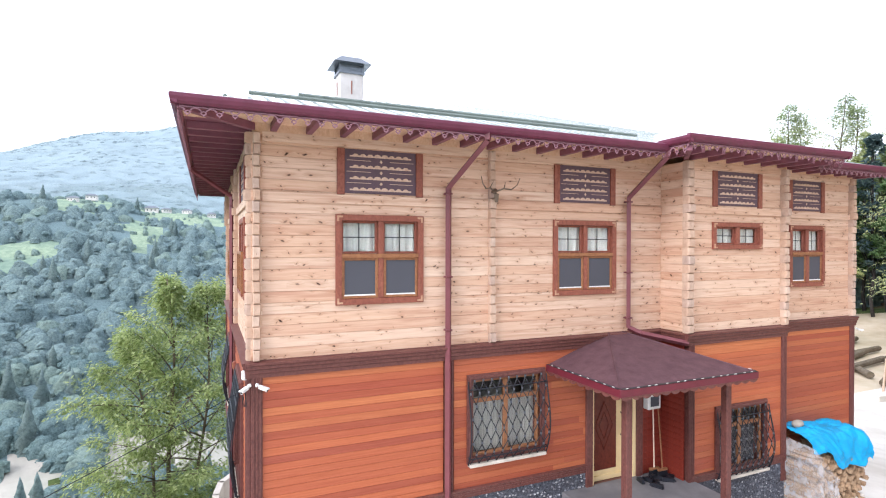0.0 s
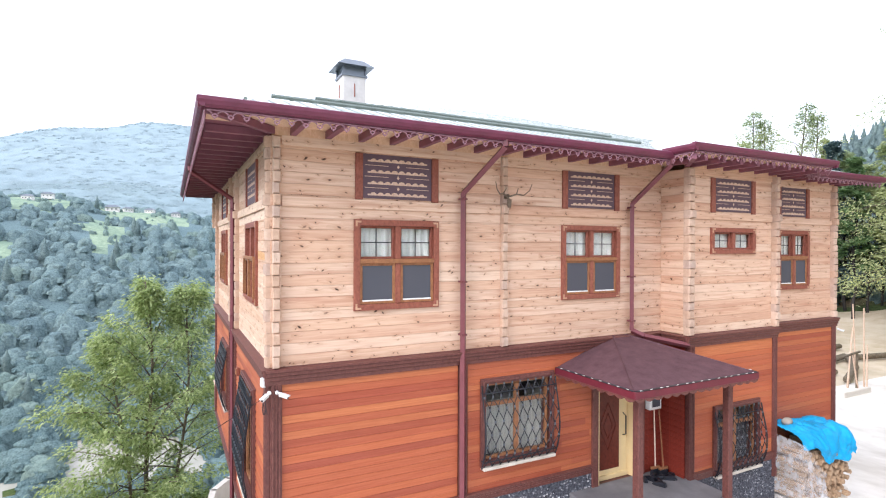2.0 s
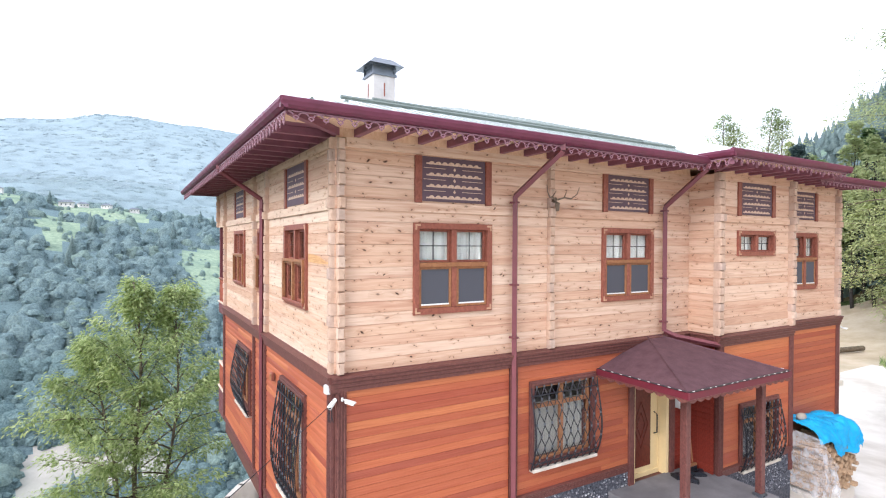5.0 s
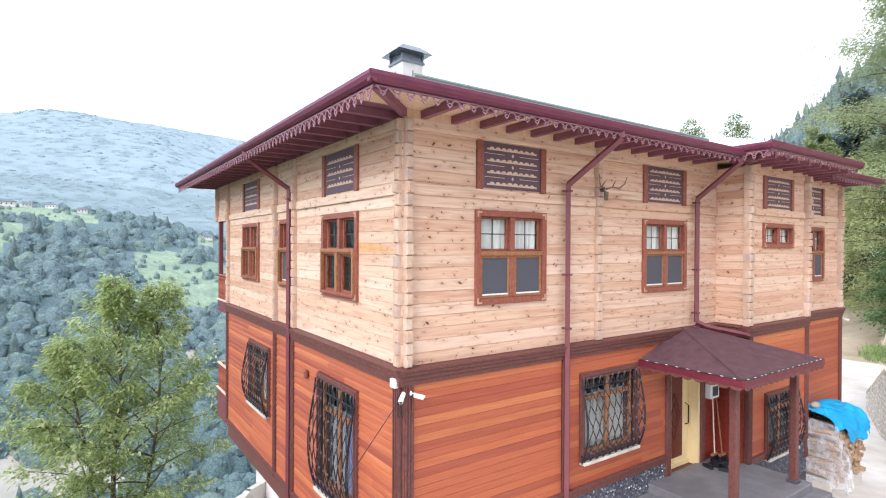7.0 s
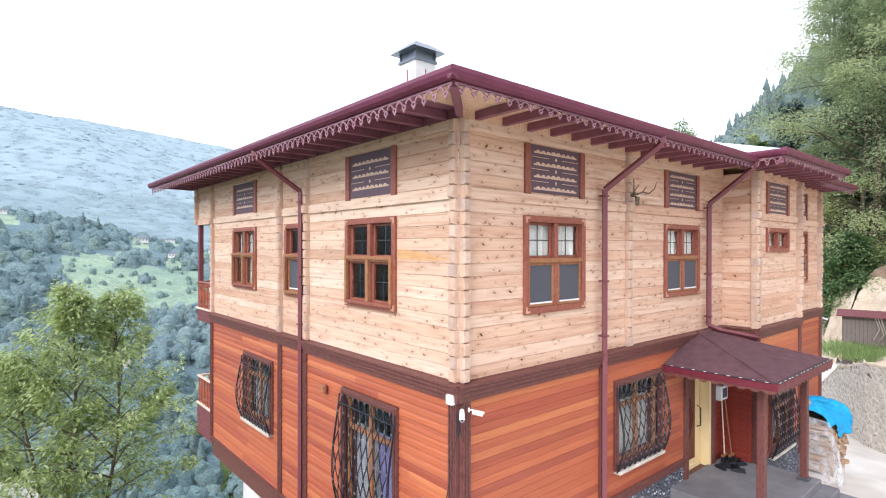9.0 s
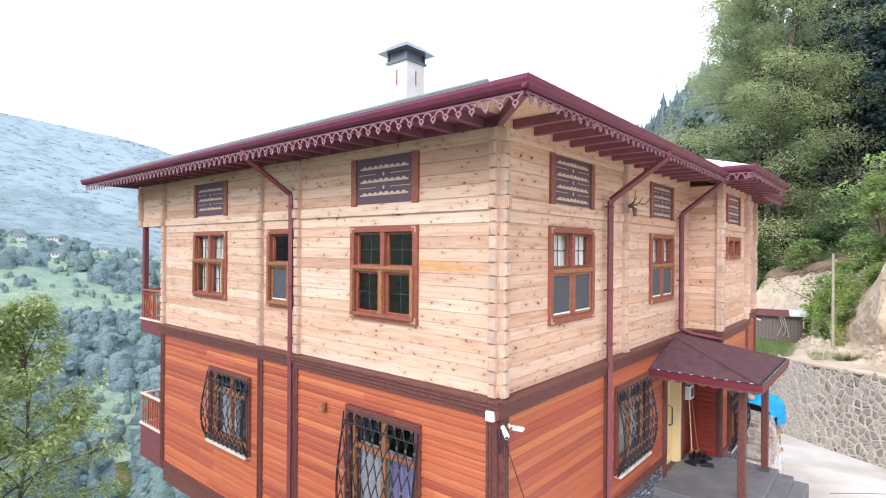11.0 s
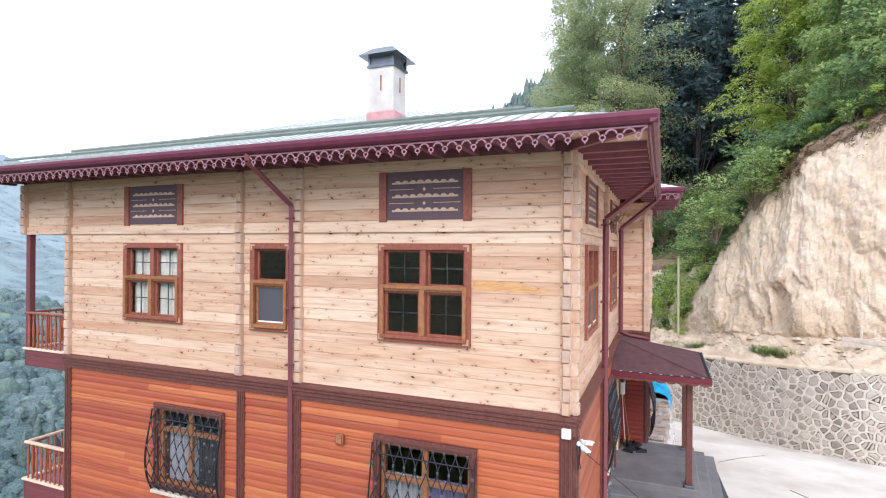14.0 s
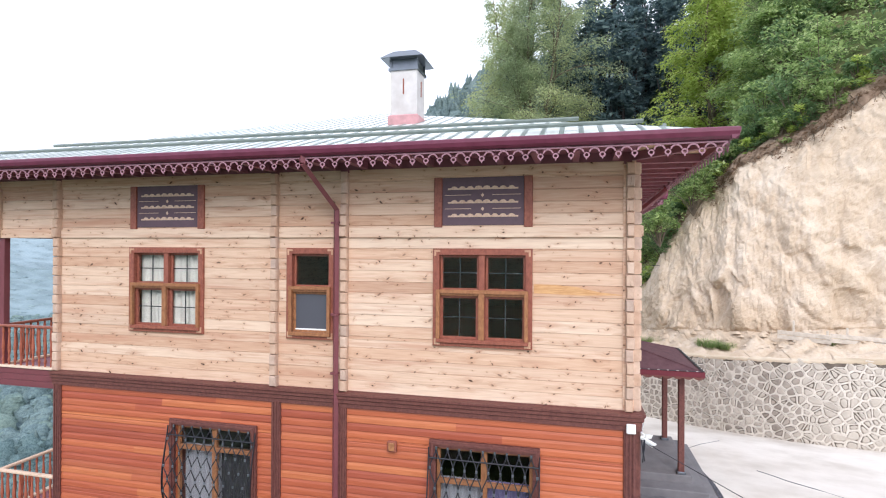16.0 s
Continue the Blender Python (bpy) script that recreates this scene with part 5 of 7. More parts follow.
single("bank", Build().grid(90, 30, far_bank), ROCK, "low sandy cut bank behind the shed", "bank", kind="structure", smooth=True)
single("bank", Build().grid(360, 30, ledge_pt), ROCK, "sandy rubble ledge on top of the stone wall", "bank", kind="structure", smooth=True)


def upper_pt(u, v):
    a = Vector(cliff_pt(u, 1.0))
    p, d = along(CREST, u)
    o = Vector((d.y, -d.x, 0)).normalized()
    q = a + (-o + Vector((0, 0, 0.62))) * (v * 30)
    return (q.x, q.y, q.z + (0.4 * fbm(q.x, q.y, 0.35) + 1.0 * fbm(q.x, q.y, 0.08)) * smooth(0, 0.1, v))


single("hillside", Build().grid(60, 40, upper_pt), GROUND, "wooded slope rising above the rock face", "hillside", kind="structure", smooth=True)



def lip_pt(u, v):
    """Root-bound soil that curls over the edge of the rock face."""
    k = v * 8
    if k < 3:
        p = Vector(cliff_pt(u, 0.94 + 0.02 * k - (0.05 if k < 1 else 0.0) * noise.noise(Vector((u * 70, 5.0, 1.0)))))
        _, d = along(CREST, u)
        p += Vector((d.y, -d.x, 0)).normalized() * (0.02 + 0.1 * k * (0.6 + 0.8 * noise.noise(Vector((u * 90, k, 8.0)))))
    else:
        p = Vector(upper_pt(u, 0.05 * (k - 3) / 5))
        p.z += 0.1 * (k < 7) + 0.12 * noise.fractal(Vector((u * 160, k * 0.6, 6.0)), 1.0, 2.0, 3) - 0.12 * (k > 7)
    return p[:]


single("bank", Build().grid(360, 8, lip_pt), EARTH, "brown root-bound soil along the crest of the rock face", "bank", kind="structure", smooth=True)

# ---- trees ----


def leaf_cloud(b, centre, size, count, leaf, rg, flat=0.7, droop=0.25):
    cx, cy, cz = centre
    V, F = b.v, b.f
    for _ in range(count):
        u, a = rg.uniform(-1, 1), rg.uniform(0, 6.2832)
        rr = size * rg.uniform(0.25, 1.0) ** 0.5
        c = math.sqrt(1 - u * u)
        px, py, pz = cx + rr * c * math.cos(a), cy + rr * c * math.sin(a), cz + rr * u * flat
        s = leaf * rg.uniform(0.6, 1.35)
        h, e = rg.uniform(0, 6.2832), rg.uniform(-0.7, 0.5)
        tx, ty, tz = math.cos(h) * math.cos(e), math.sin(h) * math.cos(e), math.sin(e)
        k = rg.uniform(-0.6, 0.6)
        wx, wy, wz = -math.sin(h) * 0.45, math.cos(h) * 0.45, 0.45 * k
        i = len(V)
        V.append((px - tx * s, py - ty * s, pz - tz * s))
        V.append((px + wx * s, py + wy * s, pz + wz * s))
        V.append((px + tx * s, py + ty * s, pz + tz * s - droop * s))
        V.append((px - wx * s, py - wy * s, pz - wz * s))
        F.append((i, i + 1, i + 2, i + 3))


def tree(name, x, y, z, height, spread, mat, label, seed, clumps=60, leaves=110, leaf=0.16, crown_from=0.35, group="", lean=0.0, cone=0.0, size=(0.16, 0.3), flat=0.6, stems=1, category="tree", low=1.0):
    """A tapered trunk, limbs that reach for the clumps, and a crown of separate leaves."""
    rg = random.Random(seed)
    t = thing(name, label, category, group, m=pose(x, y, z))
    wood, limbs = Build(), Build()
    paths = []
    for sidx in range(stems):
        tip = Vector((lean + (rg.uniform(-0.6, 0.6) * spread * 0.6 if sidx else 0), rg.uniform(-0.3, 0.3) * spread * (0.5 if sidx else 0.1), height * (0.93 if not sidx else rg.uniform(0.6, 0.85))))
        pts = [Vector((tip.x * (k / 8) ** 1.3 + 0.01 * height * math.sin(k * 1.9 + seed + sidx), tip.y * k / 8 + 0.008 * height * math.sin(k * 2.3 + sidx), tip.z * k / 8)) for k in range(9)]
        wood.tube(pts, height * (0.01 if cone else 0.02 if not sidx else 0.013), 8, height * 0.002)
        paths.append(pts)
    crown = Build()
    for i in range(clumps):
        s = rg.uniform(crown_from, 1.0) ** 0.9
        k0 = min(1, max(0.03, (s - crown_from) / (1.06 - crown_from)))
        prof = (1.06 - s) / (1.06 - crown_from) if cone else math.sin(math.pi * (0.12 + 0.88 * k0) ** (0.8 * (0.45 + 0.55 * low))) ** 0.8
        ang = rg.uniform(0, 6.283)
        rad = spread * prof * math.sqrt(rg.uniform(0.15, 1.0)) * rg.uniform(0.8, 1.12)
        pts = paths[i % stems]
        k = min(8, int(s * 8))
        c = pts[k] + Vector((rad * math.cos(ang), rad * math.sin(ang), 0))
        c.z = s * height - (0.12 * rad if cone else rg.uniform(-0.03, 0.03) * height)
        sz = spread * rg.uniform(*size)
        leaf_cloud(crown, c, sz, leaves, leaf, rg, flat)
        root = pts[max(1, min(7, int((s - 0.14) * 8)))]
        if i % 3 == 0:
            limbs.tube([root, root.lerp(c, 0.5) + Vector((0, 0, 0.02 * height)), c], height * 0.003, 4, height * 0.0008)
    part("trunk", wood, (BARK_DARK if cone else BARK), t, smooth=True)
    part("branchwork", limbs, (BARK_DARK if cone else BARK), t, smooth=True)["kind"] = "stuff"
    part("crown", crown, mat, t)
    return t




def leaf_spray(b, pts, count, leaf, rg, width, flat):
    """Leaves set along a twig, pointing outwards, in a more or less level spray."""
    V, F = b.v, b.f
    m = len(pts) - 1
    for _ in range(count):
        q = rg.uniform(0.12, 1.0) * m
        i = min(m - 1, int(q))
        p = pts[i].lerp(pts[i + 1], q - i)
        d = pts[i + 1] - pts[i]
        h = math.atan2(d.y, d.x) + rg.choice((-1, 1)) * rg.uniform(0.3, 1.5)
        o = width * rg.random()
        px, py, pz = p.x + o * math.cos(h), p.y + o * math.sin(h), p.z + rg.gauss(0, 0.45 * width) * flat - 0.25 * o
        s = leaf * rg.uniform(0.6, 1.3)
        e = rg.uniform(-0.75, 0.3)
        tx, ty, tz = math.cos(h) * math.cos(e), math.sin(h) * math.cos(e), math.sin(e)
        k = rg.uniform(-0.8, 0.8)
        wx, wy, wz = -math.sin(h) * 0.42, math.cos(h) * 0.42, 0.42 * k
        n = len(V)
        V.append((px, py, pz))
        V.append((px + (tx + wx) * s, py + (ty + wy) * s, pz + (tz + wz) * s))
        V.append((px + 2 * tx * s, py + 2 * ty * s, pz + 2 * tz * s - 0.3 * s))
        V.append((px + (tx - wx) * s, py + (ty - wy) * s, pz + (tz - wz) * s))
        F.append((n, n + 1, n + 2, n + 3))


def grown_tree(x, y, z, height, spread, mat, label, seed, boughs=60, twigs=10, leaves=36, leaf=0.12, low=0.4, lift=(10, 65), droop=0.25, width=0.35, flat=0.6, stems=((0, 0, 1.0),), belly=0.35, thick=0.012, group=""):
    """Trunk, boughs that curve out from it, twigs along the boughs, and leaves along the twigs."""
    rg = random.Random(seed)
    t = thing("tree", label, "tree", group, m=pose(x, y, z))
    wood, limbs, crown = Build(), Build(), Build()
    for si, (ox, oy, share) in enumerate(stems):
        top = height * share
        trunk = [Vector((ox * (k / 14) ** 0.8 + 0.009 * height * math.sin(k * 0.8 + seed + si), oy * (k / 14) ** 0.8 + 0.009 * height * math.cos(k * 0.7 + 2 * si), top * k / 14)) for k in range(15)]
        wood.tube(trunk, height * thick * (1.0 if not si else 0.7), 8, 0.025)
        count = boughs // len(stems)
        for i in range(count):
            f = (i + 0.5) / count
            s0 = low + (0.98 - low) * f
            j = min(13, int(s0 * 14))
            root = trunk[j].lerp(trunk[j + 1], s0 * 14 - j)
            a = i * 2.4 + 1.7 * si + rg.uniform(-0.5, 0.5)
            shape = (f / belly) ** 0.5 if f < belly else max(0.0, 1 - ((f - belly) / (1 - belly)) ** 1.7)
            reach = spread * (0.16 + 0.84 * shape) * rg.uniform(0.5, 1.22)
            el = radians(lift[0] + (lift[1] - lift[0]) * f + rg.uniform(-20, 20))
            pts = []
            for k in range(7):
                q = k / 6
                w = a + 0.3 * math.sin(q * 2.6 + i)
                pts.append(root + Vector((reach * q * math.cos(el) * math.cos(w), reach * q * math.cos(el) * math.sin(w), reach * (q * math.sin(el) - droop * (0.6 + 0.8 * (i * 0.618 % 1)) * q ** 2.4))))
            limbs.tube(pts, 0.01 + 0.008 * reach, 5, 0.006)
            for k in range(twigs):
                q = (0.22 + 0.78 * (k + rg.random()) / twigs) * 6
                j = min(5, int(q))
                p = pts[j].lerp(pts[j + 1], min(1.0, q - j))
                d = (pts[j + 1] - pts[j]).normalized()
                h = math.atan2(d.y, d.x) + (-1 if k % 2 else 1) * rg.uniform(0.35, 1.15) * (1.0 if k < twigs - 1 else 0.2)
                ln = (0.2 + 0.24 * reach) * rg.uniform(0.6, 1.2) * (1.15 - 0.09 * q)
                e = rg.uniform(-0.15, 0.35) + 0.5 * d.z
                tw = [p + Vector((ln * g * math.cos(h), ln * g * math.sin(h), ln * (g * math.sin(e) - droop * 0.8 * g * g))) for g in (0, 0.33, 0.66, 1.0)]
                if k % 4 == 0:
                    limbs.tube(tw, 0.01, 3, 0.004, cap=False)
                leaf_spray(crown, tw, leaves, leaf, rg, width, flat)
        leaf_spray(crown, trunk[12:], leaves * 5, leaf, rg, width * 1.2, 1.0)
    part("trunk", wood, BARK, t, smooth=True)
    part("branchwork", limbs, BARK, t, smooth=True)["kind"] = "stuff"
    part("crown", crown, mat, t)
    return t


WOOD_EDGE = "trees of the wood"
grown_tree(-1.8, 19.4, -17.0, 20.6, 4.1, LEAF, "leafy green tree standing on the slope below the house", 11, 84, 12, 42, 0.094, 0.46, (22, 70), 0.16, 0.4, 0.95, ((-0.5, 0.0, 1.0), (1.3, 0.7, 0.985), (-1.9, 0.9, 0.88)), 0.3, 0.009)
grown_tree(-6.3, 13.2, -16.0, 11.6, 2.8, LEAF, "small leafy tree on the steep slope", 12, 52, 10, 34, 0.086, 0.4, (24, 70), 0.16, 0.4, 0.95)

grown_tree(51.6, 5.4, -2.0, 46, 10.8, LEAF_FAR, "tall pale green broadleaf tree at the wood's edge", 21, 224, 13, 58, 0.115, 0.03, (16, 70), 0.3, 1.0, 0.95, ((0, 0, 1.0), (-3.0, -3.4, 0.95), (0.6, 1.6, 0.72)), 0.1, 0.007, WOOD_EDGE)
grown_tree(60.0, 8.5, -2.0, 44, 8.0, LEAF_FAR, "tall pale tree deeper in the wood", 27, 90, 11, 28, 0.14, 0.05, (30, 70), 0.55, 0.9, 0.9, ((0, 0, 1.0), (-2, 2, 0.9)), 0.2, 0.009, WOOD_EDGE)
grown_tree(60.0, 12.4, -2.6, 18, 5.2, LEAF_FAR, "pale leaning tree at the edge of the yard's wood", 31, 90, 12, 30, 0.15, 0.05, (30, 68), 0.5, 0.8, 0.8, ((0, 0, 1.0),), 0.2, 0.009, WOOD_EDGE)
grown_tree(46.5, 0.0, -1.0, 9, 4.2, LEAF_DARK2, "young green tree under the wood's edge", 28, 64, 10, 28, 0.14, 0.1, (25, 60), 0.4, 0.6, 0.9, ((0, 0, 1.0), (1.5, -1.5, 0.9)), 0.25, 0.009, WOOD_EDGE)
grown_tree(44.5, 5.5, -2.0, 8, 3.6, LEAF_DARK2, "young green tree under the wood's edge", 29, 60, 10, 28, 0.14, 0.1, (25, 60), 0.4, 0.6, 0.9, ((0, 0, 1.0),), 0.25, 0.009, WOOD_EDGE)
grown_tree(36.2, -9.0, 9.6, 19, 4.4, LEAF_YELLOW, "yellow-green leafy tree above the rock face", 22, 120, 12, 30, 0.13, 0.05, (28, 68), 0.35, 0.6, 0.8, ((0, 0, 1.0), (1.6, -1.6, 0.94)), 0.24, 0.01, WOOD_EDGE)
grown_tree(31.5, -13.0, 12.0, 15, 5.2, LEAF_FRESH, "fresh green leafy tree above the rock face", 23, 110, 12, 30, 0.13, 0.05, (28, 66), 0.35, 0.6, 0.8, ((0, 0, 1.0), (-1.2, -1.6, 0.94)), 0.24, 0.01, WOOD_EDGE)
grown_tree(28.5, -11.0, 12.2, 8.5, 3.9, LEAF_FRESH, "fresh green leafy tree above the rock face", 30, 80, 11, 30, 0.11, 0.06, (26, 60), 0.35, 0.5, 0.8, ((0, 0, 1.0), (1.2, -1.0, 0.94)), 0.25, 0.01, WOOD_EDGE)
grown_tree(31.0, -18.0, 13.0, 16, 4.6, LEAF_DARK2, "deep green leafy tree above the rock face", 24, 84, 11, 28, 0.13, 0.05, (28, 66), 0.35, 0.6, 0.8, ((0, 0, 1.0),), 0.24, 0.01, WOOD_EDGE)
for i, (x, y, hgt, r) in enumerate(((56.0, 29.0, 23, 3.6), (63.0, 27.5, 24, 4.2), (60.0, 33.0, 21, 3.4))):
    grown_tree(x, y, land(x, y) - 0.3, hgt, r, LEAF_FAR, "slender half-bare tree beyond the yard", 25 + 40 * i, 60, 9, 14, 0.14, 0.4, (32, 70), 0.3, 0.6, 0.9, ((0, 0, 1.0), (1.2, -0.8, 0.95)), 0.35, 0.009, WOOD_EDGE)
rg = random.Random(8)
for i in range(26):
    az = radians(rg.uniform(70, 106))
    r = rg.uniform(62, 92) if math.degrees(az) > 72 else rg.uniform(60, 84)
    x, y = -3 + r * math.sin(az), -4 + r * math.cos(az)
    hgt = rg.uniform(24, 33) if math.degrees(az) > 78 else rg.uniform(15, 21)
    tree("conifer", x, y, land(x, y) - 0.5, hgt, 4.6, LEAF_DARK, "tall dark conifer in the wood", 100 + i, 70, 28, 0.62, 0.05, "trees of the wood", cone=1, size=(0.16, 0.28), flat=0.6, category="tree")

for i, (x, y, hgt) in enumerate(((58, 3.5, 37), (60.5, -0.5, 38), (57, -4.5, 36), (63, 1.5, 40), (62, -6.5, 38), (55.5, -1.0, 33), (65, -3, 40), (59.5, 7, 36), (58, -10, 38), (60, -13, 38), (63, -10, 41), (70, 3, 52), (71, -2, 52), (69, -7, 52), (72, -12, 53), (68, -16, 50), (74, 7, 50), (66, -20, 50), (64, -16, 44), (76, -5, 56), (75, -17, 56), (66.5, -8, 45), (67.5, -11.5, 46), (80, -9, 58), (79, -13, 58))):
    tree("conifer", x, y, -2.5, hgt, 5.4, LEAF_DARK, "tall dark conifer in the wood", 140 + i, 96, 38, 0.36, 0.04, "trees of the wood", cone=1, size=(0.16, 0.28), flat=0.6, category="tree")

for i in range(17):
    az, r = radians(60.5 + 0.8 * i), 66 + 5.0 * ((i * 7) % 5) / 4
    x, y = -3 + r * math.sin(az), -4 + r * math.cos(az)
    tree("conifer", x, y, land(x, y) - 0.4, 14 + (i * 5) % 6, 2.6, (LEAF_DARK, LEAF_FAR, LEAF_DARK2, LEAF_FAR)[i % 4], "conifer with a bare lower trunk at the edge of the yard", 170 + i, 70, 40, 0.26, 0.2 + 0.05 * (i % 4), "trees of the wood", cone=1, size=(0.18, 0.3), flat=0.6, category="tree")

# shrubs along the crest of the rock face
WEEDS = []
for i in range(16):
    rg = random.Random(900 + i)
    WEEDS.append((*cliff_pt(rg.uniform(0.22, 0.41), rg.uniform(0.02, 0.98)), rg.uniform(0.3, 0.62), (LEAF, LEAF_YELLOW, LEAF_DARK2, LEAF_FAR, LEAF)[i % 5]))
SHRUBS = WEEDS + [(21.2, -5.0, 8.6, 1.7, LEAF_FRESH), (20.9, -3.4, 6.9, 1.5, LEAF_FRESH), (22.8, -3.9, 5.9, 1.3, LEAF_DARK2), (22.6, -6.6, 10.3, 1.7, LEAF_DARK2), (21.6, -8.4, 11.4, 1.5, LEAF_DARK2), (20.6, -10.6, 12.6, 1.6, LEAF_FRESH), (24.6, -4.8, 7.0, 1.5, LEAF_DARK2), (26.4, -3.4, 5.2, 1.4, LEAF_FRESH), (25.0, -6.6, 9.4, 1.8, LEAF_DARK2), (28.5, -3.0, 4.2, 1.5, LEAF_FRESH), (24.0, -9.0, 12.2, 1.8, LEAF_FRESH), (27.0, -7.5, 10.2, 2.0, LEAF_DARK2), (20.2, -13.5, 14.2, 1.9, LEAF_FRESH), (30.0, -1.2, 2.6, 1.6, LEAF_FRESH), (33.0, -3.0, 4.6, 2.2, LEAF_DARK2)]
for i, (x, y, z, r, mat) in enumerate(SHRUBS):
    rg = random.Random(300 + i)
    sh = thing("shrub", "leafy green shrub overhanging the sandy bank", "shrub", "shrubs on the bank", m=pose(x, y, z - 0.4 * r))
    crown, wood = Build(), Build()
    for k in range(26 if r > 0.7 else 10):
        c = Vector((rg.gauss(0, 0.42) * r, rg.gauss(0, 0.42) * r, rg.uniform(0.25, 1.25) * r))
        leaf_cloud(crown, c, r * rg.uniform(0.22, 0.4), 70, 0.1, rg, 0.7)
        wood.tube([(0, 0, -0.3 * r), (c.x * 0.4, c.y * 0.4, c.z * 0.5), c], 0.03, 5, 0.008)
    part("stem", wood, BARK, sh)["kind"] = "stuff"
    part("leaves", crown, mat, sh)

# undergrowth on the slope above the rock face, thickest along its edge
for i in range(84):
    rg = random.Random(500 + i)
    edge = 30 <= i < 64
    u, v = (0.36 + 0.6 * (i - 30 + rg.random()) / 34, 0.005 + 0.03 * rg.random()) if edge else (0.42 + 0.55 * rg.random(), 0.04 + 0.34 * rg.random()) if i < 30 else (0.02 + 0.36 * rg.random(), 0.01 + 0.25 * rg.random())
    x, y, z = upper_pt(u, v)
    r = rg.uniform(0.55, 1.0) if edge else rg.uniform(1.3, 2.3)
    mat = (LEAF_DARK2, LEAF_FRESH, LEAF_FRESH, LEAF_DARK2, LEAF_YELLOW)[i % 5 if edge else i % 4]
    sh = thing("shrub", "low green shrub hanging over the edge of the rock face" if edge else "dense green shrub on the slope above the rock face", "shrub", "shrubs on the slope", m=pose(x, y, z - 0.3))
    crown, wood = Build(), Build()
    for k in range(14 if edge else 22):
        c = Vector((rg.gauss(0, 0.42) * r, rg.gauss(0, 0.42) * r, rg.uniform(0.1 if edge else 0.2, 1.7) * r))
        leaf_cloud(crown, c, r * rg.uniform(0.24, 0.42), 56, 0.09 if edge else 0.13, rg, 0.75)
        wood.tube([(0, 0, -0.2), (c.x * 0.4, c.y * 0.4, c.z * 0.5), c], 0.035, 5, 0.01)
    part("stem", wood, BARK, sh)["kind"] = "stuff"
    part("leaves", crown, mat, sh)

# hillside woods: many crowns, uneven


def dome(V, F, cx, cy, cz, pr, ph, rg, n, rings, rough):
    """One closed, uneven dome of foliage."""
    o = len(V)
    sd = rg.uniform(0, 6.28)
    for e in rings:
        ce, se = math.cos(e), math.sin(e)
        for k in range(n):
            a = 2 * math.pi * k / n + sd + e
            d = rg.uniform(1 - rough, 1 + rough)
            V.append((cx + pr * ce * d * math.cos(a), cy + pr * ce * d * math.sin(a), cz + ph * se * d))
    V.append((cx, cy, cz + ph))
    m = len(rings)
    F.extend((o + j * n + k, o + j * n + (k + 1) % n, o + (j + 1) * n + (k + 1) % n, o + (j + 1) * n + k) for j in range(m - 1) for k in range(n))
    F.extend((o + (m - 1) * n + k, o + (m - 1) * n + (k + 1) % n, o + m * n) for k in range(n))


def crown_blob(b, x, y, z, r, h, rg, puffs=12, cone=False, far=False):
    """A rounded crown: a dome, with smaller domes budding all over it."""
    V, F = b.v, b.f
    if far:
        # Far crowns stay low, so their shading is faint as through haze.
        dome(V, F, x, y, z, r * 1.15, r * rg.uniform(0.6, 1.0), rg, 5, (0.0, 0.75), 0.12)
        return
    sd = rg.uniform(0, 90)
    if cone:
        o, n, tiers = len(V), 7, 9
        for k in range(tiers):
            t = k / tiers
            w = r * (1.0 - t) ** 0.9 * (1.0 if k % 2 == 0 else 0.62)
            for j in range(n):
                a = 2 * math.pi * j / n + sd + 0.3 * k
                d = w * rg.uniform(0.75, 1.2)
                V.append((x + d * math.cos(a), y + d * math.sin(a), z + h * (t + (0.06 if k % 2 else 0.0)) - 0.12 * d))
        V.append((x, y, z + h * 1.02))
        F.extend((o + k * n + j, o + k * n + (j + 1) % n, o + (k + 1) * n + (j + 1) % n, o + (k + 1) * n + j) for k in range(tiers - 1) for j in range(n))
        F.extend((o + (tiers - 1) * n + j, o + (tiers - 1) * n + (j + 1) % n, o + tiers * n) for j in range(n))
        return
    dome(V, F, x, y, z, r * 0.9, h * 0.92, rg, 8, (-0.3, 0.25, 0.75, 1.15), 0.1)
    for k in range(puffs):
        t = (k + rg.random()) / puffs
        w = math.sqrt(1 - (0.96 * t) ** 2) * 0.76
        a = k * 2.4 + sd
        q = r * rg.uniform(0.2, 0.4)
        for _ in range(3 if puffs > 9 else 0):
            b2, e2, g = rg.uniform(0, 6.2832), rg.uniform(0.0, 1.3), rg.uniform(0.25, 0.55)
            px, py, pz = x + r * w * math.cos(a) + 1.05 * q * math.cos(e2) * math.cos(b2), y + r * w * math.sin(a) + 1.05 * q * math.cos(e2) * math.sin(b2), z + h * 0.78 * (0.04 + 0.96 * t) + 1.05 * q * math.sin(e2)
            o = len(V)
            V.extend(((px - g * math.sin(b2), py + g * math.cos(b2), pz), (px + 0.4 * g * math.cos(b2), py + 0.4 * g * math.sin(b2), pz - 0.7 * g), (px + g * math.sin(b2), py - g * math.cos(b2), pz), (px - 0.3 * g * math.cos(b2), py, pz + 0.7 * g)))
            F.append((o, o + 1, o + 2, o + 3))
        dome(V, F, x + r * w * math.cos(a), y + r * w * math.sin(a), z + h * 0.78 * (0.04 + 0.96 * t), q, q * rg.uniform(0.8, 1.2), rg, 6, (-0.15, 0.7), 0.16)


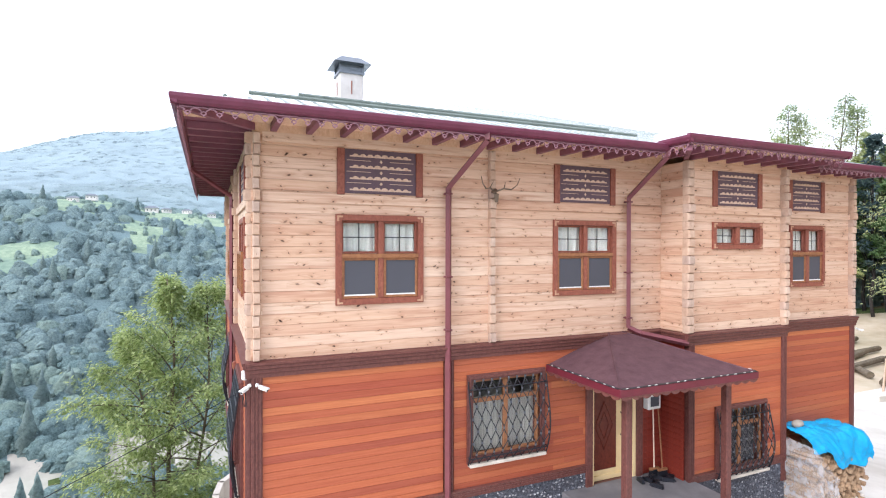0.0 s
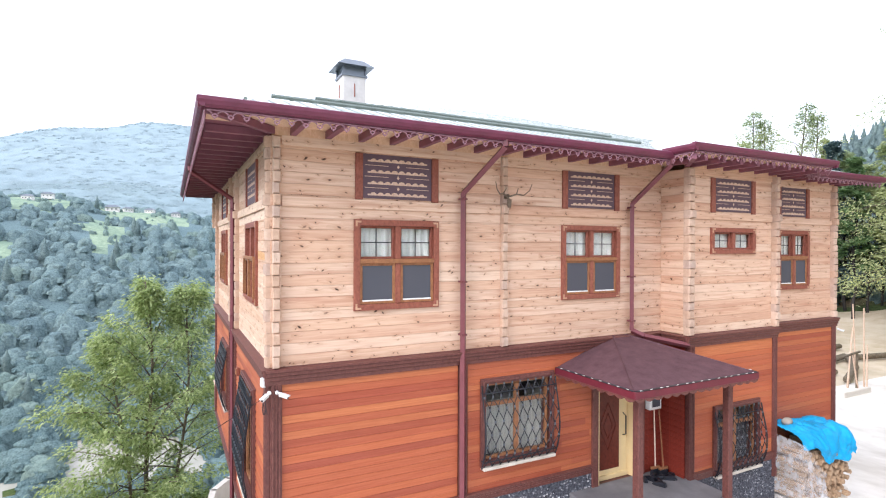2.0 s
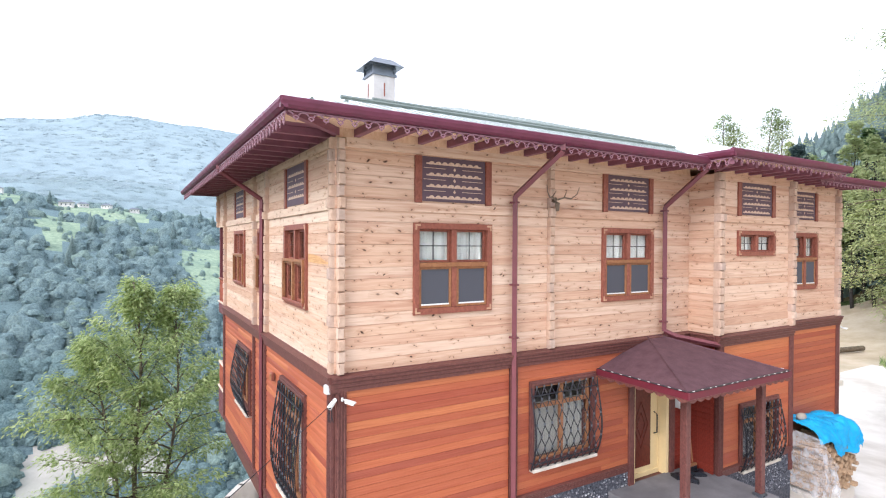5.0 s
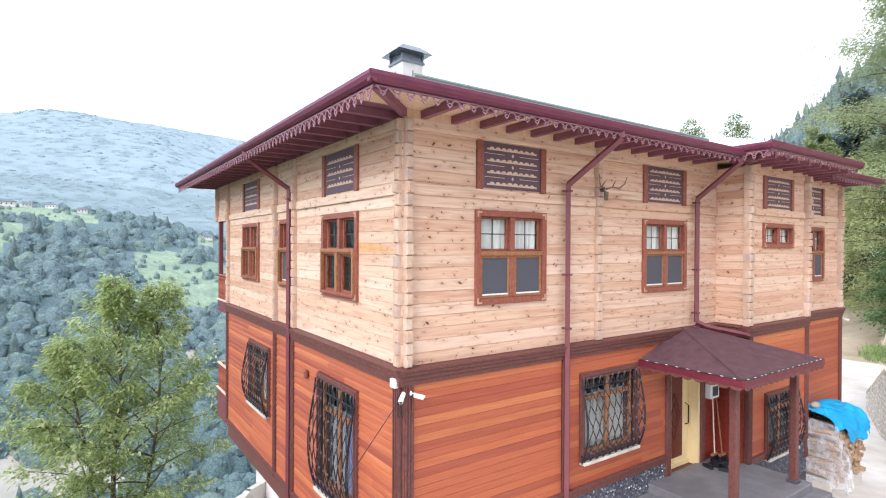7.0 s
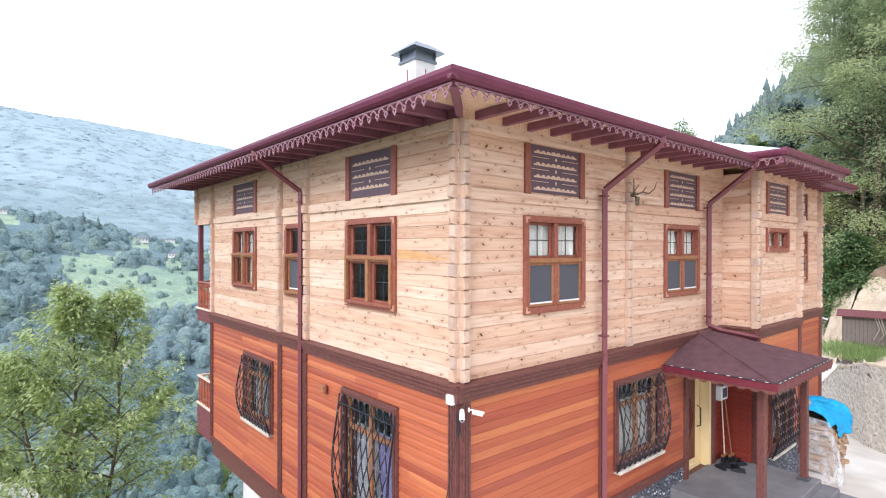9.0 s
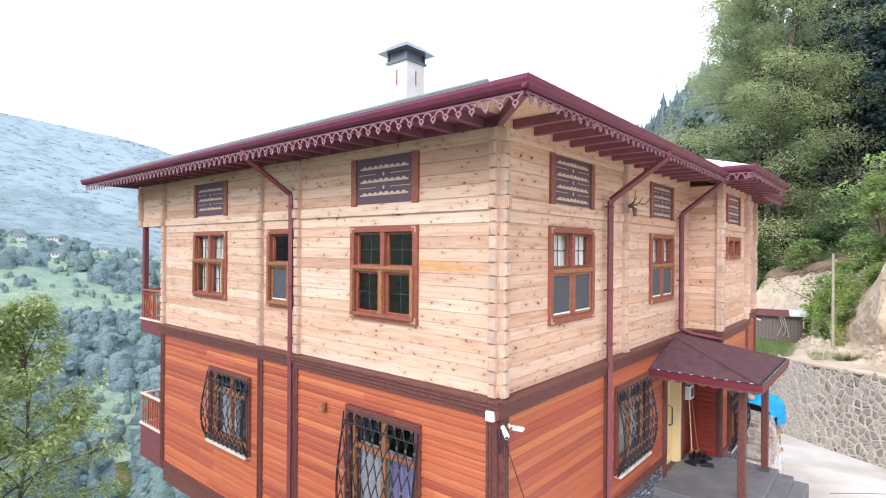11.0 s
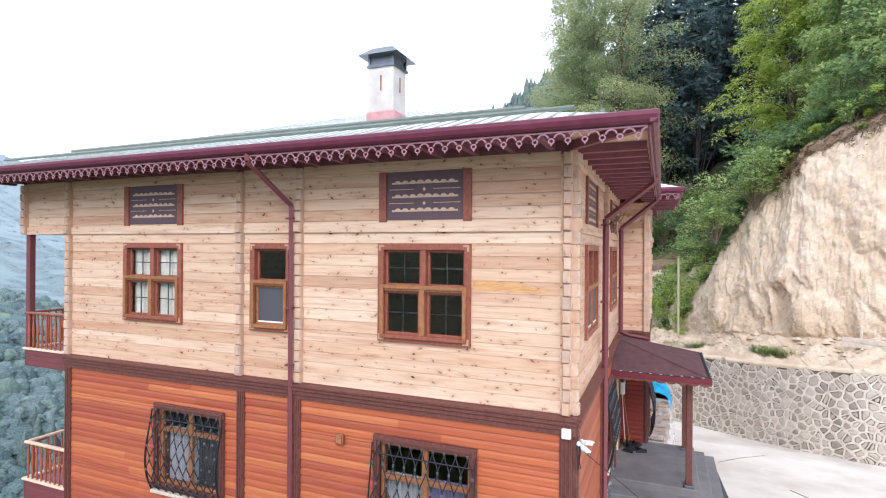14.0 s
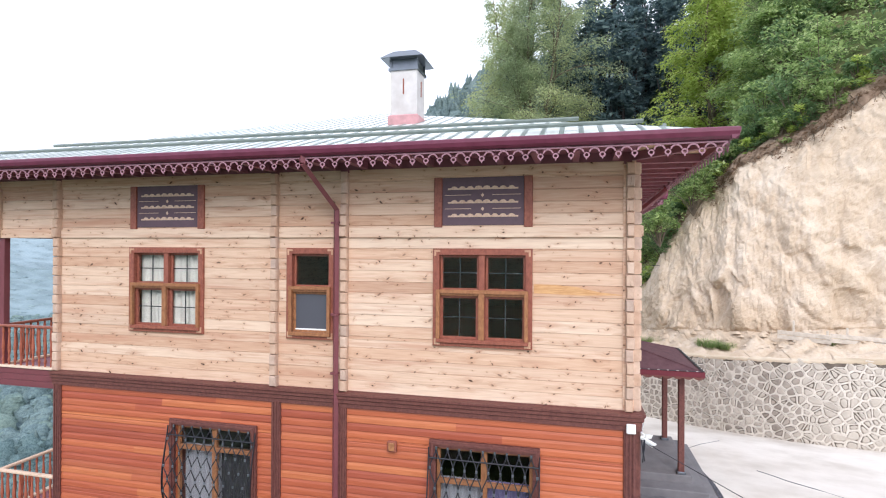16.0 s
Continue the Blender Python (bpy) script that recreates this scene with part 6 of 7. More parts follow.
def wood_belt(name, count, r0, r1, az0, az1, size, mat, label, seed, conifer=False, small=False, lumps=0):
    b = Build()
    rg = random.Random(seed)
    for _ in range(count):
        az = radians(rg.uniform(az0, az1))
        r = math.sqrt(rg.uniform(r0 * r0, r1 * r1)) if r1 / r0 < 2.2 else r0 * (r1 / r0) ** rg.uniform(0, 1)
        x, y = -3 + r * math.sin(az), -4 + r * math.cos(az)
        if clear_land(x, y) != small:
            continue
        s = rg.uniform(*size)
        if conifer:
            crown_blob(b, x, y, land(x, y) - 1, s * 0.9, s * rg.uniform(2.6, 3.6), rg, 5, True)
        else:
            crown_blob(b, x, y, land(x, y) - s * (0.2 if small else 0.75), s, s * rg.uniform(1.35, 2.1), rg, 3 if small else lumps or (10 if r < 200 else 7 if r < 340 else 5), far=r > 520)
    single(name, b, mat, label, "woods", kind="stuff", smooth=True)


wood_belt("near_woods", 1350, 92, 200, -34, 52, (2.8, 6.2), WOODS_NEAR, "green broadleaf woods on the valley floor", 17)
wood_belt("hazed_valley_woods", 2700, 200, 520, -34, 52, (3.0, 6.6), WOODS, "broadleaf woods on the slope across the valley, tinted blue-green for haze", 3)
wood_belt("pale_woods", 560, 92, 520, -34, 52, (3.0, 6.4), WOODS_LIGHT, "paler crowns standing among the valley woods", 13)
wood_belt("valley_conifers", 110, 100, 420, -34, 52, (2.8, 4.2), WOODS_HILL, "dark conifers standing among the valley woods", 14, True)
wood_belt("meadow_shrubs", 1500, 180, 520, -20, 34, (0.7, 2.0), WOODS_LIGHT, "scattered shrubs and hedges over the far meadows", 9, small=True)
wood_belt("middle_woods", 4200, 520, 860, -36, 56, (3.6, 6.6), WOODS_MID, "woods half-way up the far ridge, greyed for haze", 19)
wood_belt("hazed_distant_woods", 9500, 800, 1750, -36, 56, (4.0, 7.5), WOODS_FAR, "woods on the far ridge, paled and blued for haze", 5)
wood_belt("hill_woods", 560, 74, 310, 57, 112, (2.2, 3.6), WOODS_HILL, "dark conifers scattered over the near ridge", 6, True)
wood_belt("ridge_woods", 900, 112, 310, 57, 112, (2.6, 5.0), WOODS_HILL, "green mixed woods on the near ridge", 7, lumps=4)

# ---- balconies at the far end ----


def baluster_mesh(h):
    prof = [(0.0, 0.018), (0.08, 0.018), (0.12, 0.026), (0.2, 0.015), (0.45, 0.027), (0.6, 0.022), (0.82, 0.014), (0.88, 0.024), (0.93, 0.018), (1.0, 0.018)]
    n = 8
    v = [(r * math.cos(2 * math.pi * k / n), r * math.sin(2 * math.pi * k / n), t * h) for t, r in prof for k in range(n)]
    f = [(i * n + k, i * n + (k + 1) % n, (i + 1) * n + (k + 1) % n, (i + 1) * n + k) for i in range(len(prof) - 1) for k in range(n)]
    return Build().add(v, f).mesh("baluster", BALUSTER)


def balcony(z, top, skirt, label, post):
    b = thing("balcony", label, "balcony", "balconies")
    part("floor", Build().box(0.02, 9.84, z - 0.12, 13.8, 11.12, z, c=0.01), PLUM_DARK, b)
    rows = max(2, round((z - skirt) / 0.13))
    for i in range(rows):
        a = skirt + (z - skirt) * i / rows
        c = skirt + (z - skirt) * (i + 1) / rows
        part("skirt_board", Build().box(-0.02, 9.84, a + 0.004, 0.01, 11.14, c, c=0.006), PIPE, b)
        part("skirt_board", Build().box(-0.02, 11.12, a + 0.004, 13.8, 11.15, c, c=0.006), PIPE, b)
    part("coping", Build().box(-0.05, 9.84, z, 0.06, 11.18, z + 0.04, c=0.006).box(0.06, 11.07, z, 13.8, 11.18, z + 0.04, c=0.006), LATTICE_HOLE, b)
    part("handrail", Build().box(-0.03, 9.84, top - 0.05, 0.05, 11.15, top, c=0.012), CASING if post else FRET, b)
    part("handrail", Build().box(0.05, 11.07, top - 0.05, 13.8, 11.15, top, c=0.012), CASING if post else FRET, b)
    me = baluster_mesh(top - z - 0.09)
    for i in range(9):
        part("baluster", me, None, b, m=pose(0.01, 9.93 + i * 0.14, z + 0.04))
    for i in range(44):
        part("baluster", me, None, b, m=pose(0.15 + i * 0.14, 11.11, z + 0.04))
    if post:
        part("post", Build().box(0.0, 11.04, z, 0.12, 11.16, 5.8, c=0.01), PIPE, b)
    return b


balcony(3.42, 4.2, 3.08, "timber balcony with turned orange balusters under the eaves", True)
balcony(0.72, 1.52, -0.12, "ground-floor timber balcony with turned balusters and pale coping", False)
part("low_beam", Build().box(0.02, 9.7, -0.15, 13.8, 9.9, 0.05), TRIM, house)

# ---- small things on the walls ----


def security_camera(m, label):
    c = thing("security_camera", label, "security camera", "security cameras", m=m)
    part("base", Build().tube([(0, 0, 0), (0, -0.03, 0)], 0.045, 12), WHITE, c)
    part("arm", Build().tube([(0, -0.03, 0), (0, -0.09, 0.0), (0, -0.12, -0.03)], 0.014, 8), WHITE, c)
    part("barrel", Build().tube([(0, -0.08, -0.04), (0, -0.28, -0.09)], 0.042, 14), WHITE, c)
    part("hood", Build().add([(-0.05, -0.08, -0.02), (0.05, -0.08, -0.02), (0.05, -0.31, -0.07), (-0.05, -0.31, -0.07), (-0.045, -0.08, 0.005), (0.045, -0.08, 0.005), (0.045, -0.31, -0.045), (-0.045, -0.31, -0.045)], [(3, 2, 1, 0), (4, 5, 6, 7), (0, 1, 5, 4), (1, 2, 6, 5), (2, 3, 7, 6), (3, 0, 4, 7)]), WHITE, c)
    part("lens", Build().tube([(0, -0.278, -0.0895), (0, -0.286, -0.0915)], 0.03, 12), IRON, c)
    return c


security_camera(pose(0.05, -0.12, 3.1, 0, 0, 50) @ Matrix.Scale(0.66, 4), "white bullet security camera on the house corner")
security_camera(pose(-0.04, -0.1, 3.1, 0, 0, -42) @ Matrix.Scale(0.66, 4), "white bullet security camera on the house corner")
security_camera(pose(14.05, -0.4, 3.12, 0, 0, 60) @ Matrix.Scale(0.55, 4), "white bullet security camera at the house's far end")
jb = thing("junction_box", "small white square junction box on the corner board", "junction box")
part("case", Build().box(-0.14, -0.02, 3.16, -0.07, 0.1, 3.29, c=0.012), WHITE, jb)
part("lid", Build().box(-0.146, -0.012, 3.17, -0.139, 0.092, 3.28, c=0.004), WHITE, jb)
for k, (x, y) in enumerate(((-0.105, -0.125), (-0.125, -0.1), (-0.09, -0.13), (-0.13, -0.115))):
    pts = [(x + 0.012 * math.sin(j * 1.7 + k), y + 0.012 * math.cos(j * 1.3 + 2 * k), 2.8 + 0.1 * j) for j in range(4)]
    single("cable", Build().tube(pts, 0.006, 5), IRON, "thin cable clipped down the house corner", "cable", "corner cables")
wire = [(-0.15 - 0.72 * s, -0.18 - 0.68 * s, 3.05 - 0.13 * s + 0.0012 * (s - 8) ** 2 - 0.077) for s in [j * 0.8 for j in range(22)]]
single("overhead_wire", Build().tube(wire, 0.005, 5), IRON, "thin dark wire slung away from the house corner", "wire")

lampb = thing("bulkhead_lamp", "small square brown wall lamp", "wall lamp")
part("body", Build().box(-0.13, 3.34, 2.6, -0.07, 3.48, 2.76, c=0.01), CASING, lampb)
part("cover", Build().box(-0.145, 3.365, 2.62, -0.128, 3.455, 2.74, c=0.006), SASH, lampb)

ant = thing("antler_trophy", "pale forked antlers on a small skull plaque", "antlers")
HORN = make_mineral("old_horn", [(0.3, (96, 82, 70)), (0.7, (150, 134, 118))], 8.0, 0.7, 0.4, 0.01)
part("skull", Build().tube([(4.0, -0.12, 6.1), (4.0, -0.2, 6.03), (4.0, -0.2, 5.9)], 0.06, 8, 0.03), HORN, ant, smooth=True)
for sgn in (-1, 1):
    main = [(4.0 + sgn * 0.03, -0.17, 6.1), (4.0 + sgn * 0.14, -0.22, 6.14), (4.0 + sgn * 0.25, -0.28, 6.12), (4.0 + sgn * 0.34, -0.33, 6.2), (4.0 + sgn * 0.38, -0.35, 6.32)]
    a = Build().tube(main, 0.018, 6, 0.007)
    a.tube([main[1], (4.0 + sgn * 0.12, -0.3, 6.24)], 0.012, 5, 0.005)
    part("antler", a, HORN, ant, smooth=True)

# a streak of bare orange heartwood on one log of the side wall
streak = Build().prism([(1.34, 5.0), (0.7, 4.985), (0.1, 5.0), (0.45, 5.035), (0.75, 5.1), (1.05, 5.125), (1.34, 5.13)], -0.0045, 0.004, "x")
part("heartwood_streak", streak, make_wood("orange_heartwood", (180, 130, 84), (216, 174, 126), 0.6, 9.0, 3.0), upper_wall)

# ---- porch clutter ----


def shoe(x, y, ang):
    s = thing("shoe", "worn black shoe lying by the door", "shoe", "shoes by the door", m=pose(x, y, DECK, 0, 0, ang))
    part("sole", Build().prism([(-0.13, -0.035), (-0.05, -0.042), (0.08, -0.048), (0.135, -0.025), (0.14, 0.02), (0.08, 0.046), (-0.05, 0.034), (-0.13, 0.032)], 0.0, 0.022, "z"), IRON, s)
    up = Build().add([(-0.125, -0.032, 0.02), (0.13, -0.03, 0.02), (0.135, 0.02, 0.02), (-0.125, 0.03, 0.02), (-0.12, -0.026, 0.085), (0.02, -0.03, 0.085), (0.02, 0.026, 0.085), (-0.12, 0.024, 0.085), (0.11, -0.02, 0.05), (0.115, 0.016, 0.05)], [(0, 1, 8, 5, 4), (3, 7, 6, 9, 2), (1, 2, 9, 8), (5, 8, 9, 6), (0, 4, 7, 3), (4, 5, 6, 7)])
    part("upper", up, IRON, s, "black leather upper")


for x, y, a in ((7.2, -0.3, 70), (7.34, -0.34, 95), (7.52, -0.3, 20), (7.6, -0.42, 140), (7.42, -0.5, 60), (7.72, -0.52, -30), (7.86, -0.42, 15), (7.3, -0.62, 110)):
    shoe(x, y, a)
for i, x in enumerate((7.66, 7.78)):
    br = thing("broom", "long-handled yard broom leaning in the porch corner", "broom", "tools in the porch corner")
    part("handle", Build().tube([(x, -0.2 - 0.1 * i, DECK + 0.16), (x + 0.05, -0.11, DECK + 1.55)], 0.014, 7), SASH if i else LATTICE_HOLE, br)
    hx, hy = x, -0.2 - 0.1 * i
    part("head", Build().box(hx - 0.12, hy - 0.03, DECK + 0.12, hx + 0.12, hy + 0.03, DECK + 0.17, c=0.008), SASH, br)
    part("bristles", Build().add([(hx - 0.12, hy - 0.035, DECK), (hx + 0.12, hy - 0.035, DECK), (hx + 0.12, hy + 0.035, DECK), (hx - 0.12, hy + 0.035, DECK), (hx - 0.11, hy - 0.02, DECK + 0.13), (hx + 0.11, hy - 0.02, DECK + 0.13), (hx + 0.11, hy + 0.02, DECK + 0.13), (hx - 0.11, hy + 0.02, DECK + 0.13)], [(3, 2, 1, 0), (4, 5, 6, 7), (0, 1, 5, 4), (1, 2, 6, 5), (2, 3, 7, 6), (3, 0, 4, 7)]), IRON, br)
# pale clips and a dark drip strip along the canopy's edge
part("drip_strip", Build().box(CX0 + 0.02, CY - 0.034, 2.951, CX1 - 0.02, CY + 0.03, 2.957).box(CX1 - 0.03, CY + 0.03, 2.951, CX1 + 0.034, -0.78, 2.957).box(CX0 - 0.034, CY + 0.03, 2.951, CX0 + 0.03, -0.1, 2.957), IRON, canopy)
CLIP = Build().box(-0.024, -0.006, 0.0, 0.024, 0.006, 0.01, c=0.002).mesh("edge_clip", WHITE)
for i in range(15):
    part("edge_clip", CLIP, None, canopy, m=pose(CX0 + 0.12 + i * 0.2 + rng.uniform(-0.05, 0.05), CY - 0.022, 2.956, 0, 0, rng.uniform(-4, 4)))
for i in range(6):
    part("edge_clip", CLIP, None, canopy, m=pose(CX1 + 0.02, CY + 0.14 + i * 0.2, 2.956, 0, 0, 90))
for i in range(9):
    part("edge_clip", CLIP, None, canopy, m=pose(CX0 - 0.02, CY + 0.14 + i * 0.2, 2.956, 0, 0, 90))
for a, b in ((ap[0], (CX0, CY, 2.93)), (ap[1], (CX1, CY, 2.93))):
    a, b = Vector(a), Vector(b)
    part("hip_cap", Build().tube([a + Vector((0, 0, 0.0)), b], 0.022, 5), SHINGLE, canopy)

# ---- firewood under a blue sheet ----
pile = thing("firewood_stack", "stacked split firewood on a concrete base against the house", "firewood")
part("base", Build().box(11.0, -1.2, -1.4, 12.95, -0.36, -0.42, c=0.03), CONCRETE, pile)
rg = random.Random(77)
FIRE = [Build().prism([(0.0, 0.0), (0.115, 0.01), (0.105, 0.075), (0.045, 0.1)], -0.42, 0.42).mesh("log_split", FIREWOOD), Build().prism([(0.0, 0.01), (0.07, 0.0), (0.11, 0.05), (0.06, 0.1), (0.01, 0.08)], -0.4, 0.43).mesh("log_split", FIREWOOD)]
for row in range(13):
    for col in range(18):
        x = 11.08 + col * 0.1 + rg.uniform(-0.02, 0.02)
        z = -0.42 + row * 0.088
        if z > 0.84 - 0.12 * (col / 18):
            continue
        part("split_log", FIRE[(row + col) % 2], None, pile, m=pose(x, -0.8 + rg.uniform(-0.12, 0.06), z + rg.uniform(-0.02, 0.02), 0, rg.uniform(-180, 180), rg.uniform(-9, 9) if col > 1 else 0))


def sheet(name, mat, label, fn, nu, nv):
    single(name, Build().grid(nu, nv, fn), mat, label, name.replace("_", " "), smooth=True)


def tarp_pt(u, v):
    x = 10.97 + 2.1 * (u - 0.25 * max(0.0, u - 0.8) ** 1.2)
    topz = 1.04 + 0.04 * math.sin(u * 7.0) - 0.75 * max(0.0, u - 0.8) ** 1.4 * 2.2
    drop = 0.14 + 0.42 * smooth(0.1, 0.45, u) - 0.12 * smooth(0.6, 1.0, u) + 0.05 * math.sin(u * 19)
    s = v * (0.86 + drop)
    w = 0.085 * noise.fractal(Vector((u * 6, v * 4.5, 2.0)), 0.8, 2.0, 5) + 0.05 * abs(noise.noise(Vector((u * 17 + v * 9, v * 12 - u * 6, 4.0)))) + 0.035 * abs(noise.noise(Vector((u * 25 - v * 19, v * 23 + u * 11, 7.0))))
    w *= 0.7
    k = smooth(0.6, 1.15, s)
    y = -0.34 - min(s, 0.86) - 0.1 * k - 0.12 * max(0, s - 0.9)
    z = topz + 0.1 * math.sin(min(s, 0.86) * 3.6) - max(0.0, s - 0.8) * 0.97 - 0.05 * k
    return (x + 0.05 * noise.noise(Vector((u * 5, v * 7, 8.0))), y - w * (0.3 + 0.7 * k), z + w * (1 - k))


sheet("tarpaulin", TARP, "crumpled bright blue tarpaulin draped over the firewood", tarp_pt, 60, 50)


def film_pt(u, v):
    w = 0.1 * noise.fractal(Vector((u * 7, v * 4, 7)), 0.9, 2.0, 5)
    if u < 0.45:
        x, y, top = 10.92 - 0.05 * v, -0.45 - 1.95 * u, 1.04 - 0.25 * u
    else:
        x, y, top = 10.95 + 1.5 * (u - 0.45) * (1 - 0.2 * v), -1.33 - 0.16 * v, 0.93 - 1.5 * (u - 0.45)
    return (x + (w * 0.5 if u < 0.45 else 0), y - (w if u >= 0.45 else 0), top - 1.45 * v * (1 - 0.3 * max(0, u - 0.45)))


sheet("plastic_sheet", PLASTIC, "clear crumpled plastic sheet hanging over the firewood", film_pt, 26, 30)
bo = Build()
bo.grid(14, 9, lambda u, v: (11.28 + 0.15 * math.cos(6.2832 * u) * math.sin(math.pi * v) * (1 + 0.2 * math.sin(6.2832 * u + 1)), -0.75 + 0.1 * math.sin(6.2832 * u) * math.sin(math.pi * v), 1.23 - 0.09 * math.cos(math.pi * v)))
single("rock", bo, STONE, "round stone weighing down the blue tarpaulin", "stone", smooth=True)

# ---- the yard and bank ----
SHED_WOOD = make_wood("weathered_shed_plank", (104, 94, 94), (142, 130, 126), 0.8)
shed = thing("shed", "small grey shed with a low maroon metal roof", "shed", m=pose(28.8, 1.2, 0.62, 0, 0, -80) @ Matrix.Scale(0.54, 4))
for x0, y0, x1, y1 in ((-2.2, -1.3, 2.2, -1.2), (-2.2, 1.2, 2.2, 1.3), (-2.2, -1.2, -2.1, 1.2), (2.1, -1.2, 2.2, 1.2)):
    part("wall", Build().box(x0, y0, -2.2, x1, y1, 2.2), SHED_WOOD, shed)
for i in range(15):
    part("rib", Build().box(-2.15 + i * 0.3, -1.325, -1.5, -2.1 + i * 0.3, -1.3, 2.2), BARK, shed)
part("roof", Build().add([(-2.6, -1.8, 2.25), (2.6, -1.8, 2.25), (2.6, 0, 2.7), (-2.6, 0, 2.7), (-2.6, 1.8, 2.25), (2.6, 1.8, 2.25), (-2.6, -1.8, 2.18), (2.6, -1.8, 2.18), (2.6, 1.8, 2.18), (-2.6, 1.8, 2.18)], [(0, 1, 2, 3), (3, 2, 5, 4), (6, 9, 8, 7), (0, 6, 7, 1), (4, 5, 8, 9), (1, 7, 8, 5, 2), (0, 3, 4, 9, 6)]), PIPE, shed)

part("roof_panel", Build().add([(1.1, -1.9, 2.3), (2.7, -1.9, 2.3), (2.7, 0.0, 2.76), (1.1, 0.0, 2.76), (1.1, -1.9, 2.26), (2.7, -1.9, 2.26), (2.7, 0.0, 2.72), (1.1, 0.0, 2.72)], [(0, 1, 2, 3), (7, 6, 5, 4), (0, 4, 5, 1), (1, 5, 6, 2), (2, 6, 7, 3), (3, 7, 4, 0)]), ROOFING, shed, "pale metal sheet patched over the roof")
for k in range(3):
    part("hanging_cable", Build().tube([(0.2 + 0.2 * k, -1.86, 2.2), (0.5 + 0.3 * k, -1.5, 1.2 - 0.5 * k), (0.1 + 0.4 * k, -1.4, 0.2)], 0.03, 5), SILL, shed)
mound = Build().grid(40, 40, lambda u, v: (26.4 + 5.4 * u, -1.7 + 4.6 * v, -2.95 + 3.0 * smooth(0, 0.55, 1 - 2 * math.hypot(u - 0.5, (v - 0.48) * 0.95)) + 0.18 * noise.fractal(Vector((u * 9, v * 9, 1.0)), 1.0, 2.0, 4)))
single("mound", mound, GROUND, "weedy earth mound carrying the shed", "mound", kind="structure", smooth=True)
pole = thing("utility_pole", "weathered wooden pole carrying a cable on the bank", "pole")
part("post", Build().tube([(22.0, -1.83, 0.9), (22.02, -1.82, 5.2)], 0.06, 8, 0.05), PALE_POLE, pole)
part("insulator", Build().tube([(22.0, -1.87, 4.9), (22.0, -1.96, 4.95)], 0.03, 7), SILL, pole)
single("wire", Build().tube([(22.0, -1.9, 4.95), (21.4, -5, 4.85), (20.8, -8.5, 5.1)], 0.01, 4), IRON, "cable running from the wooden pole", "wire")

fence = thing("plank_barrier", "pale rough planks nailed to short stakes above the wall", "barrier")
pp = [Vector((15.6, -6.9, 2.15)), Vector((14.9, -8.4, 2.2)), Vector((14.4, -10.4, 2.3))]
for i in range(2):
    a, b = pp[i], pp[i + 1]
    d = (b - a)
    ang = math.degrees(math.atan2(d.y, d.x))
    for k, z in enumerate((0.12, 0.3)):
        part("plank", Build().box(0, -0.02, z, d.length * 1.03, 0.02, z + 0.15, c=0.005), SILL, fence, m=pose(a.x, a.y, a.z - 0.03 * i, 0, 2, ang))
    part("stake", Build().box(0.5, 0.02, -0.3, 0.57, 0.07, 0.85 - 0.2 * i, c=0.008), SILL, fence, m=pose(a.x, a.y, a.z, 0, 0, ang))
    part("stake", Build().box(d.length - 0.1, 0.02, -0.3, d.length - 0.03, 0.07, 0.55, c=0.008), SILL, fence, m=pose(a.x, a.y, a.z, 0, 0, ang))

poles = [(32.5, 7.8, 0.0, 0.2, 4.9), (32.85, 7.6, 0.15, 0.1, 4.7), (31.7, 7.9, 0.8, 0.1, 3.6), (32.0, 8.0, 0.8, 0.2, 3.2), (32.9, 7.5, 0.7, 0.3, 2.6), (32.3, 7.6, -0.5, 0.1, 2.4)]
for i, (x, y, dx, dy, h) in enumerate(poles):
    single("timber_pole", Build().tube([(x, y, -2.8), (x + dx * 0.5, y + dy * 0.5, -2.8 + h * 0.5), (x + dx, y + dy, -2.8 + h)], 0.045, 6, 0.03), FRET, "long peeled pole propped up at the yard's edge", "pole", "propped poles")
rail = thing("pole_rail", "weathered pole rail on two short posts at the yard's edge", "rail")
part("rail", Build().tube([(26.5, 6.9, -0.62), (29.5, 7.3, -0.55), (32.6, 7.7, -0.5)], 0.06, 7), BARK, rail)
for x, y in ((27.0, 7.0), (32.2, 7.65)):
    part("post", Build().tube([(x, y, -2.8), (x, y, -0.5)], 0.06, 7), BARK, rail)
single("kerb", Build().box(30.5, 7.4, -3.0, 33.2, 7.9, -2.45, c=0.04), CONCRETE, "short pale concrete kerb at the yard's edge", "kerb", kind="structure")
for i, (x, y, ln, ang) in enumerate(((34, 9, 4.5, 20), (36, 12, 5.5, 8), (38, 10.5, 4, 30), (37, 13.2, 6, 14), (39, 14.5, 6.5, 5), (41, 12.4, 5, -12), (43, 16.5, 6, 18), (35.5, 10.4, 3.4, 48))):
    single("felled_log", Build().tube([(x, y, -2.5), (x + ln * math.cos(radians(ang)), y + ln * math.sin(radians(ang)), -2.48)], 0.2, 9), BARK, "felled log lying at the edge of the yard", "log", "felled logs")
crack = Build().tube([(8.1, -3.95, drive_z(8.1, 0) + 0.012), (7.6, -4.2, drive_z(7.6, 0) + 0.012), (7.2, -4.35, drive_z(7.2, 0) + 0.012), (6.6, -4.75, drive_z(6.6, 0) + 0.012), (5.8, -5.3, 0.142)], 0.014, 4)
crack.tube([(10.35, -2.6, drive_z(10.35, 0) + 0.012), (11.5, -3.3, drive_z(11.5, 0) + 0.012), (12.5, -4.1, drive_z(12.5, 0) + 0.012)], 0.01, 4)
single("crack", crack, PEBBLE, "dark crack across the concrete drive", "crack", kind="structure")
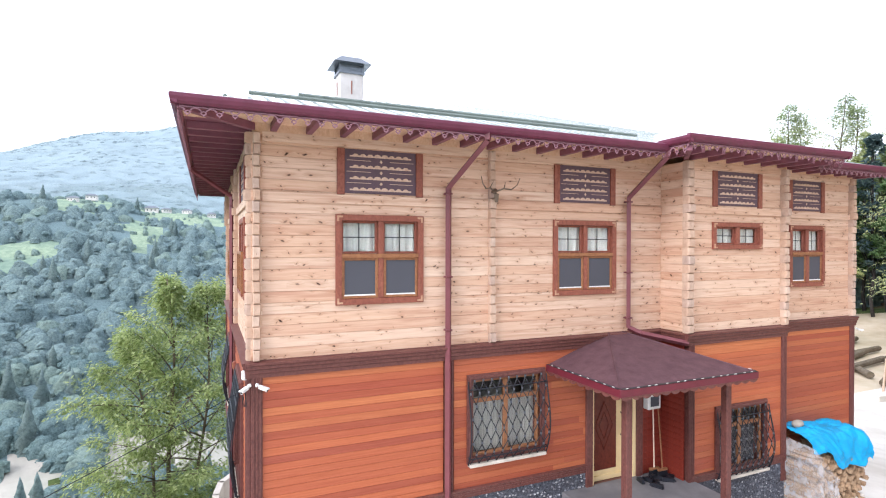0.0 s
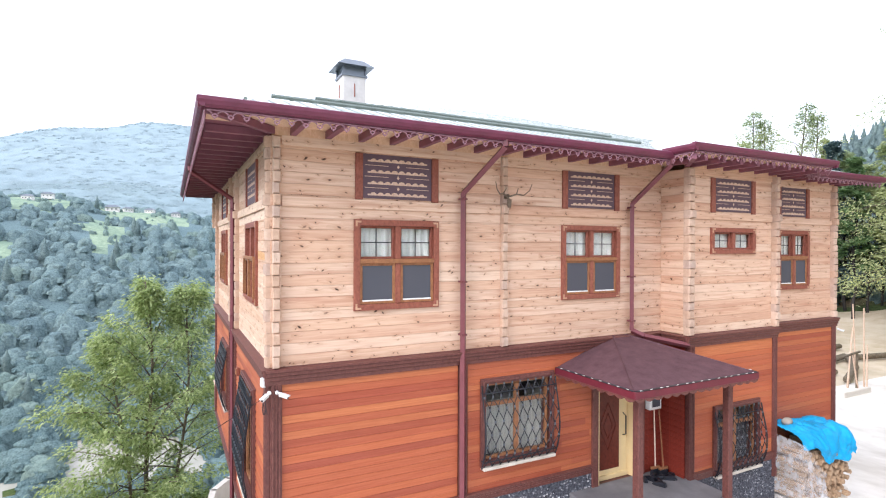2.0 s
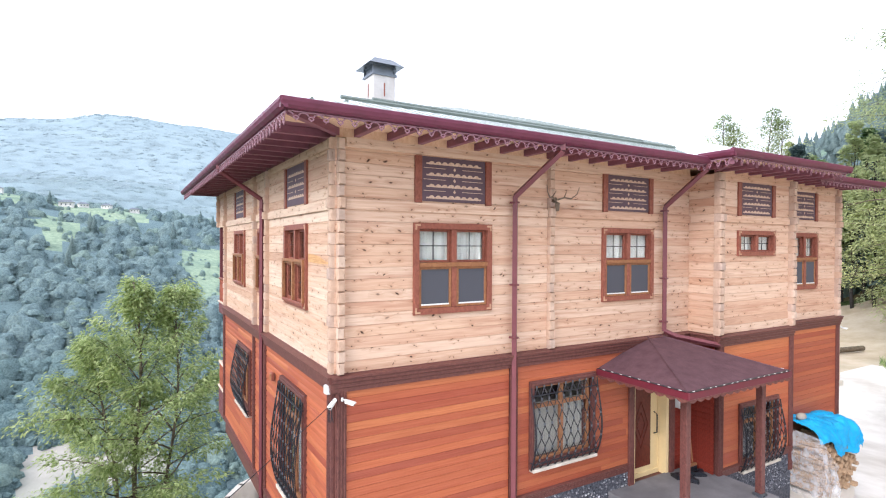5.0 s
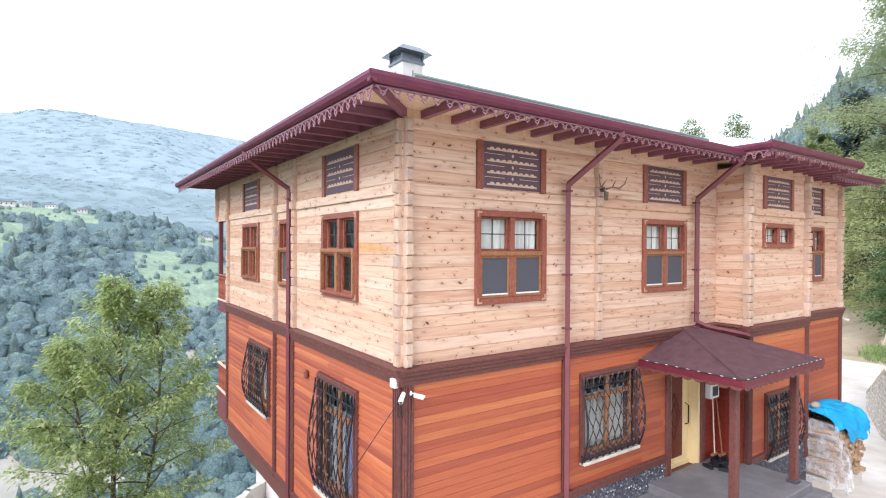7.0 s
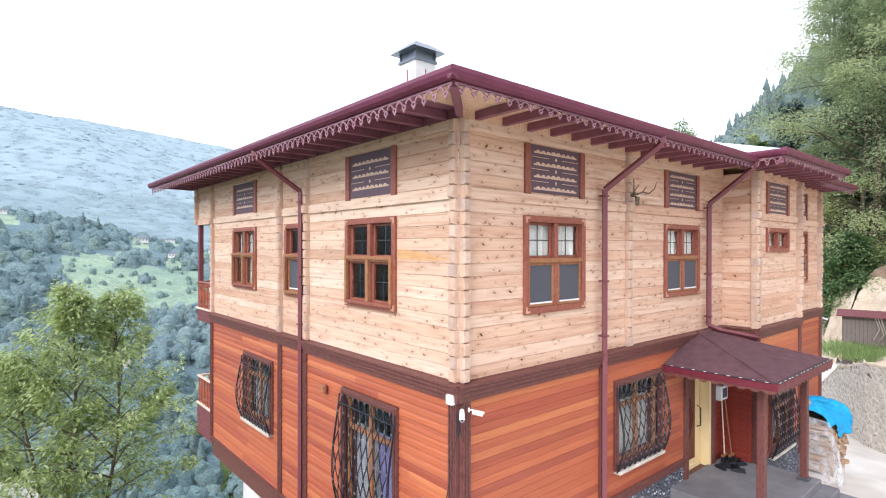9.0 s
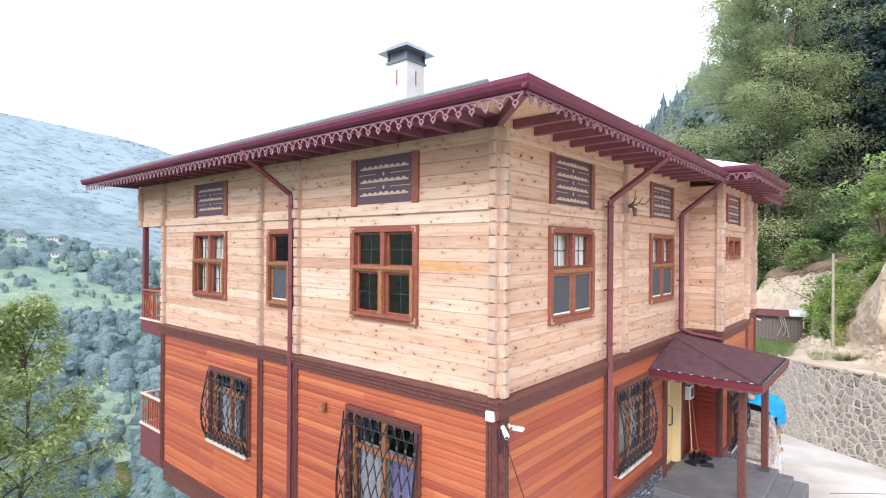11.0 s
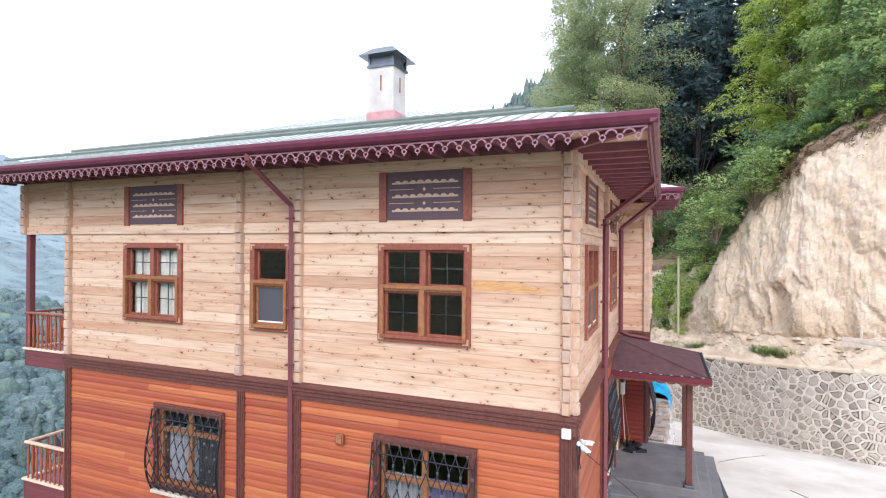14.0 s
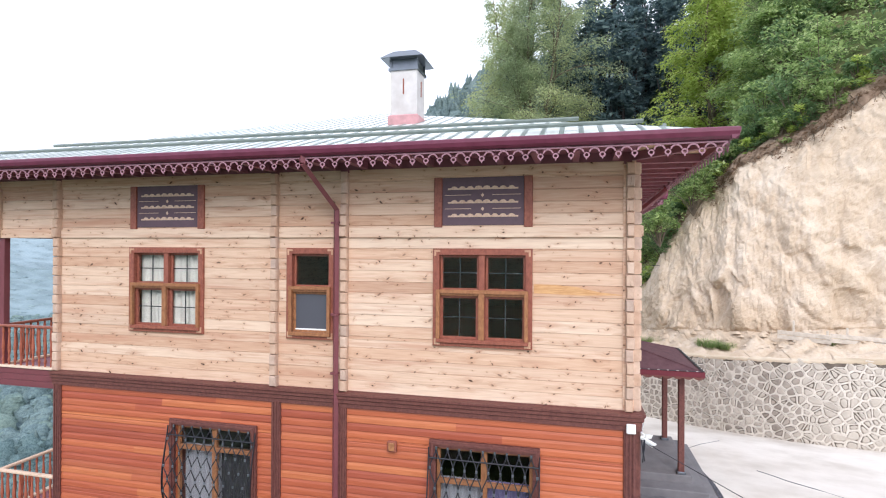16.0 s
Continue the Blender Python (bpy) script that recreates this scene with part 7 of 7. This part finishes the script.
single("drain_edge", Build().grid(10, 1, lambda u, v: (4.3 + 4.7 * u, -2.46 + 0.11 * v, drive_z(4.3 + 4.7 * u, 0) + 0.03)), PEBBLE, "dark mossy edge strip beside the porch steps", "edge strip", kind="structure")

# grass tufts on the ledge and in the gap behind the wall
rg = random.Random(41)


def tuft(b, x, y, z, r, n, h):
    for _ in range(n):
        a, d = rg.uniform(0, 6.28), r * math.sqrt(rg.uniform(0, 1))
        px, py = x + d * math.cos(a), y + d * math.sin(a)
        lx, ly = rg.uniform(-0.5, 0.5) * h, rg.uniform(-0.5, 0.5) * h
        w = 0.02 + 0.03 * rg.random()
        hh = h * rg.uniform(0.5, 1.2)
        b.add([(px - w, py, z), (px + w, py, z), (px + lx, py + ly, z + hh)], [(0, 1, 2)])


grass = Build()
for x, y, z, r in ((16.9, -4.95, 1.75, 0.7), (16.4, -5.3, 1.75, 0.4), (20.8, -2.4, 1.1, 1.4), (22.4, -1.2, 0.9, 1.8), (24.5, 0.2, 0.6, 2.2), (27.0, 0.6, 0.5, 2.4), (29.5, 1.2, 0.0, 2.4), (19.4, -2.6, 1.35, 0.6), (15.4, -8.6, 2.2, 0.4)):
    tuft(grass, x, y, z - 0.1, r, int(900 * r), 0.3)
single("grass", grass, LEAF_FRESH, "green grass and weeds on the bank", "grass", kind="stuff")

# creepers and weeds over the overgrown stretch of the bank
for mat, seed, label in ((LEAF_FRESH, 61, "green creepers over the bank behind the shed"), (LEAF_YELLOW, 62, "yellow-green weeds over the bank behind the shed")):
    rg = random.Random(seed)
    weeds = Build()
    for k in range(620):
        u, v = rg.uniform(0.2, 0.41), rg.random()
        if noise.noise(Vector((u * 40, v * 4, seed))) < -0.12:
            continue
        p = Vector(cliff_pt(u, v)) + Vector((-0.12, 0.12, 0.08))
        leaf_cloud(weeds, p, rg.uniform(0.2, 0.5), 20, 0.085, rg, 0.9)
    single("weeds", weeds, mat, label, "weeds", kind="stuff")

# rubble that has come to rest on the ledge and at the foot of the face
rg = random.Random(63)
rubble = Build()
for k in range(520):
    u, v = rg.random(), rg.uniform(0.15, 1.0) ** 0.6
    x, y, z = ledge_pt(u, v)
    q = rg.uniform(0.03, 0.09) * (2.2 if k % 17 == 0 else 1.0)
    turn = rg.uniform(0, 6.28)
    ring = [(x + q * rg.uniform(0.8, 1.2) * math.cos(turn + j * 1.257), y + q * rg.uniform(0.8, 1.2) * math.sin(turn + j * 1.257), z + 0.1 * q) for j in range(5)]
    rubble.add(ring + [(x, y, z + q * rg.uniform(0.6, 1.1))], [(j, (j + 1) % 5, 5) for j in range(5)])
single("rubble", rubble, ROCK, "sandy stones lying along the foot of the rock face", "rubble", kind="stuff")

# roots hanging from the crest
roots = Build()
for i in range(70):
    u = rg.uniform(0.3, 0.95)
    p = Vector(cliff_pt(u, 0.98))
    q = p + Vector((-0.25, rg.uniform(-0.6, 0.6), -rg.uniform(0.3, 1.3)))
    roots.tube([p, p.lerp(q, 0.5) + Vector((-0.25, 0, 0.05)), q], 0.02, 4, 0.006)
for i in range(7):
    p = Vector(cliff_pt(0.852 + 0.012 * rg.random(), 0.995)) + Vector((0.15, 0, 0.05))
    d = Vector((-0.1, rg.uniform(-0.09, 0.12), rg.uniform(-0.05, 0.02)))
    pts = [p]
    for k in range(9):
        d = (d + Vector((rg.uniform(-0.03, 0.03), rg.uniform(-0.07, 0.07), rg.uniform(-0.06, 0.02)))).normalized() * 0.13
        pts.append(pts[-1] + d)
    roots.tube(pts, rg.uniform(0.012, 0.028), 6, 0.006)
single("roots", roots, BARK, "bare roots dangling over the edge of the bank", "roots", kind="stuff")

# brown soil crumbs and dry litter that slide down from the crest
LITTER = make_mineral("dry_litter", [(0.3, (112, 88, 68)), (0.5, (140, 114, 90)), (0.72, (172, 148, 122))], 5.0, 0.95, 0.5, 0.02)
rg = random.Random(811)
litter = Build()
for k in range(2200):
    u = rg.uniform(0.05, 0.98)
    v = 1.0 - abs(rg.gauss(0, 0.07)) * (0.4 + 1.6 * abs(noise.noise(Vector((u * 30, 3.0, 1.0)))))
    if noise.noise(Vector((u * 45, v * 9, 2.0))) < -0.25:
        continue
    leaf_cloud(litter, Vector(cliff_pt(u, max(0.6, v))), 0.22, 12, 0.05, rg, 0.5, 0.1)
single("leaf_litter", litter, LITTER, "brown dry leaf litter along the crest of the bank", "leaf litter", kind="stuff")

# houses on the far slope
for az, r, w in FARMS:
    w *= 0.7
    k = w / 9
    x, y = -3 + r * math.sin(radians(az)), -4 + r * math.cos(radians(az))
    h = thing("farmhouse", "small white farmhouse on the far hillside", "house", "houses across the valley", m=pose(x, y, land(x, y) - 0.5, 0, 0, rng.uniform(-30, 30)))
    part("wall", Build().box(-w / 2, -2.4 * k, 0, w / 2, 2.4 * k, 4.6 * k), PLASTER, h)
    part("roof", Build().add([(-w / 2 - 0.8 * k, -3.2 * k, 4.5 * k), (w / 2 + 0.8 * k, -3.2 * k, 4.5 * k), (w / 2 + 0.8 * k, 3.2 * k, 4.5 * k), (-w / 2 - 0.8 * k, 3.2 * k, 4.5 * k), (-w / 4, 0, 6.4 * k), (w / 4, 0, 6.4 * k)], [(0, 1, 5, 4), (1, 2, 5), (2, 3, 4, 5), (3, 0, 4), (3, 2, 1, 0)]), METAL, h)
    for s in (-0.3, 0.0, 0.3):
        part("window", Build().box(s * w - 0.4 * k, -2.45 * k, 2.4 * k, s * w + 0.4 * k, -2.38 * k, 3.5 * k), SCREEN, h)

# ---- stones of the retaining wall, last ----


def clip(poly, px, pz, nx, nz):
    """Keep the side of the outline where (p - point) . n <= 0."""
    out = []
    for (ax, az), (bx, bz) in zip(poly, poly[1:] + poly[:1]):
        da, db = (ax - px) * nx + (az - pz) * nz, (bx - px) * nx + (bz - pz) * nz
        if da <= 0:
            out.append((ax, az))
        if da * db < 0:
            t = da / (da - db)
            out.append((ax + (bx - ax) * t, az + (bz - az) * t))
    return out


SEG = [(Vector(a) - Vector(b)).length for a, b in zip(WALL, WALL[1:])]


def wall_at(s):
    """Plan point, outward direction and share of the path at s metres along the wall."""
    for i, g in enumerate(SEG):
        if s <= g or i == len(SEG) - 1:
            t = (i + s / g) / len(SEG)
            p, d = along(WALL, min(t, 1.0))
            return p, Vector((d.y, -d.x)), t
        s -= g


rg = random.Random(15)
seeds = {}
NS, NZ, PITCH = int(24.6 / 0.245), 16, 0.245
for i in range(-1, NS + 1):
    for j in range(-1, NZ + 1):
        if rg.random() < 0.8:
            seeds[i, j] = ((i + 0.5 + 0.5 * (j % 2) + rg.uniform(-0.42, 0.42)) * PITCH, (j + 0.5 + rg.uniform(-0.42, 0.42)) * PITCH * 0.9)
rest, beads, made = Build(), Build(), 0
for i in range(NS):
    for j in range(NZ):
        cx0, cz0 = seeds.get((i, j), (0.0, 0.0))
        if not 0.05 < cx0 < 24.4:
            continue
        gap = rg.uniform(0.022, 0.055)
        poly = [(cx0 - 0.4, cz0 - 0.4), (cx0 + 0.4, cz0 - 0.4), (cx0 + 0.4, cz0 + 0.4), (cx0 - 0.4, cz0 + 0.4)]
        cell = list(poly)
        for di in (-2, -1, 0, 1, 2):
            for dj in (-2, -1, 0, 1, 2):
                if (di or dj) and (i + di, j + dj) in seeds:
                    ox, oz = seeds[i + di, j + dj]
                    nx, nz = ox - cx0, oz - cz0
                    ln = math.hypot(nx, nz)
                    cell = clip(cell, (cx0 + ox) / 2, (cz0 + oz) / 2, nx, nz)
                    poly = clip(poly, (cx0 + ox) / 2 - nx / ln * gap, (cz0 + oz) / 2 - nz / ln * gap, nx, nz)
                    if len(poly) < 3:
                        break
            if len(poly) < 3:
                break
        if len(poly) < 3:
            continue
        rnd = []
        for (ax, az), (bx, bz) in zip(poly, poly[1:] + poly[:1]):
            rnd += [(ax * 0.72 + bx * 0.28, az * 0.72 + bz * 0.28), (ax * 0.28 + bx * 0.72, az * 0.28 + bz * 0.72)]
        if len(rnd) < 13 and cx0 > 9.0:
            rnd = [(ax * k + bx * (1 - k), az * k + bz * (1 - k)) for (ax, az), (bx, bz) in zip(rnd, rnd[1:] + rnd[:1]) for k in (0.75, 0.25)]
        if max(p[0] for p in rnd) - min(p[0] for p in rnd) < 0.07 or max(p[1] for p in rnd) - min(p[1] for p in rnd) < 0.07:
            continue
        p0, o, t = wall_at(cx0)
        zb = drive_z(p0.x, p0.y) - 0.1
        if zb + cz0 > wall_top(min(1, t)) - 0.05:
            continue
        # a raised bead of mortar round the stone
        ring = []
        for e, dep in ((0.0, 0.0), (0.0, 0.03), (0.03, 0.026), (0.045, 0.0)):
            ccx, ccz = sum(p[0] for p in cell) / len(cell), sum(p[1] for p in cell) / len(cell)
            for px, pz in cell:
                ln = math.hypot(px - ccx, pz - ccz)
                kk = max(0.0, 1 - e * 1.25 / ln)
                q, oo, _ = wall_at(max(0.0, ccx + (px - ccx) * kk))
                ring.append((q.x + oo.x * dep, q.y + oo.y * dep, zb + ccz + (pz - ccz) * kk))
        nc = len(cell)
        beads.add(ring, [(k * nc + a, k * nc + (a + 1) % nc, (k + 1) * nc + (a + 1) % nc, (k + 1) * nc + a) for k in range(3) for a in range(nc)])
        mx, mz = sum(p[0] for p in rnd) / len(rnd), sum(p[1] for p in rnd) / len(rnd)
        tilt_x, tilt_z = rg.uniform(-0.12, 0.12), rg.uniform(-0.12, 0.12)
        proud = rg.uniform(0.03, 0.06)
        verts = []
        for k, (scale, dep) in enumerate(((1.0, -0.03), (0.97, proud * 0.5), (0.74, proud))):
            for px, pz in rnd:
                sx, sz = mx + (px - mx) * scale, mz + (pz - mz) * scale
                q, oo, _ = wall_at(max(0.0, sx))
                e = dep + (tilt_x * (sx - mx) + tilt_z * (sz - mz)) * (k > 0)
                verts.append((q.x + oo.x * e, q.y + oo.y * e, zb + sz))
        n = len(rnd)
        faces = [(k * n + a, k * n + (a + 1) % n, (k + 1) * n + (a + 1) % n, (k + 1) * n + a) for k in (0, 1) for a in range(n)] + [tuple(range(2 * n, 3 * n))]
        if made < 300 and 11.0 < cx0 < 24.0:
            part("stone", Build().add(verts, faces), STONE, retaining)
            made += 1
        else:
            rest.add(verts, faces)
o = part("mortar", beads, MORTAR, retaining)
o["kind"] = "stuff"
o = part("stones", rest, STONE, retaining)
o["kind"] = "stuff"

# pebbles pressed into the plinth
peb = Build()
rg = random.Random(5)
for x0, x1, yy, zt, cnt in ((3.0, 6.1, LOW - 0.005, 0.78, 1100), (8.7, 10.9, -0.65 + LOW - 0.005, 0.45, 900), (10.95, 11.6, -0.3 + LOW - 0.005, 0.22, 200)):
    for _ in range(cnt):
        x, z, s = rg.uniform(x0, x1), rg.uniform(zt - 0.75, zt), rg.uniform(0.012, 0.032)
        a = rg.uniform(0, 6.28)
        ring = [(x + s * math.cos(a + k * 1.2566), yy, z + 0.75 * s * math.sin(a + k * 1.2566)) for k in range(5)]
        peb.add(ring + [(x, yy - 0.6 * s, z)], [(k, (k + 1) % 5, 5) for k in range(5)])
o = part("pebble", peb, PEBBLE_LOOSE, house)
o["kind"] = "stuff"
